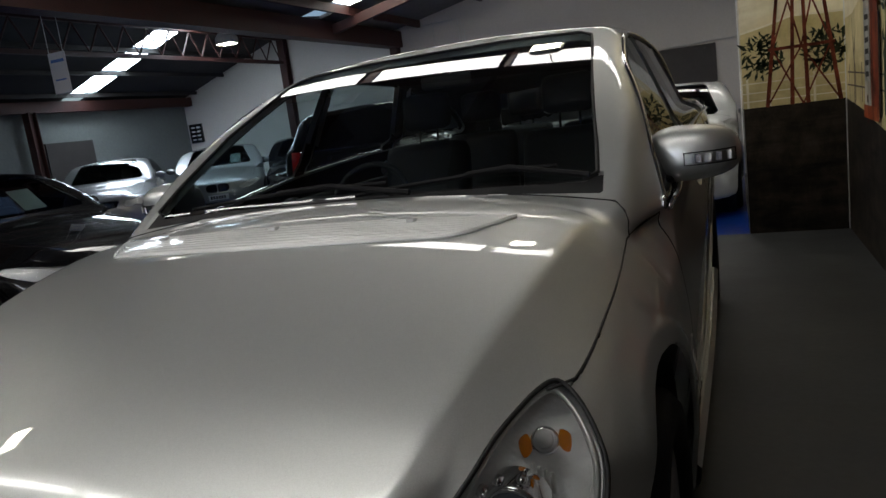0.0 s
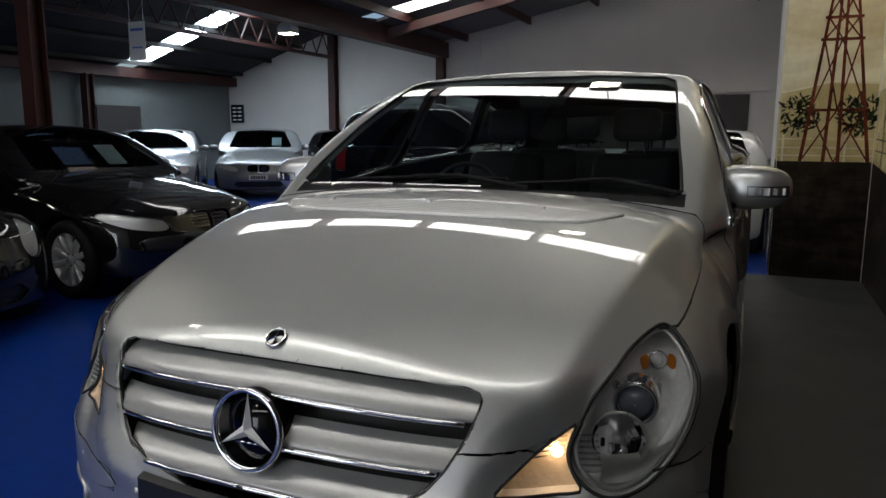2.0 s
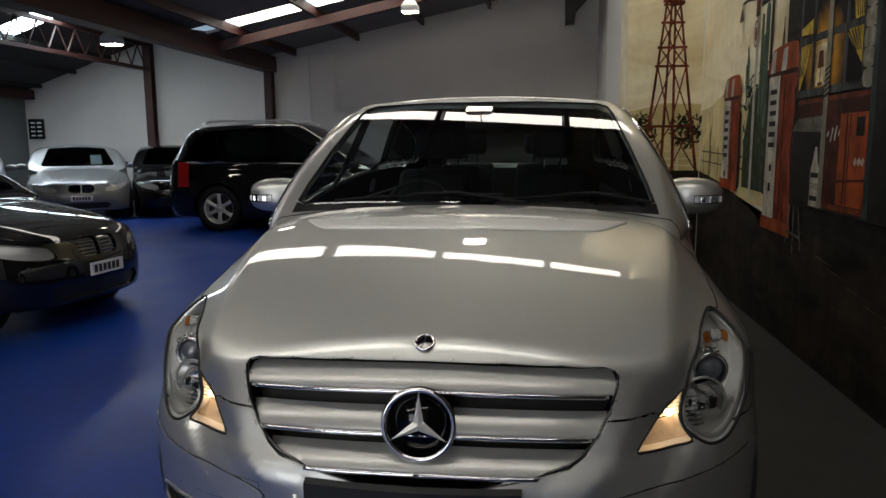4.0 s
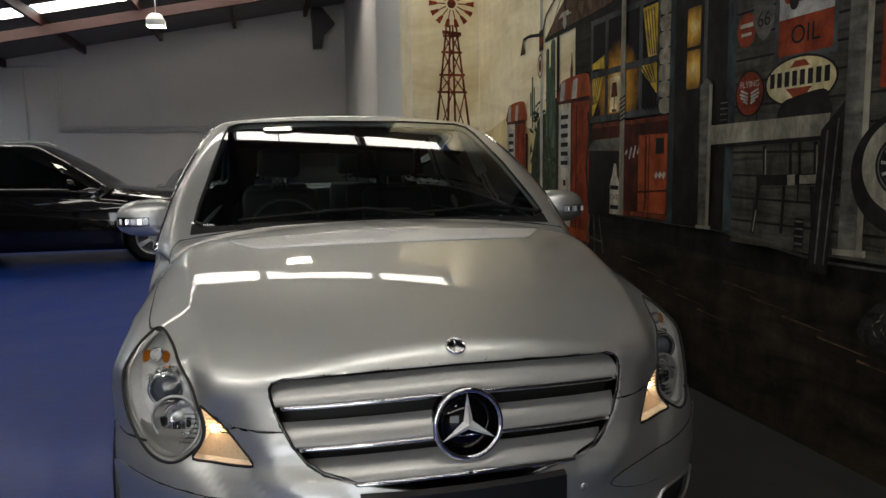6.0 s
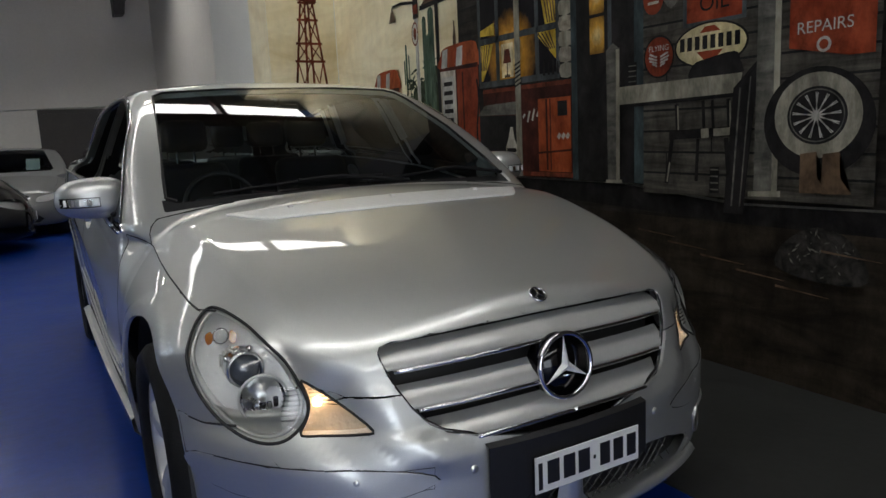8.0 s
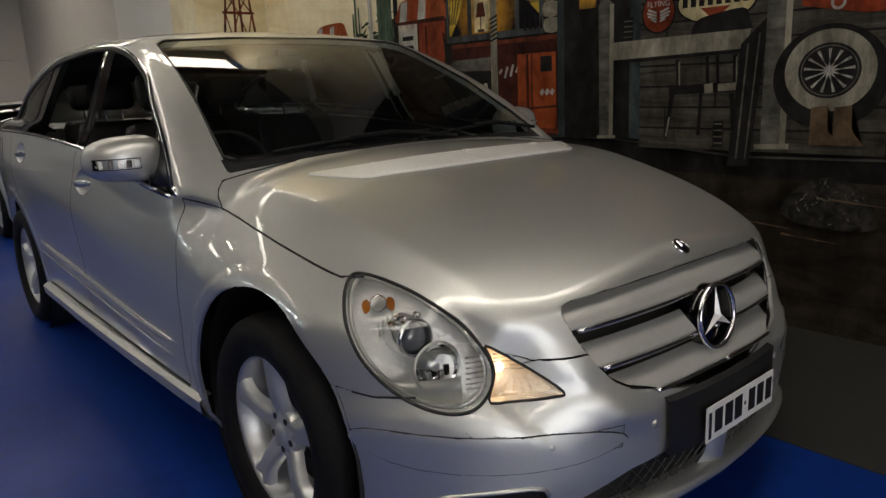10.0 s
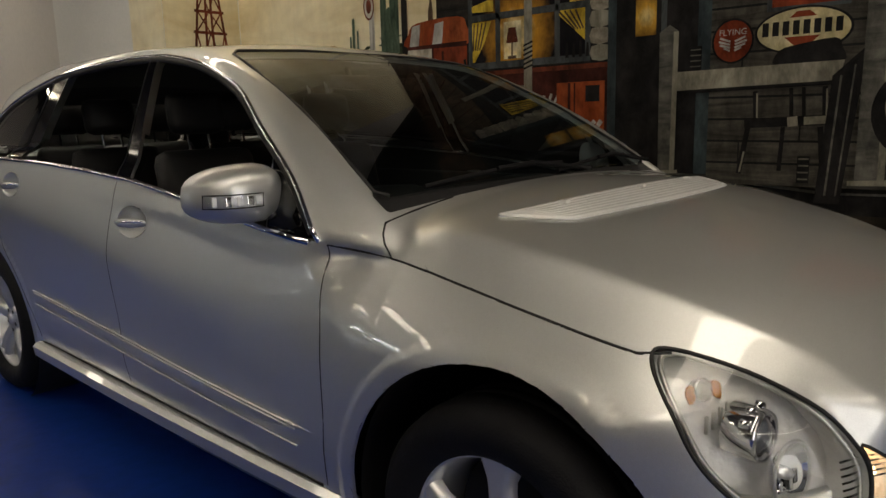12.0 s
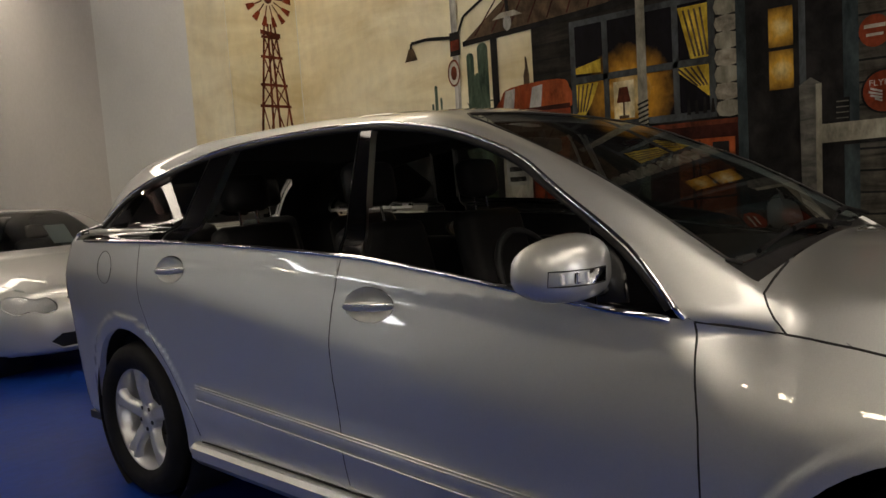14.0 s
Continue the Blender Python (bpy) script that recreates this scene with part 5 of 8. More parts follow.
W.fill("painted_ground", [(PANEL_Y - 0.001, 0.003), (PANEL_Y - 0.001, 1.09), (4.6, 1.03), (3.9, 0.94), (3.1, 0.78), (2.5, 0.80), (2.0, 0.95), (-1.5, 0.86), (NEAR_Y, 0.86), (NEAR_Y, 0.003)], P_GROUND)
W.fill("painted_boarding", [(2.80, 0.80), (2.80, 2.50), (2.30, 3.0), (1.2, TOP), (NEAR_Y, TOP), (NEAR_Y, 0.80)], P_WOOD)
W.many("painted_board_joints", [bar((2.78, 1.05 + 0.105 * i), (1.5, 1.05 + 0.105 * i), 0.010) for i in range(13)], P_GAP)
W.fill("painted_porch_floor", [(2.1, 0.985), (0.9, 0.985), (0.1, 0.90), (-1.5, 0.93), (NEAR_Y, 0.93), (NEAR_Y, 0.80), (0.1, 0.80), (1.6, 0.86), (2.1, 0.90)], P_BLACK)
W.many("painted_porch_edge", [bar((2.1, 0.99), (0.94, 0.985), 0.015), bar((0.94, 0.985), (0.1, 0.905), 0.015), bar((0.1, 0.905), (-1.5, 0.93), 0.012)], P_GREYWOOD)

# porch on the far side: eave, posts, openings
W.rect("painted_porch_opening", 2.82, 3.09, 1.45, 2.42, P_SKY)
W.rect("painted_porch_opening", 3.17, 3.34, 1.45, 2.40, P_SKY)
W.fill("painted_agave", [(3.75, 1.02), (3.75, 1.4), (3.6, 1.75), (3.3, 1.85), (3.0, 1.95), (2.8, 1.9), (2.8, 1.0)], P_LEAF)
W.many("painted_agave_leaves", leaves(3.78, 2.78, 1.15, 2.02, 120, 0.075), P_LEAF)
W.many("painted_agave_lights", leaves(3.7, 2.8, 1.2, 2.0, 40, 0.05), P_GREEN)
for u, v0, v1, w in ((3.36, 1.6, 2.36, 0.07), (3.24, 1.5, 2.42, 0.10), (3.30, 1.6, 2.2, 0.05), (3.72, 1.75, 2.16, 0.03), (3.76, 1.8, 2.02, 0.022), (3.67, 1.8, 2.06, 0.022)):
    W.fill("painted_cactus", arc(u, v1 - w / 2, w / 2, w / 2, 0, 180, 8) + [(u - w / 2, v0), (u + w / 2, v0)], P_GREEN)
W.rect("painted_porch_post", 3.10, 3.16, 1.0, 2.46, P_BLACK)
W.fill("painted_bottle", [(2.83, 1.95), (2.88, 1.95), (2.88, 2.12), (2.862, 2.18), (2.862, 2.25), (2.848, 2.25), (2.848, 2.18), (2.83, 2.12)], P_BROWN)
W.fill("painted_roof", [(3.42, 2.44), (2.95, 2.74), (2.3, 3.15), (0.9, 3.7), (0.9, 2.75), (2.2, 2.50), (2.8, 2.47)], P_BROWN)
W.many("painted_roof_ribs", [bar((3.30 - 0.16 * i, 2.475 + 0.004 * i), (3.05 - 0.16 * i, 2.75 + 0.07 * i), 0.012) for i in range(12)], P_MAROON)
W.many("painted_eave", [bar((3.42, 2.435), (2.2, 2.475), 0.04), bar((2.2, 2.475), (0.9, 2.72), 0.05)], P_BLACK)

# street pole with its lamps and plates
W.rect("painted_pole", 3.465, 3.525, 0.92, 3.3, P_STEEL)
W.many("painted_lamp_arm", [bar((3.5, 2.50), (3.78, 2.535), 0.028), bar((3.78, 2.535), (3.95, 2.53), 0.024), bar((3.95, 2.53), (3.96, 2.48), 0.024), bar((3.47, 2.50), (3.40, 2.64), 0.024), bar((3.40, 2.64), (3.2, 2.74), 0.022), bar((3.2, 2.74), (3.0, 2.76), 0.022), bar((3.0, 2.76), (2.99, 2.6), 0.03)], P_BLACK)
W.fill("painted_lamp_shade", [(3.93, 2.49), (3.98, 2.49), (4.03, 2.39), (3.89, 2.39)], P_BROWN)
W.fill("painted_lamp_shade", [(2.93, 2.60), (3.05, 2.60), (3.13, 2.56), (2.86, 2.56)], P_BUFF)
W.fill("painted_bulb", smooth_loop([(2.97, 2.56), (3.02, 2.56), (3.03, 2.50), (2.995, 2.46), (2.96, 2.50)], 3), P_WHITE)
W.rect("painted_pole_sign", 3.445, 3.545, 2.36, 2.54, P_BLACK)
W.rect("painted_pole_sign", 3.450, 3.540, 2.40, 2.48, P_RED)
W.fill("painted_round_plate", arc(3.52, 2.23, 0.062, 0.105), P_RUST)
W.fill("painted_round_plate", arc(3.52, 2.23, 0.050, 0.090), P_BUFF)
W.fill("painted_round_plate", arc(3.52, 2.23, 0.030, 0.055), P_RUST)


def painted_pump(u0, um, u1, v0, v1):
    """An old fuel pump: pale face, red flank, striped rounded head."""
    W.fill("painted_pump_shadow", [(u1 - 0.06, v0), (u1 - 0.06, v1 - 0.3), (u1, v1 - 0.3), (u1, v0)], P_BLACK)
    W.fill("painted_pump_flank", [(um, v0), (um, v1 - 0.05), (u1 + 0.05, v1 - 0.03), (u1, v1 - 0.1), (u1, v0 + 0.02)], P_RED)
    W.fill("painted_pump_face", [(u0, v0 + 0.02), (u0, v1 - 0.18), (um, v1 - 0.17), (um, v0)], P_BUFF)
    W.fill("painted_pump_head", smooth_loop([(u0, v1 - 0.17), (u0 - 0.01, v1 - 0.07), (u0 - 0.10, v1), (u1 + 0.08, v1 + 0.01), (u1, v1 - 0.06), (u1, v1 - 0.19)], 4), P_ORANGE)
    k = (u0 - u1) / 5
    for i in (0, 2):
        W.fill("painted_head_stripe", [(u0 - k * i - 0.02, v1 - 0.165), (u0 - k * i - 0.05, v1 - 0.02), (u0 - k * (i + 1) - 0.02, v1 - 0.01), (u0 - k * (i + 1), v1 - 0.165)], P_WHITE)
    W.fill("painted_head_shade", [(u0, v1 - 0.19), (u0, v1 - 0.165), (u1, v1 - 0.165), (u1, v1 - 0.20)], P_MAROON)
    w = u0 - um
    W.rect("painted_pump_label", um + 0.15 * w, u0 - 0.1 * w, v1 - 0.72, v1 - 0.24, P_WHITE)
    W.many("painted_label_lines", [bar((u0 - 0.2 * w, v1 - 0.30 - 0.075 * i), (um + 0.25 * w, v1 - 0.30 - 0.075 * i), 0.035) for i in range(6)], P_BLACK)
    W.many("painted_label_lines", [bar((u0 - 0.4 * w, v1 - 0.84), (um + 0.4 * w, v1 - 0.84), 0.05), bar((u0 - 0.4 * w, v1 - 0.98), (um + 0.4 * w, v1 - 0.98), 0.06)], P_MAROON)
    W.many("painted_pump_edge", [bar((um, v0), (um, v1 - 0.18), 0.018), bar((um - 0.10 * (um - u1) * 3, v0 + 0.02), (um - 0.10 * (um - u1) * 3, v1 - 0.22), 0.02)], P_MAROON)
    W.fill("painted_pump_base", [(u0 + 0.03, v0 - 0.02), (u0 + 0.03, v0 + 0.07), (u1 - 0.02, v0 + 0.06), (u1 - 0.02, v0 - 0.03)], P_ORANGE)


painted_pump(4.40, 4.15, 3.88, 1.0, 1.95)
painted_pump(3.09, 2.83, 2.50, 0.78, 2.045)
W.many("painted_hose", [bar((2.52 - 0.02 * math.sin(i), 1.75 - 0.09 * i), (2.52 - 0.02 * math.sin(i + 1), 1.66 - 0.09 * i), 0.022) for i in range(8)], P_BLACK)

# big window with curtains and a table lamp
W.rect("painted_window_frame", 1.49, 2.48, 1.67, 2.42, P_FRAME)
for u0, u1 in ((2.235, 2.44), (1.985, 2.195), (1.755, 1.935), (1.53, 1.715)):
    for v0, v1 in ((1.715, 1.995), (2.04, 2.38)):
        W.rect("painted_pane", u0, u1, v0, v1, P_HALO)
W.rect("painted_lamp_light", 2.02, 2.165, 1.725, 1.97, P_PALE)
W.fill("painted_lamp", [(2.065, 1.93), (2.125, 1.93), (2.145, 1.83), (2.045, 1.83)], P_RUST)
W.many("painted_lamp_foot", [bar((2.095, 1.83), (2.095, 1.74), 0.012), bar((2.06, 1.735), (2.13, 1.735), 0.02)], P_BROWN)
W.fill("painted_curtain", [(2.44, 1.99), (2.27, 1.99), (2.33, 1.85), (2.42, 1.72), (2.44, 1.72)], P_CURTAIN)
W.fill("painted_curtain", [(1.755, 1.995), (1.53, 1.995), (1.53, 1.80), (1.62, 1.88)], P_CURTAIN)
W.fill("painted_curtain", [(1.715, 2.36), (1.64, 2.04), (1.53, 2.04), (1.53, 2.36)], P_CURTAIN)
W.fill("painted_curtain", [(2.44, 2.06), (2.44, 2.10), (2.25, 2.14), (2.25, 2.05)], P_CURTAIN)
W.many("painted_curtain_folds", [bar((2.42 - 0.035 * i, 1.985), (2.435 - 0.02 * i, 1.80), 0.012) for i in range(4)] + [bar((1.72 - 0.04 * i, 1.99), (1.60 - 0.02 * i, 1.87), 0.012) for i in range(4)] + [bar((1.68 - 0.035 * i, 2.34), (1.61 - 0.025 * i, 2.05), 0.013) for i in range(4)], P_BROWN)
for i in range(4):
    W.fill("painted_bottle", bar((1.66 - 0.05 * i, 1.70), (1.66 - 0.05 * i, 1.80 - 0.015 * (i % 2)), 0.025, 0.012), P_BLACK)
W.many("painted_sash", [bar((2.215, 1.69), (2.215, 2.40), 0.035), bar((1.735, 1.69), (1.735, 2.40), 0.035), bar((2.46, 2.018), (1.51, 2.018), 0.04)], P_FRAME)

# counter front below the window, awning, machine
W.rect("painted_counter", 1.36, 2.42, 1.0, 1.655, P_MAROON)
W.many("painted_counter_edge", [bar((2.42, 1.64), (1.36, 1.64), 0.03), bar((2.42, 1.02), (1.36, 1.02), 0.03)], P_RUST)
W.many("painted_counter_script", [bar((1.97 - 0.055 * i, 1.405 + 0.02 * math.sin(i * 2)), (1.94 - 0.055 * i, 1.46 - 0.02 * math.cos(i)), 0.02) for i in range(5)], P_WHITE)
W.rect("painted_machine", 1.385, 1.735, 1.04, 1.545, P_ORANGE)
W.many("painted_machine_line", [bar((1.64, 1.05), (1.64, 1.54), 0.02), bar((1.60, 1.05), (1.60, 1.54), 0.012), bar((1.735, 1.17), (1.385, 1.19), 0.014)], P_MAROON)
W.rect("painted_machine_window", 1.42, 1.52, 1.42, 1.52, P_BLACK)
W.many("painted_machine_lettering", [bar((1.52 - 0.045 * i, 1.27), (1.495 - 0.045 * i, 1.30), 0.03) for i in range(3)], P_WHITE)
W.fill("painted_awning", [(2.50, 1.46), (2.40, 1.535), (1.98, 1.545), (1.98, 1.45)], P_GREYWOOD)
W.fill("painted_shelf_shadow", [(2.48, 1.455), (1.98, 1.445), (1.98, 1.0), (2.48, 0.98)], P_BLACK)
W.fill("painted_oil_bottle", [(2.13, 1.0), (2.13, 1.22), (2.10, 1.27), (2.07, 1.36), (2.04, 1.36), (2.02, 1.27), (1.99, 1.22), (1.99, 1.0)], P_BUFF)
W.many("painted_bottle_label", [bar((2.12, 1.19), (2.0, 1.19), 0.03), bar((2.12, 1.05), (2.0, 1.05), 0.03)], P_BLACK)
W.words("STATE", 2.06, 1.12, 0.055, P_BLACK)
W.many("painted_stool", [bar((2.45, 0.98), (2.50, 0.72), 0.02), bar((2.30, 0.98), (2.22, 0.70), 0.02), bar((2.38, 0.98), (2.36, 0.66), 0.016), bar((2.48, 0.80), (2.24, 0.78), 0.016)], P_GREYWOOD)
W.fill("painted_thin_post", [(1.925, 1.0), (1.925, 2.62), (1.985, 2.62), (1.995, 1.0)], P_CREAM)
W.many("painted_rope", [bar((1.995, 1.80 - 0.03 * i), (1.92, 1.825 - 0.03 * i), 0.012) for i in range(6)], P_BLACK)

# stone pier, door and trims
W.rect("painted_stone_bed", 1.355, 1.485, 1.66, 2.9, P_BLACK)
for i in range(12):
    o = 0.006 * _rng.uniform(-1, 1)
    W.fill("painted_stone", smooth_loop([(1.478 + o, 1.675 + 0.1 * i), (1.478, 1.76 + 0.1 * i + o), (1.362, 1.757 + 0.1 * i), (1.362 + o, 1.672 + 0.1 * i)], 2), P_STONE if i % 2 else P_CREAM)
W.rect("painted_teal_trim", 1.305, 1.362, 0.99, 3.0, P_TEAL)
W.rect("painted_door", 1.0, 1.305, 0.99, 3.0, P_BLACK)
W.rect("painted_door_trim", 0.985, 1.02, 1.7, 3.0, P_FRAME)
for v0, v1 in ((1.79, 2.0), (2.03, 2.24)):
    W.rect("painted_door_light", 1.050, 1.180, v0 - 0.005, v1 + 0.005, halo_paint("paint_door_light", (WALL_X, 1.115, (v0 + v1) / 2), 0.145, (0.95, 0.84, 0.45), (0.62, 0.34, 0.05), (0.05, 0.02, 0.005)))
W.rect("painted_dark_bay", 0.80, 0.985, 0.99, 3.0, P_BLACK)
W.rect("painted_teal_trim", 0.725, 0.80, 0.99, 3.0, P_TEAL)

# plank wall with its signs
W.rect("painted_plank_wall", -0.62, 0.725, 0.94, 2.5, P_PLANK)
W.many("painted_plank_joints", [bar((0.725, 1.06 + 0.118 * i), (-0.62, 1.05 + 0.118 * i), 0.012) for i in range(13)] + [bar((0.55 - 0.31 * (i % 4), 1.06 + 0.118 * i), (0.55 - 0.31 * (i % 4), 1.178 + 0.118 * i), 0.008) for i in range(12)], P_GAP)
W.fill("painted_round_sign", arc(0.65, 2.03, 0.075, 0.085), P_RED)
W.many("painted_sign_marks", [bar((0.70, 2.055), (0.60, 2.055), 0.02), bar((0.69, 2.01), (0.61, 2.01), 0.015)], P_BUFF)
W.fill("painted_shield", smooth_loop([(0.585, 2.14), (0.455, 2.13), (0.45, 2.03), (0.52, 1.96), (0.59, 2.04)], 3), P_GREYWOOD)
W.words("66", 0.52, 2.06, 0.10, P_BLACK)
W.rect("painted_sign_frame", 0.04, 0.435, 1.84, 2.44, P_FRAME)
W.rect("painted_sign_face", 0.065, 0.41, 2.03, 2.40, P_WHITE)
W.rect("painted_sign_face", 0.065, 0.41, 1.86, 2.03, P_RED)
W.words("OIL", 0.235, 1.945, 0.12, P_BLACK)
W.fill("painted_motor", smooth_loop([(0.36, 2.10), (0.35, 2.17), (0.28, 2.18), (0.25, 2.24), (0.17, 2.24), (0.12, 2.17), (0.10, 2.11)], 3), P_RED)
W.fill("painted_motor_wheel", arc(0.31, 2.10, 0.03, 0.035, n=14), P_BLACK)
W.fill("painted_motor_wheel", arc(0.15, 2.11, 0.03, 0.035, n=14), P_BLACK)
W.fill("painted_disc_sign", arc(0.605, 1.71, 0.112, 0.118, n=32), P_BLACK)
W.fill("painted_disc_sign", arc(0.605, 1.71, 0.102, 0.108, n=32), P_RED)
W.words("FLYING", 0.605, 1.755, 0.045, P_WHITE)
W.many("painted_wings", [bar((0.605 + s * 0.012, 1.66 + 0.016 * i), (0.605 + s * (0.075 - 0.012 * (2 - i) ** 2 * 0.6), 1.675 + 0.018 * i), 0.011) for s in (1, -1) for i in range(4)], P_WHITE)
W.fill("painted_oval_sign", arc(0.255, 1.735, 0.235, 0.118, n=40), P_BLACK)
W.fill("painted_oval_sign", arc(0.255, 1.735, 0.222, 0.108, n=40), stroke_paint("paint_sign_yellow", (0.48, 0.40, 0.20), (0.72, 0.64, 0.40), (6, 6, 6)))
W.fill("painted_oval_mark", [(0.32, 1.80), (0.19, 1.80), (0.225, 1.83), (0.285, 1.83)], P_RED)
W.fill("painted_oval_mark", [(0.34, 1.705), (0.17, 1.705), (0.22, 1.66), (0.29, 1.66)], P_RED)
W.many("painted_oval_bar", [bar((0.435 - 0.05 * i, 1.715), (0.435 - 0.05 * i, 1.785), 0.032) for i in range(8)], P_BLACK)
W.fill("painted_red_board", [(-0.20, 1.66), (-0.20, 2.2), (-0.60, 2.2), (-0.60, 1.60), (-0.49, 1.60)], P_RED)
W.words("REPAIRS", -0.37, 1.74, 0.075, P_WHITE)
W.fill("painted_board_disc", arc(-0.37, 1.66, 0.035, 0.035, n=16), P_WHITE)
W.fill("painted_board_disc", arc(-0.37, 1.66, 0.022, 0.022, n=16), P_RED)

# railing, chair, posts
W.fill("painted_jar", [(0.84, 1.565), (0.84, 1.70), (0.77, 1.70), (0.77, 1.565)], P_BLACK)
W.many("painted_jar_lights", [bar((0.835, 1.59 + 0.03 * i), (0.775, 1.59 + 0.03 * i), 0.006) for i in range(4)], P_GREYWOOD)
W.fill("painted_seat_back", smooth_loop([(0.37, 1.56), (0.36, 1.64), (0.27, 1.665), (0.10, 1.685), (0.065, 1.64), (0.065, 1.56)], 3), P_BLACK)
W.fill("painted_rail", [(0.93, 1.455), (0.92, 1.565), (0.05, 1.575), (0.07, 1.475)], P_CREAM)
W.many("painted_rail_shade", [bar((0.93, 1.45), (0.07, 1.468), 0.02)], P_BLACK)
W.many("painted_chair", [bar((0.47, 1.44), (0.46, 1.28), 0.025), bar((0.29, 1.45), (0.28, 1.28), 0.02), bar((0.23, 1.45), (0.22, 1.28), 0.018), bar((0.13, 1.45), (0.12, 1.27), 0.025), bar((0.52, 1.27), (0.10, 1.285), 0.05), bar((0.50, 1.25), (0.54, 1.0), 0.028), bar((0.14, 1.25), (0.12, 1.04), 0.028), bar((0.32, 1.25), (0.33, 1.02), 0.022)], P_BLACK)
W.many("painted_chair_light", [bar((0.30, 1.275), (0.25, 1.28), 0.05), bar((0.22, 1.28), (0.11, 1.285), 0.04), bar((0.515, 1.12), (0.535, 1.01), 0.010), bar((0.46, 1.43), (0.455, 1.30), 0.008), bar((0.12, 1.44), (0.115, 1.30), 0.008)], P_CREAM)
W.fill("painted_tin", [(0.24, 0.96), (0.24, 1.10), (0.18, 1.10), (0.18, 0.96)], P_BLACK)
W.many("painted_tin_lights", [bar((0.235, 0.98 + 0.035 * i), (0.185, 0.98 + 0.035 * i), 0.008) for i in range(4)], P_GREYWOOD)
W.fill("painted_leaning_beam", [(0.10, 1.50), (-0.05, 1.64), (0.03, 0.86), (0.15, 0.86)], P_BLACK)
W.many("painted_beam_grain", [bar((0.06, 1.50), (0.10, 0.90), 0.01), bar((0.0, 1.55), (0.05, 0.90), 0.008)], P_GREYWOOD)
W.fill("painted_post", [(0.912, 1.0), (0.905, 1.79), (0.96, 1.83), (1.02, 1.79), (1.012, 1.0)], P_GREYWOOD)
W.many("painted_post_light", [bar((0.925, 1.0), (0.92, 1.79), 0.03)], P_CREAM)
W.fill("painted_post_foot", [(1.03, 0.985), (1.03, 1.005), (0.89, 1.01), (0.89, 0.99)], P_CREAM)
W.fill("painted_post", [(-0.155, 0.98), (-0.155, 2.9), (-0.04, 2.9), (-0.03, 0.97)], P_GREYWOOD)
W.many("painted_post_light", [bar((-0.145, 0.98), (-0.145, 2.9), 0.032)], P_CREAM)
W.fill("painted_post_foot", [(0.0, 0.955), (0.0, 0.98), (-0.18, 0.99), (-0.18, 0.96)], P_CREAM)

# whitewall wheel, boots, stones
WHEEL_U, WHEEL_V = -0.352, 1.345
W.fill("painted_tyre", arc(WHEEL_U, WHEEL_V - 0.03, 0.27, 0.25, n=44), P_BLACK)
W.fill("painted_whitewall", arc(WHEEL_U, WHEEL_V, 0.212, 0.195, n=44), P_CREAM)
W.fill("painted_wheel_ring", arc(WHEEL_U, WHEEL_V, 0.146, 0.132, n=40), P_BLACK)
W.fill("painted_wheel_ring", arc(WHEEL_U, WHEEL_V, 0.134, 0.121, n=40), P_GREYWOOD)
W.fill("painted_wheel_well", arc(WHEEL_U, WHEEL_V, 0.128, 0.115, n=40), P_BLACK)
W.many("painted_wire_spokes", [bar((WHEEL_U + 0.02 * math.cos(a), WHEEL_V + 0.02 * math.sin(a)), (WHEEL_U + 0.118 * math.cos(a + 0.16 * (-1) ** k), WHEEL_V + 0.105 * math.sin(a + 0.16 * (-1) ** k)), 0.005) for k, a in enumerate(math.tau * i / 26 for i in range(26))], P_STEEL)
W.fill("painted_wheel_hub", arc(WHEEL_U, WHEEL_V, 0.022, 0.022, n=16), P_STEEL)
for o in (0.0, -0.11):
    W.fill("painted_boot", [(-0.28 + o, 1.17), (-0.36 + o, 1.18), (-0.365 + o, 1.06), (-0.42 + o, 0.99), (-0.28 + o, 0.985)], P_BROWN)
W.fill("painted_boulder", smooth_loop([(-0.17, 0.62), (-0.22, 0.75), (-0.38, 0.83), (-0.55, 0.77), (-0.62, 0.60), (-0.4, 0.57)], 4), P_ROCK)
W.many("painted_stone_lights", leaves(-0.6, -0.2, 0.6, 0.8, 30, 0.018), P_GREYWOOD)
W.many("painted_ground_streak", [bar((1.9 - 0.23 * i, 0.72 - 0.05 * (i % 5)), (1.62 - 0.23 * i, 0.70 - 0.05 * (i % 5)), 0.012, 0.003) for i in range(11)], P_BROWN)

# the windmill on the pier face: u runs along x
M = Canvas(lambda u, v, d: Vector((u, PANEL_Y - d, v)), mural)
P0, P1 = PANEL_X + 0.001, WALL_X - 0.012
M.rect("painted_sky", P0, P1, 0.9, roof_z(PANEL_X) - 0.05, P_SKY)
M.fill("painted_hill", [(P0, 0.9), (P0, 1.72), (1.4, 1.76), (1.6, 1.81), (P1, 1.79), (P1, 0.9)], P_HILL)
M.many("painted_hill_edge", [bar((P0, 1.72), (1.4, 1.76), 0.015), bar((1.4, 1.76), (1.6, 1.81), 0.015), bar((1.6, 1.81), (P1, 1.79), 0.015)], P_CLOUD)
for c0, c1 in ((1.22, 1.52), (1.72, 1.97)):
    M.many("painted_bush", leaves(c0, c1, 1.36, 1.68, 130, 0.045), P_LEAF)
M.many("painted_fence", [bar((P0, 1.30), (P1, 1.30), 0.010), bar((P0, 1.22), (P1, 1.22), 0.010), bar((P0, 1.15), (P1, 1.15), 0.010)] + [bar((1.24 + 0.17 * i, 1.08), (1.24 + 0.17 * i, 1.34), 0.018) for i in range(5)], P_CLOUD)
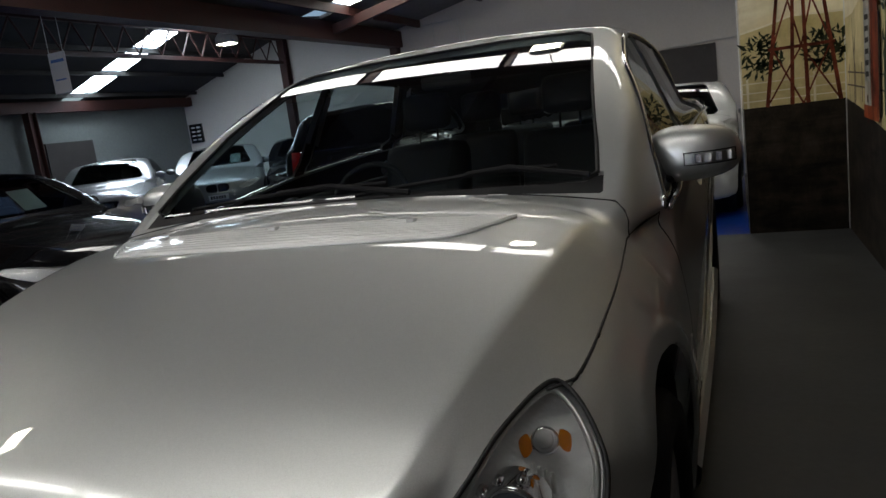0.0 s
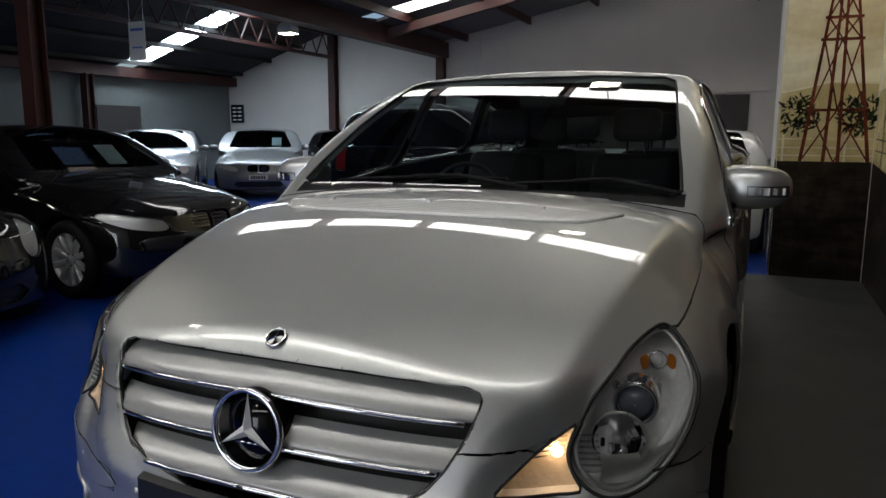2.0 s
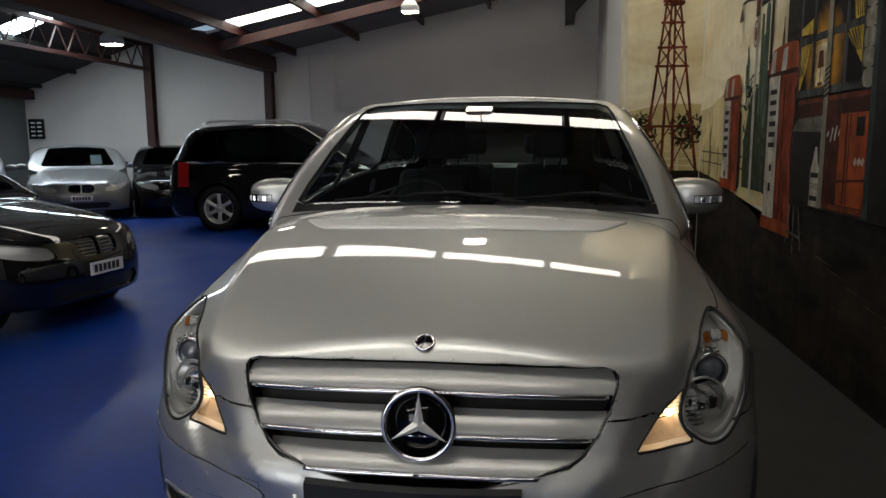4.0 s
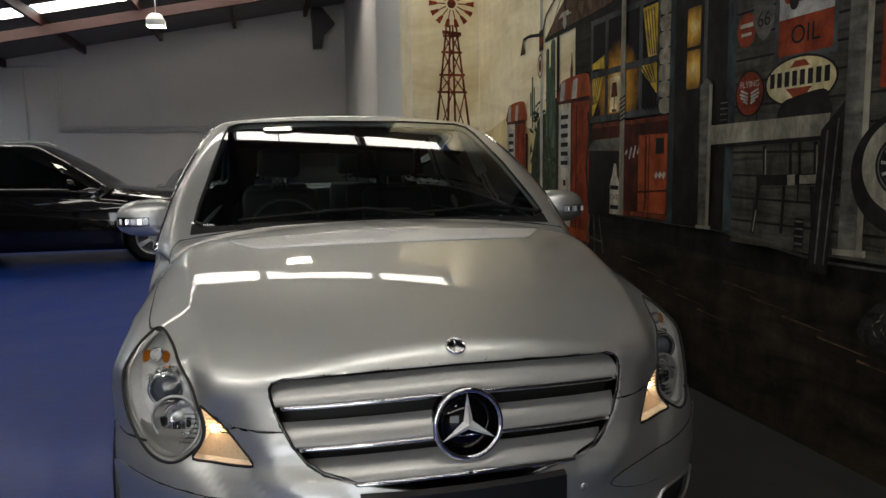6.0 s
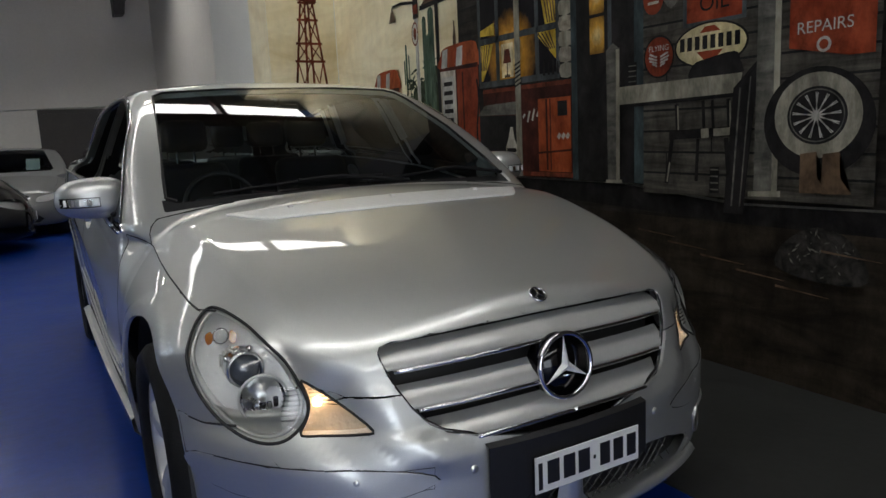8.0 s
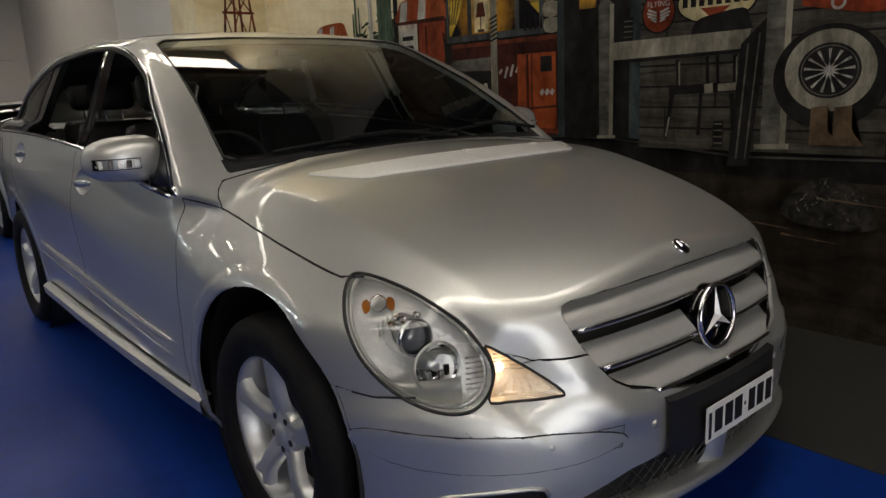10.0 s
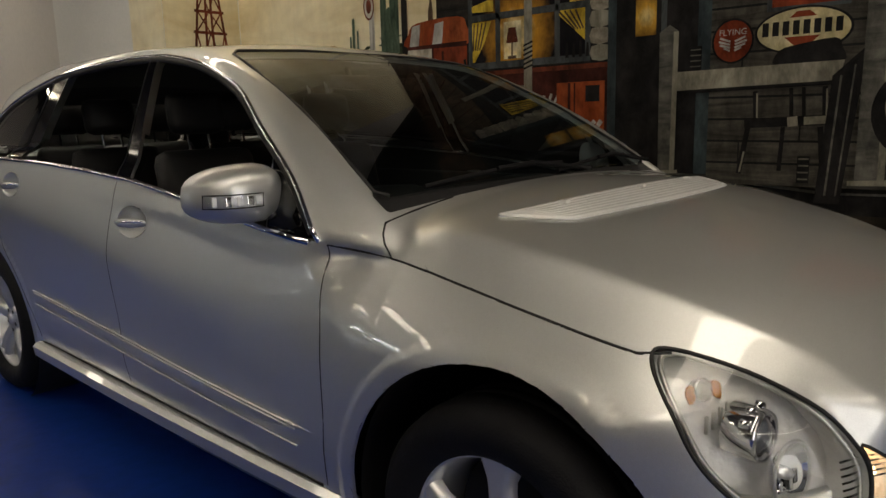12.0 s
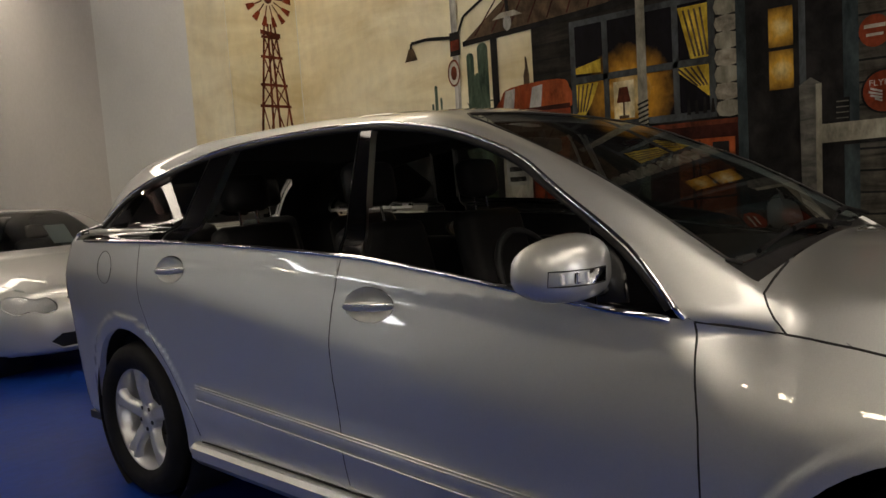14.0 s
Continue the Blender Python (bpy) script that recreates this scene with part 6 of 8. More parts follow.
M.rect("painted_ground", P0, P1, 0.003, 1.095, P_GROUND)


def leg(u0, u1):
    return bar((u0, 1.09), (u1, 2.92), 0.032, 0.020)


def leg_at(v):
    t = (v - 1.09) / 1.83
    return 1.39 + (1.60 - 1.39) * t, 1.94 + (1.71 - 1.94) * t


M.many("painted_windmill_tower", [leg(1.39, 1.60), leg(1.94, 1.71), leg(1.58, 1.64), leg(1.70, 1.67)], P_RUST)
LEVELS = (1.09, 1.56, 2.18, 2.37, 2.62, 2.80)
M.many("painted_windmill_bar", [bar((leg_at(v)[0] - 0.03, v), (leg_at(v)[1] + 0.03, v), 0.026) for v in LEVELS[1:]], P_RUST)
M.many("painted_windmill_brace", [bar((leg_at(a)[k], a), ((leg_at(b)[0] + leg_at(b)[1]) / 2, b), 0.014) for a, b in zip(LEVELS, LEVELS[1:]) for k in (0, 1)]
       + [bar(((leg_at(a)[0] + leg_at(a)[1]) / 2, a), (leg_at(b)[k], b), 0.014) for a, b in zip(LEVELS, LEVELS[1:]) for k in (0, 1)], P_RUST)
HUB_U, HUB_V = 1.66, 3.15
M.many("painted_windmill_vanes", [bar((HUB_U + 0.07 * math.cos(a), HUB_V + 0.07 * math.sin(a)), (HUB_U + 0.25 * math.cos(a), HUB_V + 0.25 * math.sin(a)), 0.012) for a in (math.tau * i / 14 for i in range(14))], P_RUST)
M.many("painted_vane_tip", [bar((HUB_U + 0.17 * math.cos(a), HUB_V + 0.17 * math.sin(a)), (HUB_U + 0.26 * math.cos(a), HUB_V + 0.26 * math.sin(a)), 0.03, 0.06) for a in (math.tau * i / 14 for i in range(14))], P_RED)
M.fill("painted_windmill_hub", arc(HUB_U, HUB_V, 0.05, 0.05, n=18), P_RUST)
M.fill("painted_windmill_tail", [(1.55, 2.86), (1.77, 2.84), (1.77, 2.80), (1.55, 2.82)], P_RUST)

# the sky wraps round the pier's corner
S = Canvas(lambda u, v, d: Vector((PANEL_X - d, u, v)), mural)
S.rect("painted_sky", PANEL_Y + 0.001, 6.0, 0.9, roof_z(PANEL_X) - 0.05, P_SKY)
S.fill("painted_hill", [(PANEL_Y + 0.001, 0.9), (PANEL_Y + 0.001, 1.72), (6.0, 1.66), (6.0, 0.9)], P_HILL)
S.rect("painted_ground", PANEL_Y + 0.001, 6.0, 0.003, 1.095, P_GROUND)


# ---- the other parked cars ----
def sedan_form(L_nose=0.80, wb=2.76, tail=1.0, h=1.42, hood0=0.70, hood1=0.96, belt0=0.93, wide=0.89, screen=0.58, slope=0.52, boot=True, R=0.32):
    rear = wb + tail
    roof = pchip((screen + 0.4, h - 0.10), (screen + 1.0, h - 0.01), (screen + 1.5, h), (wb - 0.2, h - 0.06), (wb + 0.35, h - 0.22), (rear - 0.1, h - 0.45)) if boot else \
        pchip((screen + 0.4, h - 0.10), (screen + 1.0, h - 0.01), (screen + 1.6, h), (wb, h - 0.02), (wb + 0.6, h - 0.06), (rear, h - 0.14))
    back = pchip((0.2, rear - 0.08), (0.45, rear), (0.8, rear - 0.03), (0.98, rear - 0.10), (1.06, wb + 0.62), (h - 0.1, wb + 0.25), (h + 0.1, wb - 0.2)) if boot else \
        pchip((0.2, rear - 0.08), (0.5, rear), (1.0, rear - 0.04), (1.3, rear - 0.16), (h, rear - 0.40), (h + 0.2, rear - 0.7))
    w = wide
    return Form(
        crease=pchip((-0.8, 0.40), (0.0, 0.56), (0.6, 0.66), (0.9, 0.7)), crease_soft=lambda y: 0.05, crease_lip=0.004,
        hood_mid=pchip((-1.0, hood0 - 0.12), (-L_nose + 0.04, hood0), (-0.4, hood0 + 0.12), (0.1, hood1 - 0.05), (0.55, hood1), (0.95, hood1 + 0.02)),
        hood_crown=0.03, fall=pchip((-0.8, 0.25), (0.6, 0.30)), cowl_y=screen + 0.03,
        belt=pchip((0.3, belt0 - 0.03), (1.0, belt0), (wb, belt0 + 0.05), (rear, belt0 + 0.05)),
        line=pchip((-0.9, 0.60), (0.5, 0.66), (wb, 0.74), (rear, 0.76)),
        width=pchip((-0.9, w - 0.12), (-0.5, w - 0.05), (0.0, w - 0.015), (0.6, w), (wb, w), (wb + 0.6, w - 0.05), (rear, w - 0.14)),
        undercut=0.07, mould=pchip((0.2, 0), (0.6, 0.5), (wb - 0.6, 0.5), (wb - 0.4, 0)), axles=(0.0, wb), axle_z=R, arch=R + 0.055, flare=0.014,
        plan=pchip((0, -L_nose), (0.3, -L_nose + 0.03), (0.5, -L_nose + 0.09), (0.65, -L_nose + 0.18), (0.78, -L_nose + 0.34), (0.88, -L_nose + 0.56), (1.1, 0.3)),
        face=pchip((0.1, 0.10), (0.22, 0.02), (0.4, 0.0), (0.5, 0.01), (0.6, 0.04), (0.7, 0.08), (0.85, 0.2), (1.0, 0.4)),
        back=back, back_bow=0.12, round_side=lambda y: 0.08, low=pchip((-0.9, 0.19), (rear, 0.22)),
        screen_y=screen, screen_z=hood1 + 0.01, screen_slope=slope, screen_sag=0.4, screen_bow=0.06,
        roof=roof, roof_crown=0.04, glass=pchip((0.4, w - 0.05), (1.2, w - 0.03), (wb, w - 0.06), (rear, w - 0.18)), tumble=0.42)


def parked_car(name, label, form, m, paint, wb, L_nose, belt0, hood1, screen, h, boot, R=0.32, spokes=10, split=0.012, lamp="slant", tail_red=False, paper=True, kidney=False, rail=False):
    """A parked car seen in the hall: body, windows, lamps, grille, wheels, mirrors, plate."""
    top = tagged(empty(name, m), label, "car", "parked cars")
    wb_end = form.axles[1]
    hf = shell(form, np.linspace(-0.15, wb_end + 0.1, 96), 72, 34, 26, pchip((-0.15, 0.55), (0.6, 0.66), (1.2, 0.80), (wb_end, 0.72)))
    for yc in form.axles:
        ring = arc(yc, R, R + 0.05, R + 0.05, 0, 360, 30)
        take(hf, ring, AX_SIDE, lambda c, n: c.x > 0.4 and c.z < 0.9 and abs(n.x) > 0.05, keep=False)
        take(hf, ring, AX_SIDE, lambda c, n: c.x > 0.4 and c.z < 0.32, keep=False)
    b0 = belt0 + 0.015
    end = wb_end + (0.30 if boot else 0.62)
    hw = h - 0.075
    dlo = smooth_loop([(screen + 0.22, b0), (screen + 0.22 + (hw - b0) / 0.55, hw - 0.03), (screen + 1.2, hw), (wb_end - 0.3, hw - 0.03), (end - 0.25, hw - 0.12), (end, b0 + 0.06), (end - 0.05, b0 + 0.02), (1.6, b0 + 0.01)], 3)
    glass_side = take(hf, dlo, AX_SIDE, lambda c, n: c.x > 0.35 and n.x > 0.2)
    zs = hood1 + 0.05
    scr = take(hf, [(-0.02, zs), (0.62, zs), (0.655, zs + 0.03), (0.53, h - 0.085), (0.48, h - 0.06), (-0.02, h - 0.04)], AX_FRONT, lambda c, n: 0.3 < c.y < screen + 1.1 and n.y < -0.15 and c.z > hood1)
    rear = take(hf, [(-0.02, 1.04), (0.56, 1.04), (0.47, h - 0.10), (-0.02, h - 0.08)], AX_FRONT, lambda c, n: c.y > wb_end - 0.3 and n.y > 0.1)
    if lamp == "round":
        line = arc(0.60, 0.63, 0.105, 0.125, n=24)
    elif lamp == "peanut":
        line = smooth_loop([(0.42, 0.60), (0.48, 0.665), (0.56, 0.655), (0.64, 0.69), (0.73, 0.685), (0.76, 0.61), (0.69, 0.545), (0.60, 0.56), (0.52, 0.535), (0.44, 0.55)], 3)
    else:
        line = smooth_loop([(0.40, 0.585), (0.45, 0.645), (0.60, 0.68), (0.76, 0.71), (0.80, 0.67), (0.70, 0.60), (0.55, 0.565), (0.44, 0.56)], 3)
    front = lambda c, n: c.y < 0.1 and n.y < -0.02
    lens = take(hf, line, AX_FRONT, front)
    if kidney:
        gl = smooth_loop([(0.02, 0.555), (0.02, 0.68), (0.10, 0.69), (0.20, 0.675), (0.215, 0.60), (0.17, 0.545), (0.08, 0.54)], 3)
    else:
        gl = [(-0.02, 0.53), (-0.02, 0.68), (0.30, 0.675), (0.34, 0.65), (0.28, 0.55)]
    gr = take(hf, gl, AX_FRONT, front)
    low = take(hf, [(-0.02, 0.24), (-0.02, 0.36), (0.42, 0.36), (0.50, 0.30), (0.42, 0.24)], AX_FRONT, front)
    door = take(hf, [(screen + 0.10, belt0 - 0.01), (0.55, 0.32), (1.55, 0.32), (1.62, 0.5), (1.62, b0 + 0.3), (screen + 0.6, b0 + 0.3)], AX_SIDE, lambda c, n: c.x > 0.55 and n.x > 0.1)
    hood_p = take(hf, [(-1.1, hood1 - 0.36), (-0.35, hood1 - 0.21), (screen - 0.1, hood1 - 0.065), (screen + 0.02, hood1 + 0.03), (screen, 1.3), (-1.1, 1.3)], AX_SIDE, lambda c, n: c.y < screen + 0.05 and n.z > 0.1)
    part("body", whole(edge_in(hf, 0.001, 0.02)), paint, top, "", True)
    part("hood", whole(edge_in(hood_p, 0.002, 0.01)), paint, top, "", True)
    for bm in (door.copy(), mirrored(door)):
        part("front_door", edge_in(bm, 0.002, 0.01), paint, top, "", True)
    for bm in (glass_side.copy(), mirrored(glass_side)):
        part("side_window", edge_in(bm, 0.0, 0.006, -0.003), PRIVACY, top, "", True)
    part("windscreen", whole(edge_in(scr, 0.0, 0.004)), GLASS, top, "", True)
    part("rear_window", whole(edge_in(rear, 0.0, 0.004)), PRIVACY, top, "", True)
    for bm in (lens.copy(), mirrored(lens)):
        hl = part("headlamp", edge_in(bm.copy(), 0.001, 0.006), LENS, top, "clear headlamp", True)
        for vt in bm.verts:
            vt.co.y += 0.03
        part("reflector", bm, REFLECTOR, hl, "", True)
    for vt in gr.verts:
        vt.co.y += 0.02
    g = part("grille", whole(gr), GLOSS_BLACK, top, "", True)
    for k in range(4):
        z = 0.565 + 0.028 * k
        for s in (1, -1):
            x0, x1 = (0.04, 0.19) if kidney else (0.0, 0.28)
            part("grille_slat", tube(bmesh.new(), [(s * x, float(form.nose(np.array([x]), np.array([z]))[0]) + 0.008, z) for x in (x0, (x0 + x1) / 2, x1)], 0.005, 5), CHROME, g)
    for vt in low.verts:
        vt.co.y += 0.03
    part("lower_intake", whole(low), BLACK_PLASTIC, top, "", True)
    for yc in form.axles:
        for s in (1, -1):
            part("wheel_arch_liner", lathe(bmesh.new(), [(R + 0.06, 0.80 * s), (R + 0.06, 0.5 * s), (0.05, 0.5 * s)], n=26, m=Matrix.Translation((0, yc, R))), BLACK_PLASTIC, top, "", True)
            make_wheel(top, pose(s * (float(form.width(np.array([yc]))[0]) - 0.125), yc, R, rz=0 if s > 0 else 180), R=R, rim_r=R * 0.68, width=0.225, spokes=spokes, split=split)
    for s in (1, -1):
        x0 = float(form.glass(np.array([0.9]))[0])
        mb = bmesh.new()
        bmesh.ops.create_uvsphere(mb, u_segments=16, v_segments=10, radius=1, matrix=Matrix.LocRotScale((s * (x0 + 0.11), screen + 0.42, belt0 + 0.07), None, (0.10, 0.06, 0.062)))
        part("door_mirror", mb, paint, top, "", True)
        part("window_trim", tube(bmesh.new(), [(s * (float(form.side(np.array([y]), np.array([b0]))[0]) + 0.004), y, b0 - 0.004) for y in np.linspace(screen + 0.25, end - 0.1, 12)], 0.007, 5), CHROME, top, "", True)
        tl = sheet_quick([[(s * (float(form.side(np.array([y]), np.array([z]))[0]) * 1.004), y, z) for y in np.linspace(wb_end + 0.50, wb_end + 0.70, 5)] for z in np.linspace(0.72, 0.90 if boot else 1.12, 5)])
        part("tail_lamp", tl, RED_LENS, top, "", True)
        if rail:
            part("roof_rail", tube(bmesh.new(), [(s * 0.58, screen + 0.95, h - 0.02), (s * 0.60, screen + 1.1, h + 0.035), (s * 0.60, wb_end + 0.2, h + 0.02), (s * 0.58, wb_end + 0.35, h - 0.03)], 0.015, 6), SATIN, top, "", True)
    part("floor_pan", boxbm(-0.7, 0.7, -0.5, wb_end + 0.6, 0.21, 0.25), BLACK_PLASTIC, top)
    part("dashboard", boxbm(-0.66, 0.66, screen + 0.1, screen + 0.55, hood1 - 0.2, hood1 - 0.01, 0.05), LEATHER, top, "", True)
    for x in (-0.36, 0.36):
        part("seat", boxbm(x - 0.23, x + 0.23, screen + 0.95, screen + 1.12, 0.35, 1.06, 0.06), LEATHER, top, "", True)
        part("headrest", boxbm(x - 0.12, x + 0.12, screen + 1.02, screen + 1.10, 1.07, 1.22, 0.035), LEATHER, top, "", True)
    yp = float(form.nose(np.array([0.0]), np.array([0.44]))[0])
    pl = part("number_plate", boxbm(-0.186, 0.186, yp - 0.02, yp - 0.012, 0.395, 0.495), PLATE_WHITE, top, "white number plate")
    for i in range(6):
        part("plate_bar", boxbm(-0.15 + 0.05 * i, -0.115 + 0.05 * i, yp - 0.0225, yp - 0.0205, 0.415, 0.475), INK, pl)
    if paper:
        zc = hood1 + 0.16
        card = tagged(put(boxbm(-0.105, 0.105, -0.001, 0.001, -0.15, 0.15), "price_card", PAPER, None, False), "white price card behind a windscreen", "card", "price cards")
        yw = screen + (zc - hood1) / 0.5 + 0.10
        card.matrix_basis = m @ Matrix.Translation((0.34, yw, zc)) @ pose(0, 0, 0, -52)
    return top


def sheet_quick(rows):
    b = bmesh.new()
    vr = [[b.verts.new(p) for p in r] for r in rows]
    for A, B in zip(vr, vr[1:]):
        for i in range(len(A) - 1):
            b.faces.new((A[i], A[i + 1], B[i + 1], B[i]))
    return b


FRONT_PX = dict(L_nose=0.80, wb=2.76, h=1.42, hood1=0.96, belt0=0.93, screen=0.58, boot=True)
SUV_PX = dict(L_nose=0.90, wb=2.86, h=1.76, hood1=1.12, belt0=1.10, screen=0.62, boot=False, R=0.37)
sf = sedan_form()
parked_car("silver_sedan", "silver saloon with twin oval headlamps parked by the white pier", sf, pose(0.30, 6.86, 0), SILVER, lamp="peanut", spokes=7, **FRONT_PX)
parked_car("black_suv", "black off-road estate car with silver alloy wheels parked sideways", sedan_form(L_nose=0.90, wb=2.86, tail=1.02, h=1.76, hood0=0.90, hood1=1.12, belt0=1.10, wide=0.94, screen=0.62, slope=0.62, boot=False, R=0.37), pose(-2.03, 9.45, 0, rz=90), BLACK_PAINT, lamp="slant", spokes=6, split=0.018, paper=False, rail=True, **SUV_PX)
parked_car("black_saloon", "glossy black saloon with twin grille openings", sedan_form(), pose(-3.95, 2.80, 0, rz=84), BLACK_PAINT, lamp="slant", spokes=10, kidney=True, **FRONT_PX)
parked_car("black_classic_saloon", "old black saloon with round chrome-ringed headlamp", sedan_form(), pose(-4.15, 0.72, 0, rz=84), BLACK_PAINT, lamp="round", spokes=8, paper=False, **FRONT_PX)
parked_car("grey_silver_saloon", "large silver-grey saloon with a price card", sedan_form(wide=0.93), pose(-8.5, 10.3, 0, rz=35), SILVER_B, lamp="slant", spokes=7, kidney=True, **FRONT_PX)
parked_car("grey_silver_coupe", "low silver-grey coupe with oval headlamps", sedan_form(), pose(-9.9, 8.7, 0, rz=38), SILVER_B, lamp="peanut", spokes=7, **FRONT_PX)
parked_car("small_black_car", "small black car with a white number plate", sedan_form(), pose(-7.0, 11.3, 0, rz=30), BLACK_PAINT, lamp="slant", spokes=7, **FRONT_PX)
parked_car("silver_open_car", "silver car with bright screen frame behind the black estate", sedan_form(), pose(-1.45, 11.15, 0, rz=-4), SILVER_B, lamp="slant", spokes=7, **FRONT_PX)


# ---- fittings of the silver car ----
def nose_y(x, z):
    return float(car_form.plan(np.array([abs(x)]))[0] + car_form.face(np.array([z]))[0])


def grille_edge(z):
    """Half the width of the grille opening at a height."""
    zs = [p[1] for p in GRILLE_LINE[3:]][::-1]
    xs = [p[0] for p in GRILLE_LINE[3:]][::-1]
    return float(np.interp(z, zs, xs))


def sheet(bm, rows):
    """Quads between rows of points."""
    vr = [[bm.verts.new(p) for p in r] for r in rows]
    for A, B in zip(vr, vr[1:]):
        for i in range(len(A) - 1):
            bm.faces.new((A[i], A[i + 1], B[i + 1], B[i]))
    return bm


grille = empty("grille")
grille.parent = car
back = grille_skin
for vt in back.verts:
    vt.co.y += 0.085
part("grille_mesh", whole(back), SEAL, grille, "black honeycomb mesh", True)
for zt, zb in ((0.815, 0.765), (0.716, 0.664), (0.622, 0.575)):
    for s in (1, -1):
        rows = []
        for k in range(9):
            t = k / 8
            z = zt + (zb - zt) * t
            edge = min(grille_edge(z), grille_edge(min(0.8, z + 0.01))) - 0.004
            rows.append([(s * edge * i / 24, nose_y(edge * i / 24, z) + 0.040 * (1 - t) ** 1.8 + 0.004, z - 0.016 * (edge * i / 24 / 0.5) ** 2 + (0.012 if zt > 0.8 else 0.008) * (0.5 - edge * i / 24)) for i in range(25)])
        lowest = rows[-1]
        rows.append([(x, y + 0.03, z - 0.002) for x, y, z in lowest])
        b = sheet(bmesh.new(), rows)
        bmesh.ops.recalc_face_normals(b, faces=b.faces[:])
        part("grille_bar", b, LOUVRE, grille, "satin silver grille louvre", True)
        part("chrome_strip", tube(bmesh.new(), [(x, y - 0.003, z - 0.005) for x, y, z in lowest[:-1]], 0.0062), CHROME, grille, "bright chrome strip", True)
part("grille_rim", tube(bmesh.new(), [(s * x, nose_y(x, z) + 0.012, z) for s in (1,) for x, z in GRILLE_LINE[1:-1]], 0.006), GLOSS_BLACK, grille, "", True)
part("grille_rim", tube(bmesh.new(), [(-x, nose_y(x, z) + 0.012, z) for x, z in GRILLE_LINE[1:-1]], 0.006), GLOSS_BLACK, grille, "", True)

# round emblem in the grille: dark disc, bright ring and three tapering arms
EMB = Matrix.Translation((0, -0.862, 0.694)) @ pose(0, 0, 0, -6)
emblem = empty("grille_emblem", EMB)
emblem.parent = car
part("emblem_disc", lathe(bmesh.new(), [(0.001, -0.002), (0.084, 0.0), (0.09, 0.03), (0.088, 0.06)], "Y", 48), PILLAR_BLACK, emblem, "black disc", True)
part("emblem_ring", lathe(bmesh.new(), [(0.082 + 0.0075 * (1 + math.cos(a)), -0.006 - 0.0075 * math.sin(a)) for a in np.linspace(0, math.tau, 13)], "Y", 56), CHROME, emblem, "bright ring", True)
for k in range(3):
    a = math.pi / 2 + k * math.tau / 3
    d, n = Vector((math.cos(a), 0, math.sin(a))), Vector((-math.sin(a), 0, math.cos(a)))
    b = bmesh.new()
    tip, c = b.verts.new(d * 0.083 + Vector((0, -0.006, 0))), b.verts.new((0, -0.018, 0))
    l, r = b.verts.new(d * 0.010 + n * 0.0125 + Vector((0, -0.005, 0))), b.verts.new(d * 0.010 - n * 0.0125 + Vector((0, -0.005, 0)))
    l2, r2 = b.verts.new(-d * 0.008 + n * 0.010 + Vector((0, -0.005, 0))), b.verts.new(-d * 0.008 - n * 0.010 + Vector((0, -0.005, 0)))
    for f in ((tip, c, l), (tip, r, c), (l, c, l2), (r, r2, c)):
        b.faces.new(f)
    bmesh.ops.recalc_face_normals(b, faces=b.faces[:])
    part("emblem_arm", b, VENT_SILVER, emblem, "bright tapering arm")

# small hood badge
hb = -0.748
slope = math.degrees(math.atan2(top_at(0, hb + 0.03) - top_at(0, hb - 0.03), 0.06))
badge = empty("hood_badge", Matrix.Translation((0, hb, top_at(0, hb))) @ pose(0, 0, 0, slope))
badge.parent = car
part("badge_ring", lathe(bmesh.new(), [(0.021 + 0.0035 * (1 + math.cos(a)), 0.003 + 0.0035 * math.sin(a)) for a in np.linspace(0, math.tau, 9)], "Z", 32), CHROME, badge, "bright ring", True)
part("badge_disc", lathe(bmesh.new(), [(0.0005, 0.005), (0.022, 0.003)], "Z", 32), GLOSS_BLACK, badge, "dark disc", True)
part("badge_star", tube(tube(tube(bmesh.new(), [(0, 0, 0.006), (0, 0.02, 0.004)], 0.0016, 5), [(0, 0, 0.006), (0.017, -0.01, 0.004)], 0.0016, 5), [(0, 0, 0.006), (-0.017, -0.01, 0.004)], 0.0016, 5), CHROME, badge)

def lamp_pt(s, u, z, deep):
    """A place behind the lamp's lens, seen along the diagonal of the corner."""
    o, w = AX_LAMP[0] * u, Vector((-0.64, 0.77, 0)).normalized()
    hi = -meet(lambda m: solid((o - w * m).x, (o - w * m).y, z), -0.2, 1.2)
    p = o + w * (hi + deep)
    return (s * p.x, p.y, z)


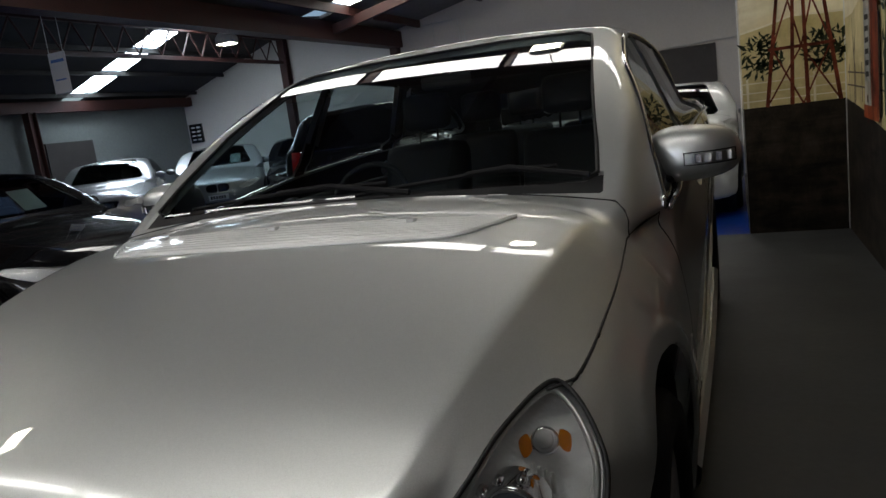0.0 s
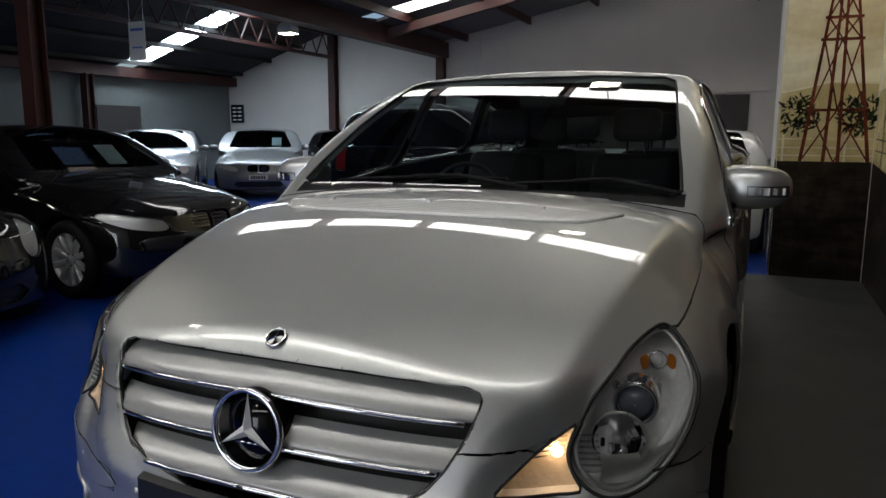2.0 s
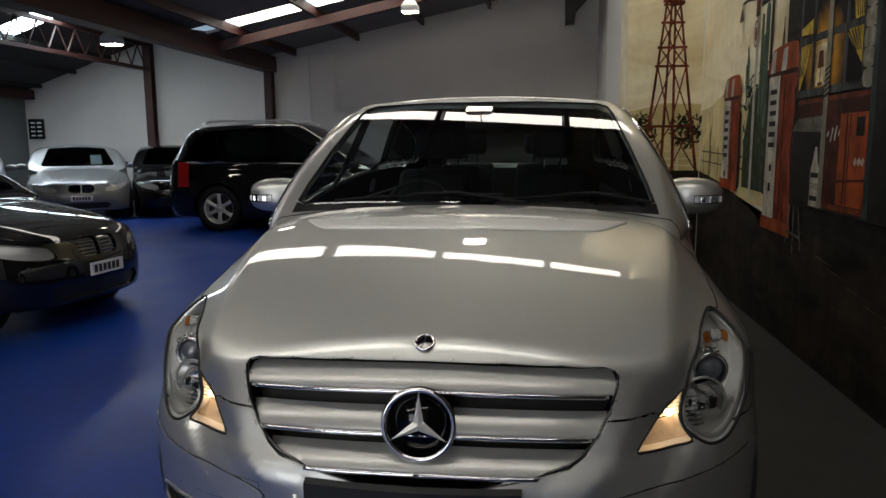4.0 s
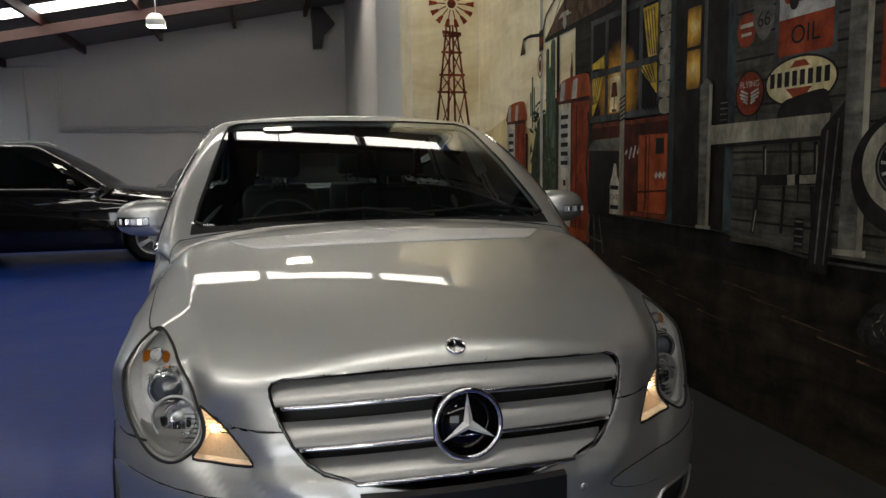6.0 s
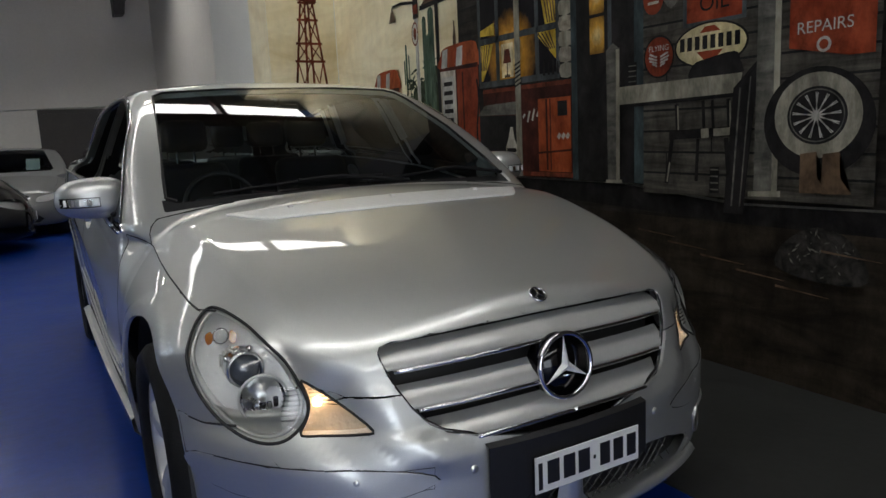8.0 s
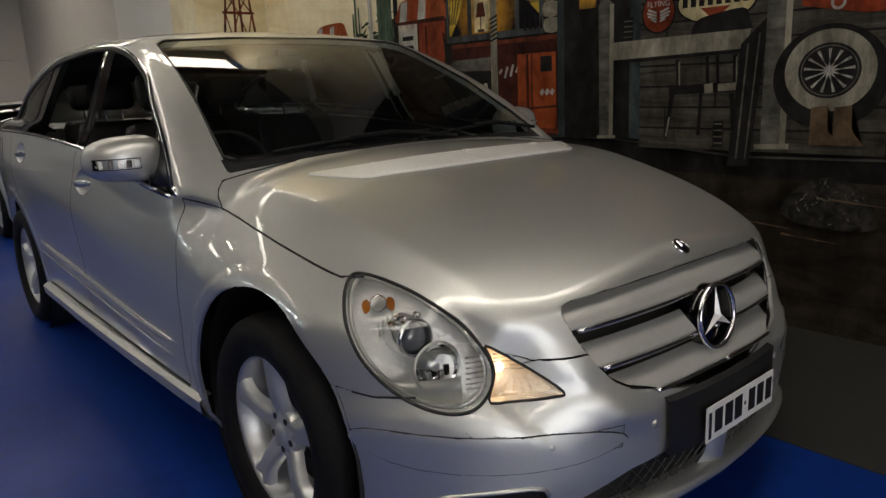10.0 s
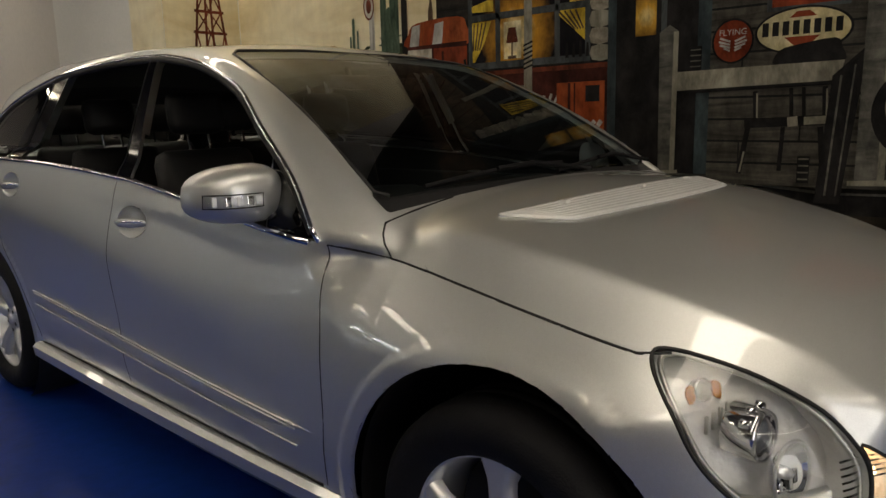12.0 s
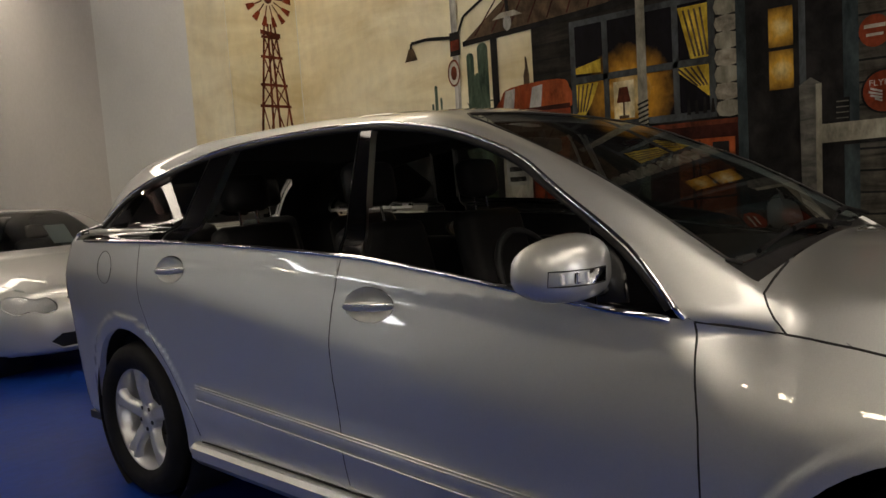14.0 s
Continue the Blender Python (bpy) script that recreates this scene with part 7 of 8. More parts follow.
# headlamps: clear lens over a bright bowl, projector, lower reflector, amber turn bulb
for s in (1, -1):
    lamp = empty("headlamp")
    lamp.parent = car
    flip = (lambda b: b.copy()) if s > 0 else mirrored
    lens = flip(lamp_skin)
    rim_edges = [e for e in lens.edges if e.is_boundary]
    part("lens", edge_in(lens, 0.0, 0.004), LENS, lamp, "clear plastic lens", True).visible_shadow = False
    bowl = flip(lamp_skin)
    for vt in bowl.verts:
        vt.co.y += 0.085
        vt.co.x -= s * 0.035
    part("bowl", bowl, REFLECTOR, lamp, "bright reflector bowl", True)
    loop = [lamp_pt(s, u, z, 0.0) for u, z in LAMP_LINE]
    part("lamp_seal", tube(bmesh.new(), loop, 0.0045, 6, True), SEAL, lamp, "black rubber seal", True)
    wall = sheet(bmesh.new(), [loop + loop[:1], [(x - s * 0.035, y + 0.085, z) for x, y, z in loop + loop[:1]]])
    part("lamp_housing", wall, REFLECTOR, lamp, "", True)
    c = Vector((s * 0.788, -0.492, 0.750))
    ax = Vector((s * 0.10, -1, 0.02)).normalized()
    q = Matrix.Translation(c) @ ax.to_track_quat("Z", "Y").to_matrix().to_4x4()
    part("projector_shroud", lathe(bmesh.new(), [(0.055, -0.045), (0.052, 0.010), (0.047, 0.020), (0.041, 0.016), (0.038, 0.0)], "Z", 36, q), CHROME, lamp, "chrome shroud", True)
    part("projector_lens", lathe(bmesh.new(), [(0.040, 0.0), (0.036, 0.010), (0.028, 0.018), (0.015, 0.023), (0.001, 0.025)], "Z", 30, q), DARK_GLASS, lamp, "blue-grey projector lens", True)
    # round high-beam dish below the projector, fluted edge lines and a smooth chin
    q2 = Matrix.Translation((s * 0.762, -0.548, 0.678)) @ Vector((s * 0.22, -1, 0.10)).normalized().to_track_quat("Z", "Y").to_matrix().to_4x4()
    part("high_beam_dish", lathe(bmesh.new(), [(0.062, 0.004), (0.058, 0.0), (0.048, -0.014), (0.032, -0.024), (0.012, -0.028), (0.001, -0.028)], "Z", 36, q2), CHROME, lamp, "bright round reflector dish", True)
    part("high_beam_bulb", lathe(bmesh.new(), [(0.013, -0.028), (0.012, -0.004), (0.006, 0.004), (0.001, 0.005)], "Z", 16, q2), SATIN, lamp, "", True)
    part("dish_ring", lathe(bmesh.new(), [(0.0585 + 0.004 * (1 + math.cos(a)), 0.004 + 0.004 * math.sin(a)) for a in np.linspace(0, math.tau, 9)], "Z", 36, q2), SATIN, lamp, "", True)
    for k in range(5):
        part("dish_facet", boxbm(-0.004 - 0.001 * k, 0.006, -0.010 - 0.002 * k, 0.010, -0.004, 0.006, 0.002), CHROME if k % 2 else GLOSS_BLACK, lamp).matrix_basis = q2 @ Matrix.Translation((-0.034 + 0.017 * k, -0.012 - 0.010 * (k % 2), -0.014))
    for k in range(7):
        z = 0.640 + 0.012 * k
        part("lens_flute", tube(bmesh.new(), [lamp_pt(s, u, z, 0.010) for u in np.linspace(0.118, 0.165, 4)], 0.0022, 5), LENS, lamp, "", True)
    b = sheet(bmesh.new(), [[lamp_pt(s, u, z - 0.012 * math.sin(math.pi * (u - 0.175) / 0.24), d) for u in np.linspace(0.175, 0.415, 12)] for z, d in ((0.662, 0.042), (0.655, 0.030), (0.63, 0.034), (0.60, 0.05))])
    part("reflector_chin", b, SATIN, lamp, "satin silver lamp chin", True)
    b = tube(bmesh.new(), [lamp_pt(s, 0.305 + (u - 0.305) * 0.90, 0.735 + (z - 0.735) * 0.93, 0.014) for u, z in LAMP_LINE], 0.006, 6, True)
    part("lamp_bezel", b, SATIN, lamp, "silver inner bezel", True)
    c3 = Vector((s * 0.822, -0.400, 0.826))
    q3 = Matrix.Translation(c3) @ Vector((s * 0.45, -1, 0.35)).normalized().to_track_quat("Z", "Y").to_matrix().to_4x4()
    part("turn_bulb", lathe(bmesh.new(), [(0.015, -0.02), (0.015, 0.000), (0.011, 0.006), (0.001, 0.009)], "Z", 24, q3), LENS, lamp, "", True)
    for k in (-1, 1):
        part("amber_reflector", prism(bmesh.new(), smooth_loop([(k * 0.022, -0.012), (k * 0.037, -0.022), (k * 0.042, 0.004), (k * 0.026, 0.014)], 3), 0.004, q3), AMBER, lamp, "amber side reflector")
    part("turn_ring", lathe(bmesh.new(), [(0.019, -0.02), (0.023, 0.004), (0.019, 0.006)], "Z", 28, q3), CHROME, lamp, "", True)
    for k in range(4):
        part("lamp_rib", tube(bmesh.new(), [(s * (0.812 + 0.007 * k), -0.445 + 0.010 * k, 0.775 - 0.010 * k + 0.017 * j) for j in range(3)], 0.004, 6), SATIN, lamp, "", True)
    for k, (dx, dz) in enumerate(((-0.045, 0.034), (-0.018, 0.050), (0.018, 0.052))):
        part("lamp_stud", lathe(bmesh.new(), [(0.009, -0.01), (0.008, 0.006), (0.001, 0.009)], "Z", 12, q @ Matrix.Translation((dx, dz, 0.0))), CHROME, lamp, "", True)

    # lit side lamp next to it
    side_lamp = empty("turn_lamp")
    side_lamp.parent = car
    part("lens", edge_in(flip(signal_skin), 0.001, 0.006), LENS, side_lamp, "clear ribbed lens", True).visible_shadow = False
    bowl = flip(signal_skin)
    for vt in bowl.verts:
        vt.co.y += 0.045
    part("bowl", bowl, WARM_BOWL, side_lamp, "bright bowl, the bulb's warm light tinted into its colour", True)
    ring = [(s * x, front_at(x, z), z) for x, z in SIGNAL_LINE]
    part("lamp_housing", sheet(bmesh.new(), [[(x, y + 0.002, z) for x, y, z in ring + ring[:1]], [(x, y + 0.046, z) for x, y, z in ring + ring[:1]]]), REFLECTOR, side_lamp, "", True)
    bc = Vector((s * 0.650, front_at(0.650, 0.675) + 0.028, 0.675))
    part("lit_bulb", lathe(bmesh.new(), [(0.001, -0.014), (0.010, -0.010), (0.014, 0.0), (0.010, 0.010), (0.001, 0.014)], "Y", 16, Matrix.Translation(bc)), WARM_BULB, side_lamp, "glowing warm bulb", True)
    part("lamp_seal", tube(bmesh.new(), [(x, y + 0.001, z) for x, y, z in ring], 0.004, 6, True), SEAL, side_lamp, "", True)
    for k in range(9):
        z0 = 0.725 - 0.010 * k
        x0, x1 = 0.672, max(0.60, 0.662 - 0.010 * k)
        if k < 6:
            part("lens_rib", tube(bmesh.new(), [(s * x, front_at(x, z0) + 0.005, z0) for x in (x0, (x0 + x1) / 2, x1)], 0.0018, 5), LENS, side_lamp, "", True)

# number plate in its black holder: the characters are plain bars
plate = empty("number_plate", Matrix.Translation((-0.008, nose_y(0, 0.47) - 0.022, -0.012)))
plate.parent = car
hold = bmesh.new()
N = 14
rows = []
for z, d in ((0.395, 0.02), (0.40, 0.0), (0.555, 0.0), (0.562, 0.02)):
    rows.append([(-0.285 + 0.555 * i / N, nose_y(-0.285 + 0.555 * i / N, 0.47) - nose_y(0, 0.47) + d + 0.004, z) for i in range(N + 1)])
sheet(hold, rows)
part("plate_holder", hold, BLACK_PLASTIC, plate, "black plate holder")
part("plate_sheet", boxbm(-0.165, 0.207, -0.008, -0.004, 0.405, 0.507, 0.001), PLATE_WHITE, plate, "white plate sheet")
for i, (x, w) in enumerate(((-0.105, 0.04), (-0.05, 0.04), (0.002, 0.04), (0.078, 0.036), (0.128, 0.036), (0.178, 0.034))):
    part("plate_bar", boxbm(x - w / 2, x + w / 2, -0.0095, -0.0082, 0.425, 0.49), INK, plate)
part("plate_bar", boxbm(0.036, 0.044, -0.0095, -0.0082, 0.452, 0.462), INK, plate)
part("plate_bar", boxbm(-0.155, -0.142, -0.0095, -0.0082, 0.415, 0.49), INK, plate)

# lower intake with its mesh, centre strut and lip
for vt in intake_skin.verts:
    vt.co.y += 0.05
part("intake_backing", whole(intake_skin), BLACK_PLASTIC, car, "", True)
mesh_b = bmesh.new()
for k in range(-26, 27):
    for d in (1, -1):
        x0 = k * 0.045
        p = [(x0 + d * 0.13 * t, 0.262 + 0.133 * t) for t in (0, 0.5, 1)]
        if max(abs(q[0]) for q in p) < 0.52:
            tube(mesh_b, [(x, nose_y(x, z) + 0.03, z) for x, z in p], 0.0025, 4)
tagged(part("intake_mesh", mesh_b, BLACK_PLASTIC, car), kind="stuff")
part("intake_strut", sheet(bmesh.new(), [[(x * w, nose_y(0.05, z) - 0.004 + 0.03 * abs(x), z) for x in (-1.0, -0.7, 0, 0.7, 1.0)] for z, w in ((0.40, 0.05), (0.36, 0.042), (0.30, 0.05), (0.262, 0.085), (0.24, 0.11))]), SILVER, car, "", True)
part("bumper_lip", sheet(bmesh.new(), [[(x, nose_y(x, 0.25) + d, z) for x in np.linspace(-0.62, 0.62, 41)] for d, z in ((0.05, 0.272), (-0.012, 0.266), (-0.028, 0.250), (-0.015, 0.228), (0.05, 0.215))]), SILVER, car, "", True)
for vt in fog_skin.verts:
    vt.co.y += 0.03
for b in (fog_skin.copy(), mirrored(fog_skin)):
    part("fog_recess", b, BLACK_PLASTIC, car, "", True)
for s in (1, -1):
    part("fog_trim", tube(bmesh.new(), [(s * x, front_at(x, z) - 0.001, z) for x, z in FOG_LINE], 0.006, 6, True), SATIN, car, "", True)
    for x, z in ((0.325, 0.488), (0.615, 0.492), (0.90, 0.50)):
        y = front_at(x, z)
        m = Matrix.Translation((s * x, y - 0.004, z)) @ pose(0, 0, 0, 0, 0, s * (6 if x < 0.5 else 28 if x < 0.8 else 62))
        part("parking_sensor", lathe(bmesh.new(), [(0.001, -0.001), (0.009, 0.0), (0.011, 0.002), (0.0115, 0.012), (0.017, 0.008), (0.018, 0.014)], "Y", 20, m), SATIN, car, "", True)
for s in (1, -1):
    part("pad_joint", tube(bmesh.new(), [(s * q.x, q.y, q.z) for q in (lifted(x, front_at(x, z), z, 0.001) for x, z in PAD_LINE if x < 0.93)], 0.0015, 5), SEAL, car, "", True)
part("tow_cover", tube(bmesh.new(), [(-x, front_at(x, z) - 0.0005, z) for x, z in ((0.43, 0.455), (0.50, 0.455), (0.50, 0.515), (0.43, 0.515))], 0.0012, 4, True), SEAL, car)


# air inlet under the screen: flush silver slats with narrow gaps, pointed ends
def vent_at(x, t):
    """A place on the inlet, t from its front edge (0) to its rear edge (1)."""
    k = min(1.0, abs(x) / 0.63)
    rear = 0.175 + 0.055 * k * k
    front = 0.015 + 0.085 * k * k
    close = max(0.0, (abs(x) - 0.50) / 0.13)
    front += (rear - front) * min(1.0, close * close * (1.6 - 0.6 * close))
    y = front + (rear - front) * t
    return y, top_at(abs(x), y)


VX = np.linspace(-0.628, 0.628, 61)


def vent_rows(ts, lifts):
    rows = []
    for t, lift in zip(ts, lifts):
        row = []
        for x in VX:
            y, z = vent_at(x, t)
            row.append((x, y, z + lift))
        rows.append(row)
    b = sheet(bmesh.new(), rows)
    bmesh.ops.recalc_face_normals(b, faces=b.faces[:])
    return b


part("air_inlet_tray", vent_rows((0, 0.5, 1), (0.0025, 0.0025, 0.0025)), DARK_METAL, car, "dark tray", True)
for k in range(8):
    t0 = 0.035 + 0.119 * k
    part("air_inlet_slat", vent_rows((t0, t0 + 0.012, t0 + 0.078, t0 + 0.09), (0.002, 0.0075, 0.0085, 0.002)), VENT_SILVER, car, "light silver slat", True)
rim = []
for t in (0.0, 1.0):
    for x in VX[::1 if t == 0 else -1]:
        y, z = vent_at(x, t)
        rim.append((x, y, z + 0.003))
part("air_inlet_rim", tube(bmesh.new(), rim, 0.003, 6, True), VENT_SILVER, car, "", True)
for x in (-0.41, -0.01, 0.38):
    y, z = vent_at(x, 0.78)
    part("washer_jet", boxbm(x - 0.011, x + 0.011, y - 0.012, y + 0.012, z + 0.004, z + 0.016, 0.004), VENT_SILVER, car)


def screen_at(x, z):
    return -meet(lambda m: solid(x, -m, z), -2.1, -0.2)


for x0, x1, x2 in ((-0.60, -0.25, 0.14), (0.05, 0.40, 0.66)):
    wiper = empty("wiper")
    wiper.parent = car
    pz = [(x0, 1.155), ((x0 + x1) / 2, 1.168), (x1, 1.178), ((x1 + x2) / 2, 1.182), (x2, 1.180)]
    pts = [(x, screen_at(abs(x), z) - 0.022, z) for x, z in pz]
    part("wiper_blade", tube(bmesh.new(), [(x, y + 0.008, z - 0.004) for x, y, z in pts], 0.007, 6), RUBBER, wiper)
    part("wiper_arm", tube(bmesh.new(), [(x2 + 0.10, screen_at(abs(x2), 1.15) - 0.03, 1.148), (pts[3][0], pts[3][1] - 0.01, pts[3][2] + 0.004), pts[2]], 0.009, 6), RUBBER, wiper)
part("screen_border", tube(bmesh.new(), [(s_ * x, screen_at(x, z) - 0.0005, z) for s_, line in ((1, SCREEN_LINE[2:]), (-1, SCREEN_LINE[2:][::-1])) for x, z in line if x > 0], 0.006, 6), SEAL, car, "", True)

# mirrors
for s in (1, -1):
    mirror = empty("door_mirror")
    mirror.parent = car
    b = bmesh.new()
    c = Vector((1.003, 0.860, 1.147))
    n, k = 28, 20
    rows = []
    for j in range(k + 1):
        ph = -math.pi / 2 + math.pi * j / k
        row = []
        for i in range(n + 1):
            th = math.tau * i / n
            cx, cz = math.cos(ph) * math.cos(th), math.cos(ph) * math.sin(th)
            sy = math.sin(ph)
            ex, ez = math.copysign(abs(cx) ** 0.72, cx), math.copysign(abs(cz) ** 0.78, cz)
            x = 0.138 * ex * (1 - 0.06 * ez)
            z = 0.079 * ez * (1 - 0.10 * ex) + (0.008 if ez > 0 else 0)
            y = 0.100 * math.copysign(abs(sy) ** 0.85, sy) * (1.0 if sy < 0 else 0.7) + 0.045 * ex ** 2 * (1 if ex > 0 else 0.2)
            p = c + Vector((x, y, z))
            row.append((s * p.x, p.y, p.z))
        rows.append(row)
    sheet(b, rows)
    bmesh.ops.remove_doubles(b, verts=b.verts[:], dist=1e-5)
    bmesh.ops.recalc_face_normals(b, faces=b.faces[:])
    part("mirror_shell", b, SILVER, mirror, "", True)

    def shell_y(x, z):
        """The front of the mirror shell."""
        ex = max(-0.97, min(0.97, (x - c.x) / 0.138))
        ez = max(-0.97, min(0.97, (z - c.z) / 0.079))
        r = min(0.98, abs(ex) ** (2 / 0.72) + abs(ez) ** (2 / 0.78))
        return c.y - 0.100 * (1 - r) ** 0.425 + 0.045 * ex ** 2 * (1 if ex > 0 else 0.2)
    LX0, LX1, LZ0, LZ1 = 0.985, 1.124, 1.122, 1.158
    b = sheet(bmesh.new(), [[(s * x, shell_y(x, z) - 0.004, z) for x in np.linspace(LX0, LX1, 16)] for z in np.linspace(LZ0, LZ1, 5)])
    part("mirror_lamp", b, LENS, mirror, "clear turn lamp strip", True)
    for i in range(5):
        x = LX0 + 0.012 + (LX1 - LX0 - 0.022) * i / 4.4
        part("mirror_lamp_cell", boxbm(s * x - 0.010, s * x + 0.010, shell_y(x, 1.140) - 0.003, shell_y(x, 1.140) + 0.004, LZ0 + 0.005, LZ1 - 0.005, 0.002), CHROME if i % 2 else REFLECTOR, mirror)
    part("mirror_lamp_rim", tube(bmesh.new(), [(s * x, shell_y(x, z) - 0.004, z) for x, z in [(v, LZ0) for v in np.linspace(LX0, LX1, 10)] + [(v, LZ1) for v in np.linspace(LX1, LX0, 10)]], 0.0018, 5, True), SEAL, mirror, "", True)
    part("mirror_foot", sheet(bmesh.new(), [[(s * (0.87 + 0.12 * t), 0.80 + 0.05 * t + 0.05 * math.cos(a), 1.075 + 0.03 * t + 0.022 * math.sin(a)) for a in np.linspace(0, math.tau, 13)] for t in (0, 0.5, 1)]), BLACK_PLASTIC, mirror, "", True)
    part("mirror_glass", sheet(bmesh.new(), [[(s * (c.x + 0.095 * u), c.y + 0.058, c.z + 0.058 * v) for u in (-1, 0, 1)] for v in (-1, 0, 1)]), CHROME, mirror, "mirror glass")

    # door handles: a bowl pressed into the door with a slim pull across it
    for door, (yc, zc) in zip((doors[0 if s > 0 else 1], rear_doors[0 if s > 0 else 1]), HANDLES):
        rows = []
        for r in (1.0, 0.97, 0.9, 0.75, 0.5, 0.25, 0.02):
            row = []
            for a in np.linspace(0, math.tau, 37):
                y, z = yc + 0.106 * r * math.cos(a), zc + 0.055 * r * math.sin(a)
                row.append((s * (side_at(y, z) + (0.001 if r == 1 else 0) - 0.026 * (1 - r ** 3)), y, z))
            rows.append(row)
        b = sheet(bmesh.new(), rows)
        bmesh.ops.recalc_face_normals(b, faces=b.faces[:])
        part("handle_bowl", b, SILVER, door, "", True)
        rows = []
        for a in np.linspace(0, math.tau, 13):
            row = []
            for t in np.linspace(0, 1, 15):
                y, z = yc + 0.112 - 0.224 * t, zc - 0.004 + 0.012 * (t - 0.5)
                wide = 0.35 + 0.65 * math.sin(math.pi * t) ** 0.5
                row.append((s * (side_at(y, z) + 0.004 + 0.008 * math.sin(math.pi * t) + 0.009 * math.cos(a) * wide), y, z + 0.016 * math.sin(a) * wide))
            rows.append(row)
        b = sheet(bmesh.new(), rows)
        bmesh.ops.recalc_face_normals(b, faces=b.faces[:])
        handle = part("handle", b, SILVER, door, "silver door handle", True)
        strip = [(s * (side_at(yc + 0.1 - 0.2 * t, zc) + 0.013 + 0.008 * math.sin(math.pi * t)), yc + 0.1 - 0.2 * t, zc + 0.002 + 0.012 * (t - 0.5)) for t in np.linspace(0, 1, 13)]
        part("handle_strip", tube(bmesh.new(), strip, 0.0035, 6), CHROME, handle, "chrome strip", True)

    # rubbing strip with bright edges, and the sill
    ys = np.linspace(0.60, 2.66, 60)

    def strip_z(y):
        return 0.512 + 0.047 * (y - 0.6)
    rows = []
    for dz, dx in ((-0.062, 0.0), (-0.058, 0.003), (-0.03, 0.004), (-0.004, 0.003), (0.0, 0.0)):
        rows.append([(s * (side_at(y, strip_z(y) + dz) + dx * min(1, (y - 0.595) * 8)), y, strip_z(y) + dz * min(1.0, 0.15 + (y - 0.6) * 2.2)) for y in ys])
    b = sheet(bmesh.new(), rows)
    bmesh.ops.recalc_face_normals(b, faces=b.faces[:])
    part("side_moulding", b, SILVER, car, "", True)
    for dz in (0.0, -0.011, -0.062):
        part("moulding_trim", tube(bmesh.new(), [(s * (side_at(y, strip_z(y) + dz) + 0.0065), y, strip_z(y) + dz) for y in ys[2:]], 0.003, 8), SATIN, car, "thin bright strip", True)
    rows = []
    for z, dx in ((0.352, -0.010), (0.350, 0.022), (0.335, 0.040), (0.290, 0.034), (0.255, 0.005), (0.24, -0.06)):
        rows.append([(s * (0.956 + dx + 0.012 * math.sin(math.pi * (y - 0.46) / 2.26)), y, z) for y in np.linspace(0.46, 2.72, 30)])
    b = sheet(bmesh.new(), rows)
    bmesh.ops.recalc_face_normals(b, faces=b.faces[:])
    part("sill", b, SILVER, car, "", False)
    part("sill_joint", tube(bmesh.new(), [(s * (side_at(y, 0.357) + 0.001), y, 0.357) for y in np.linspace(0.58, 2.68, 30)], 0.004, 6), SEAL, car, "", True)
    # tail lamp
    b = sheet(bmesh.new(), [[(s * (side_at(y, z) + 0.004), y, z) for y in np.linspace(3.96, 4.10, 10)] for z in np.linspace(0.90, 1.12, 8)])
    part("tail_lamp", b, RED_LENS, car, "", True)
ring = [(-(side_at(3.35 + 0.075 * math.cos(a), 1.09 + 0.075 * math.sin(a)) + 0.0008), 3.35 + 0.075 * math.cos(a), 1.09 + 0.075 * math.sin(a)) for a in np.linspace(0, math.tau, 30)]
part("fuel_flap", tube(bmesh.new(), ring, 0.0016, 4, True), SEAL, car)

# ---- cabin ----
part("cabin_floor", boxbm(-0.8, 0.8, 0.5, 3.9, 0.30, 0.34), TRIM_GREY, car)
for s in (1, -1):
    part("door_lining", boxbm(s * 0.80, s * 0.84, 0.75, 3.6, 0.35, 1.06, 0.01), TRIM_GREY, car)
part("headlining", sheet(bmesh.new(), [[(x, y, top_at(abs(x), y) - 0.045) for x in np.linspace(-0.58, 0.58, 13)] for y in np.linspace(1.85, 3.4, 12)]), CLOTH, car, "", True)
dash = sheet(bmesh.new(), [[(x, y + 0.10 * (x / 0.78) ** 2, z + (0.035 if abs(x + 0.38) < 0.2 and 0.9 < y < 1.3 else 0)) for x in np.linspace(-0.78, 0.78, 25)] for y, z in ((0.50, 1.04), (0.7, 1.065), (0.95, 1.07), (1.12, 1.06), (1.22, 1.02), (1.25, 0.94), (1.18, 0.75), (1.1, 0.5))])
part("dashboard", dash, LEATHER, car, "", True)
sw = empty("steering_wheel", Matrix.Translation((-0.37, 1.36, 1.02)) @ pose(0, 0, 0, 66))
sw.parent = car
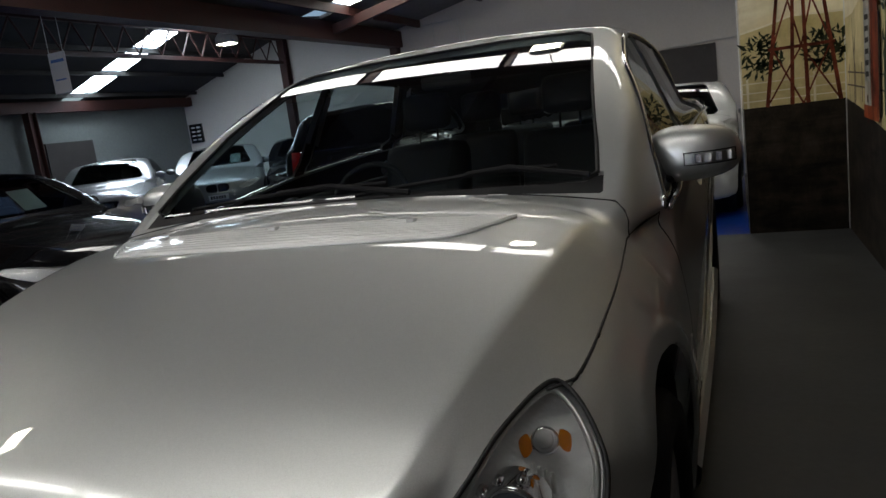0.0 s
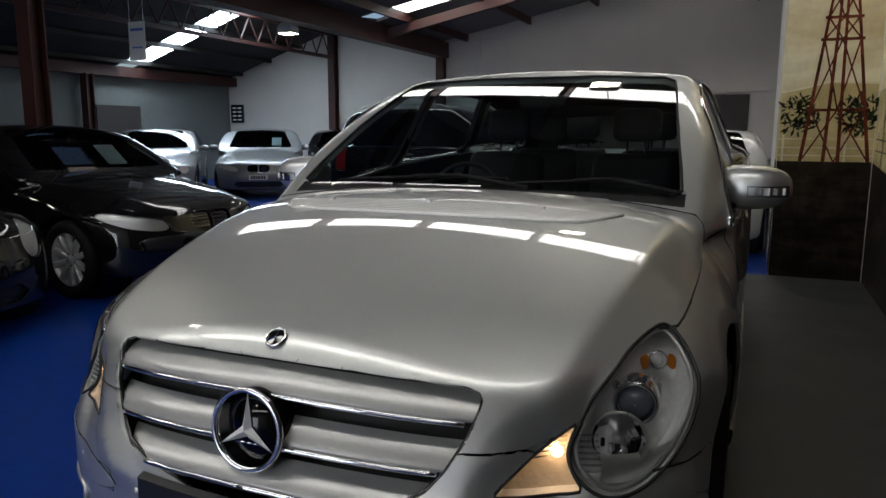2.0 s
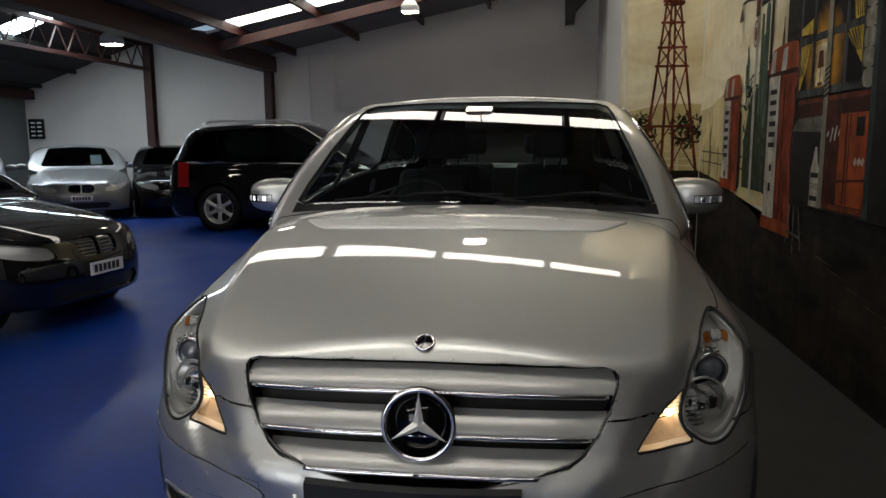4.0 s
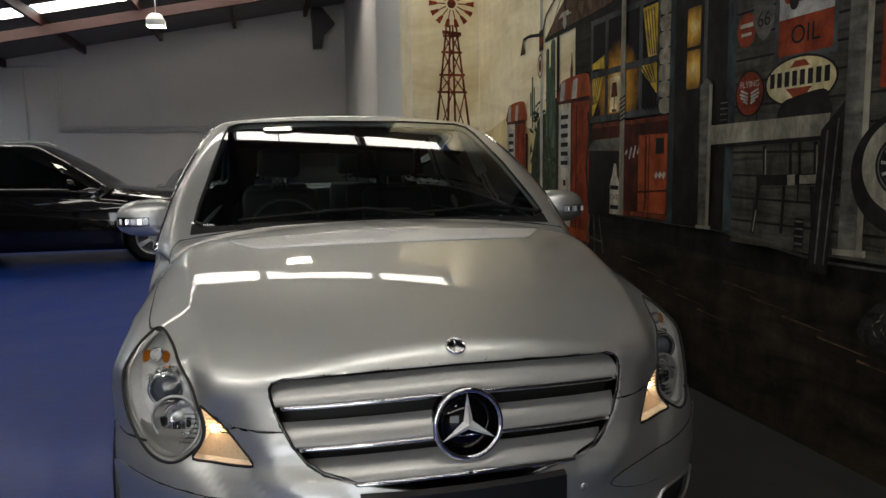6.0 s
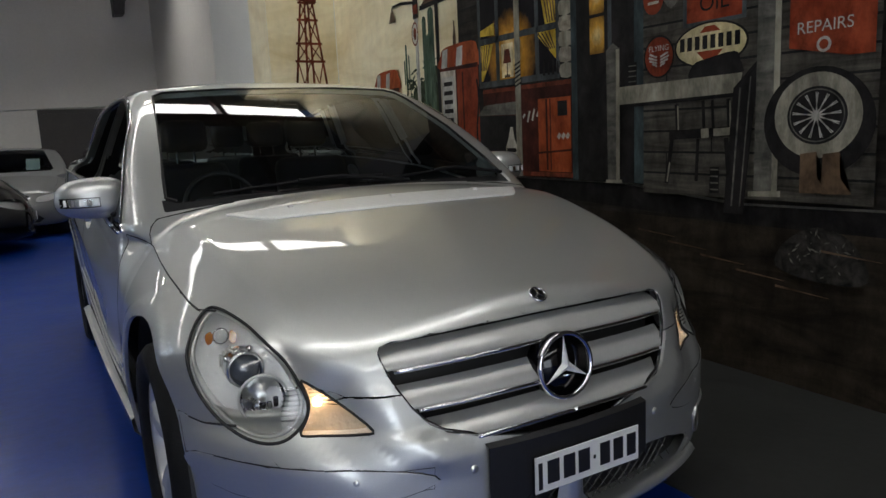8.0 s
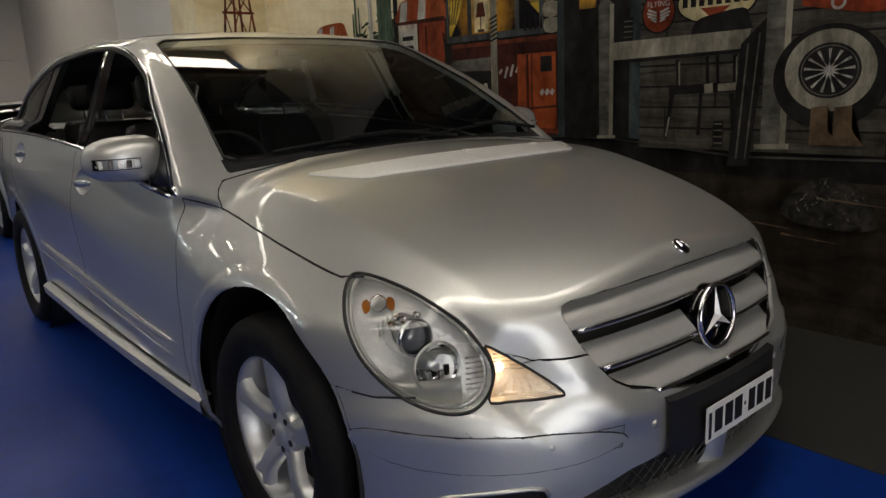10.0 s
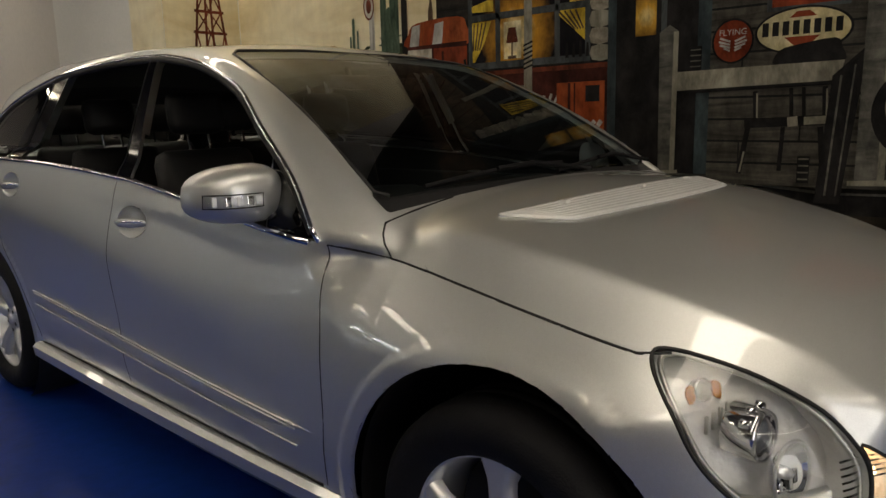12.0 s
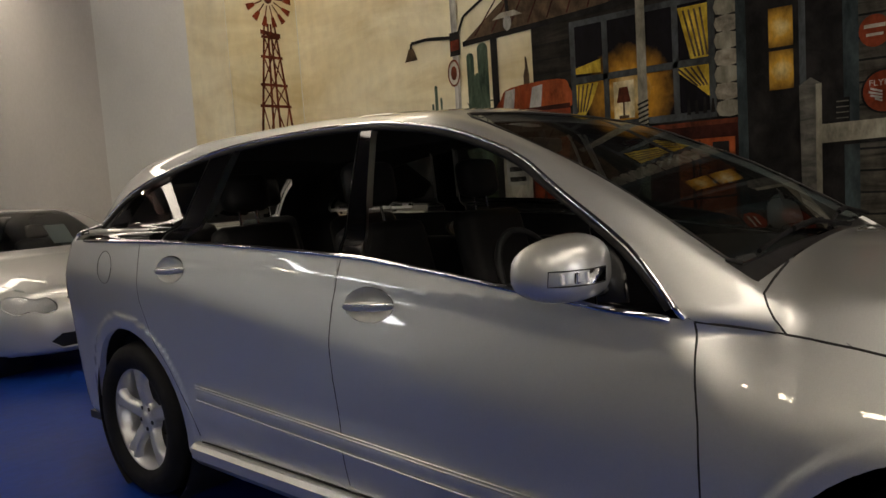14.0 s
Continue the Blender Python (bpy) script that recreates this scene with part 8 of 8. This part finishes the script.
part("wheel_rim", tube(bmesh.new(), [(0.185 * math.cos(a), 0.185 * math.sin(a), 0) for a in np.linspace(0, math.tau, 37)[:-1]], 0.014, 8, True), LEATHER, sw, "", True)
part("wheel_boss", lathe(bmesh.new(), [(0.001, 0.04), (0.05, 0.035), (0.075, 0.0), (0.05, -0.05)], "Z", 20), LEATHER, sw, "", True)
for a in (0.0, math.pi, -math.pi / 2):
    part("wheel_spoke", boxbm(0.05, 0.18, -0.018, 0.018, -0.008, 0.012, 0.004), LEATHER, sw).matrix_basis = Matrix.Rotation(a, 4, "Z")


def car_seat(x, y, wide=0.25):
    seat = empty("car_seat", Matrix.Translation((x, y, 0.34)))
    seat.parent = car
    part("cushion", boxbm(-wide, wide, -0.27, 0.25, 0.12, 0.33, 0.06), LEATHER, seat, "", True)
    b = boxbm(-wide, wide, -0.07, 0.07, 0.0, 0.64, 0.055)
    for vt in b.verts:
        vt.co = Vector((vt.co.x * (1 - 0.12 * vt.co.z), vt.co.y, vt.co.z))
    bk = part("backrest", b, LEATHER, seat, "", True)
    bk.matrix_basis = Matrix.Translation((0, 0.24, 0.27)) @ pose(0, 0, 0, -14)
    hr = part("headrest", boxbm(-0.135, 0.135, -0.05, 0.05, 0.0, 0.19, 0.045), LEATHER, seat, "", True)
    hr.matrix_basis = Matrix.Translation((0, 0.42, 0.96)) @ pose(0, 0, 0, -8)
    for k in (-1, 1):
        part("headrest_post", cyl(bmesh.new(), 0.006, (k * 0.05, 0.41, 0.88), (k * 0.05, 0.43, 0.99), 8), CHROME, seat)
    return seat


for y in (1.72, 2.62):
    for x in (-0.38, 0.38):
        car_seat(x, y)
for x in (-0.30, 0.30):
    car_seat(x, 3.42, 0.22)
rv = empty("rear_view_mirror")
rv.parent = car
part("mirror_housing", boxbm(-0.12, 0.12, 1.50, 1.53, 1.475, 1.535, 0.012), BLACK_PLASTIC, rv, "", True)
part("mirror_stalk", cyl(bmesh.new(), 0.012, (0, 1.515, 1.53), (0, 1.53, 1.565), 10), BLACK_PLASTIC, rv)
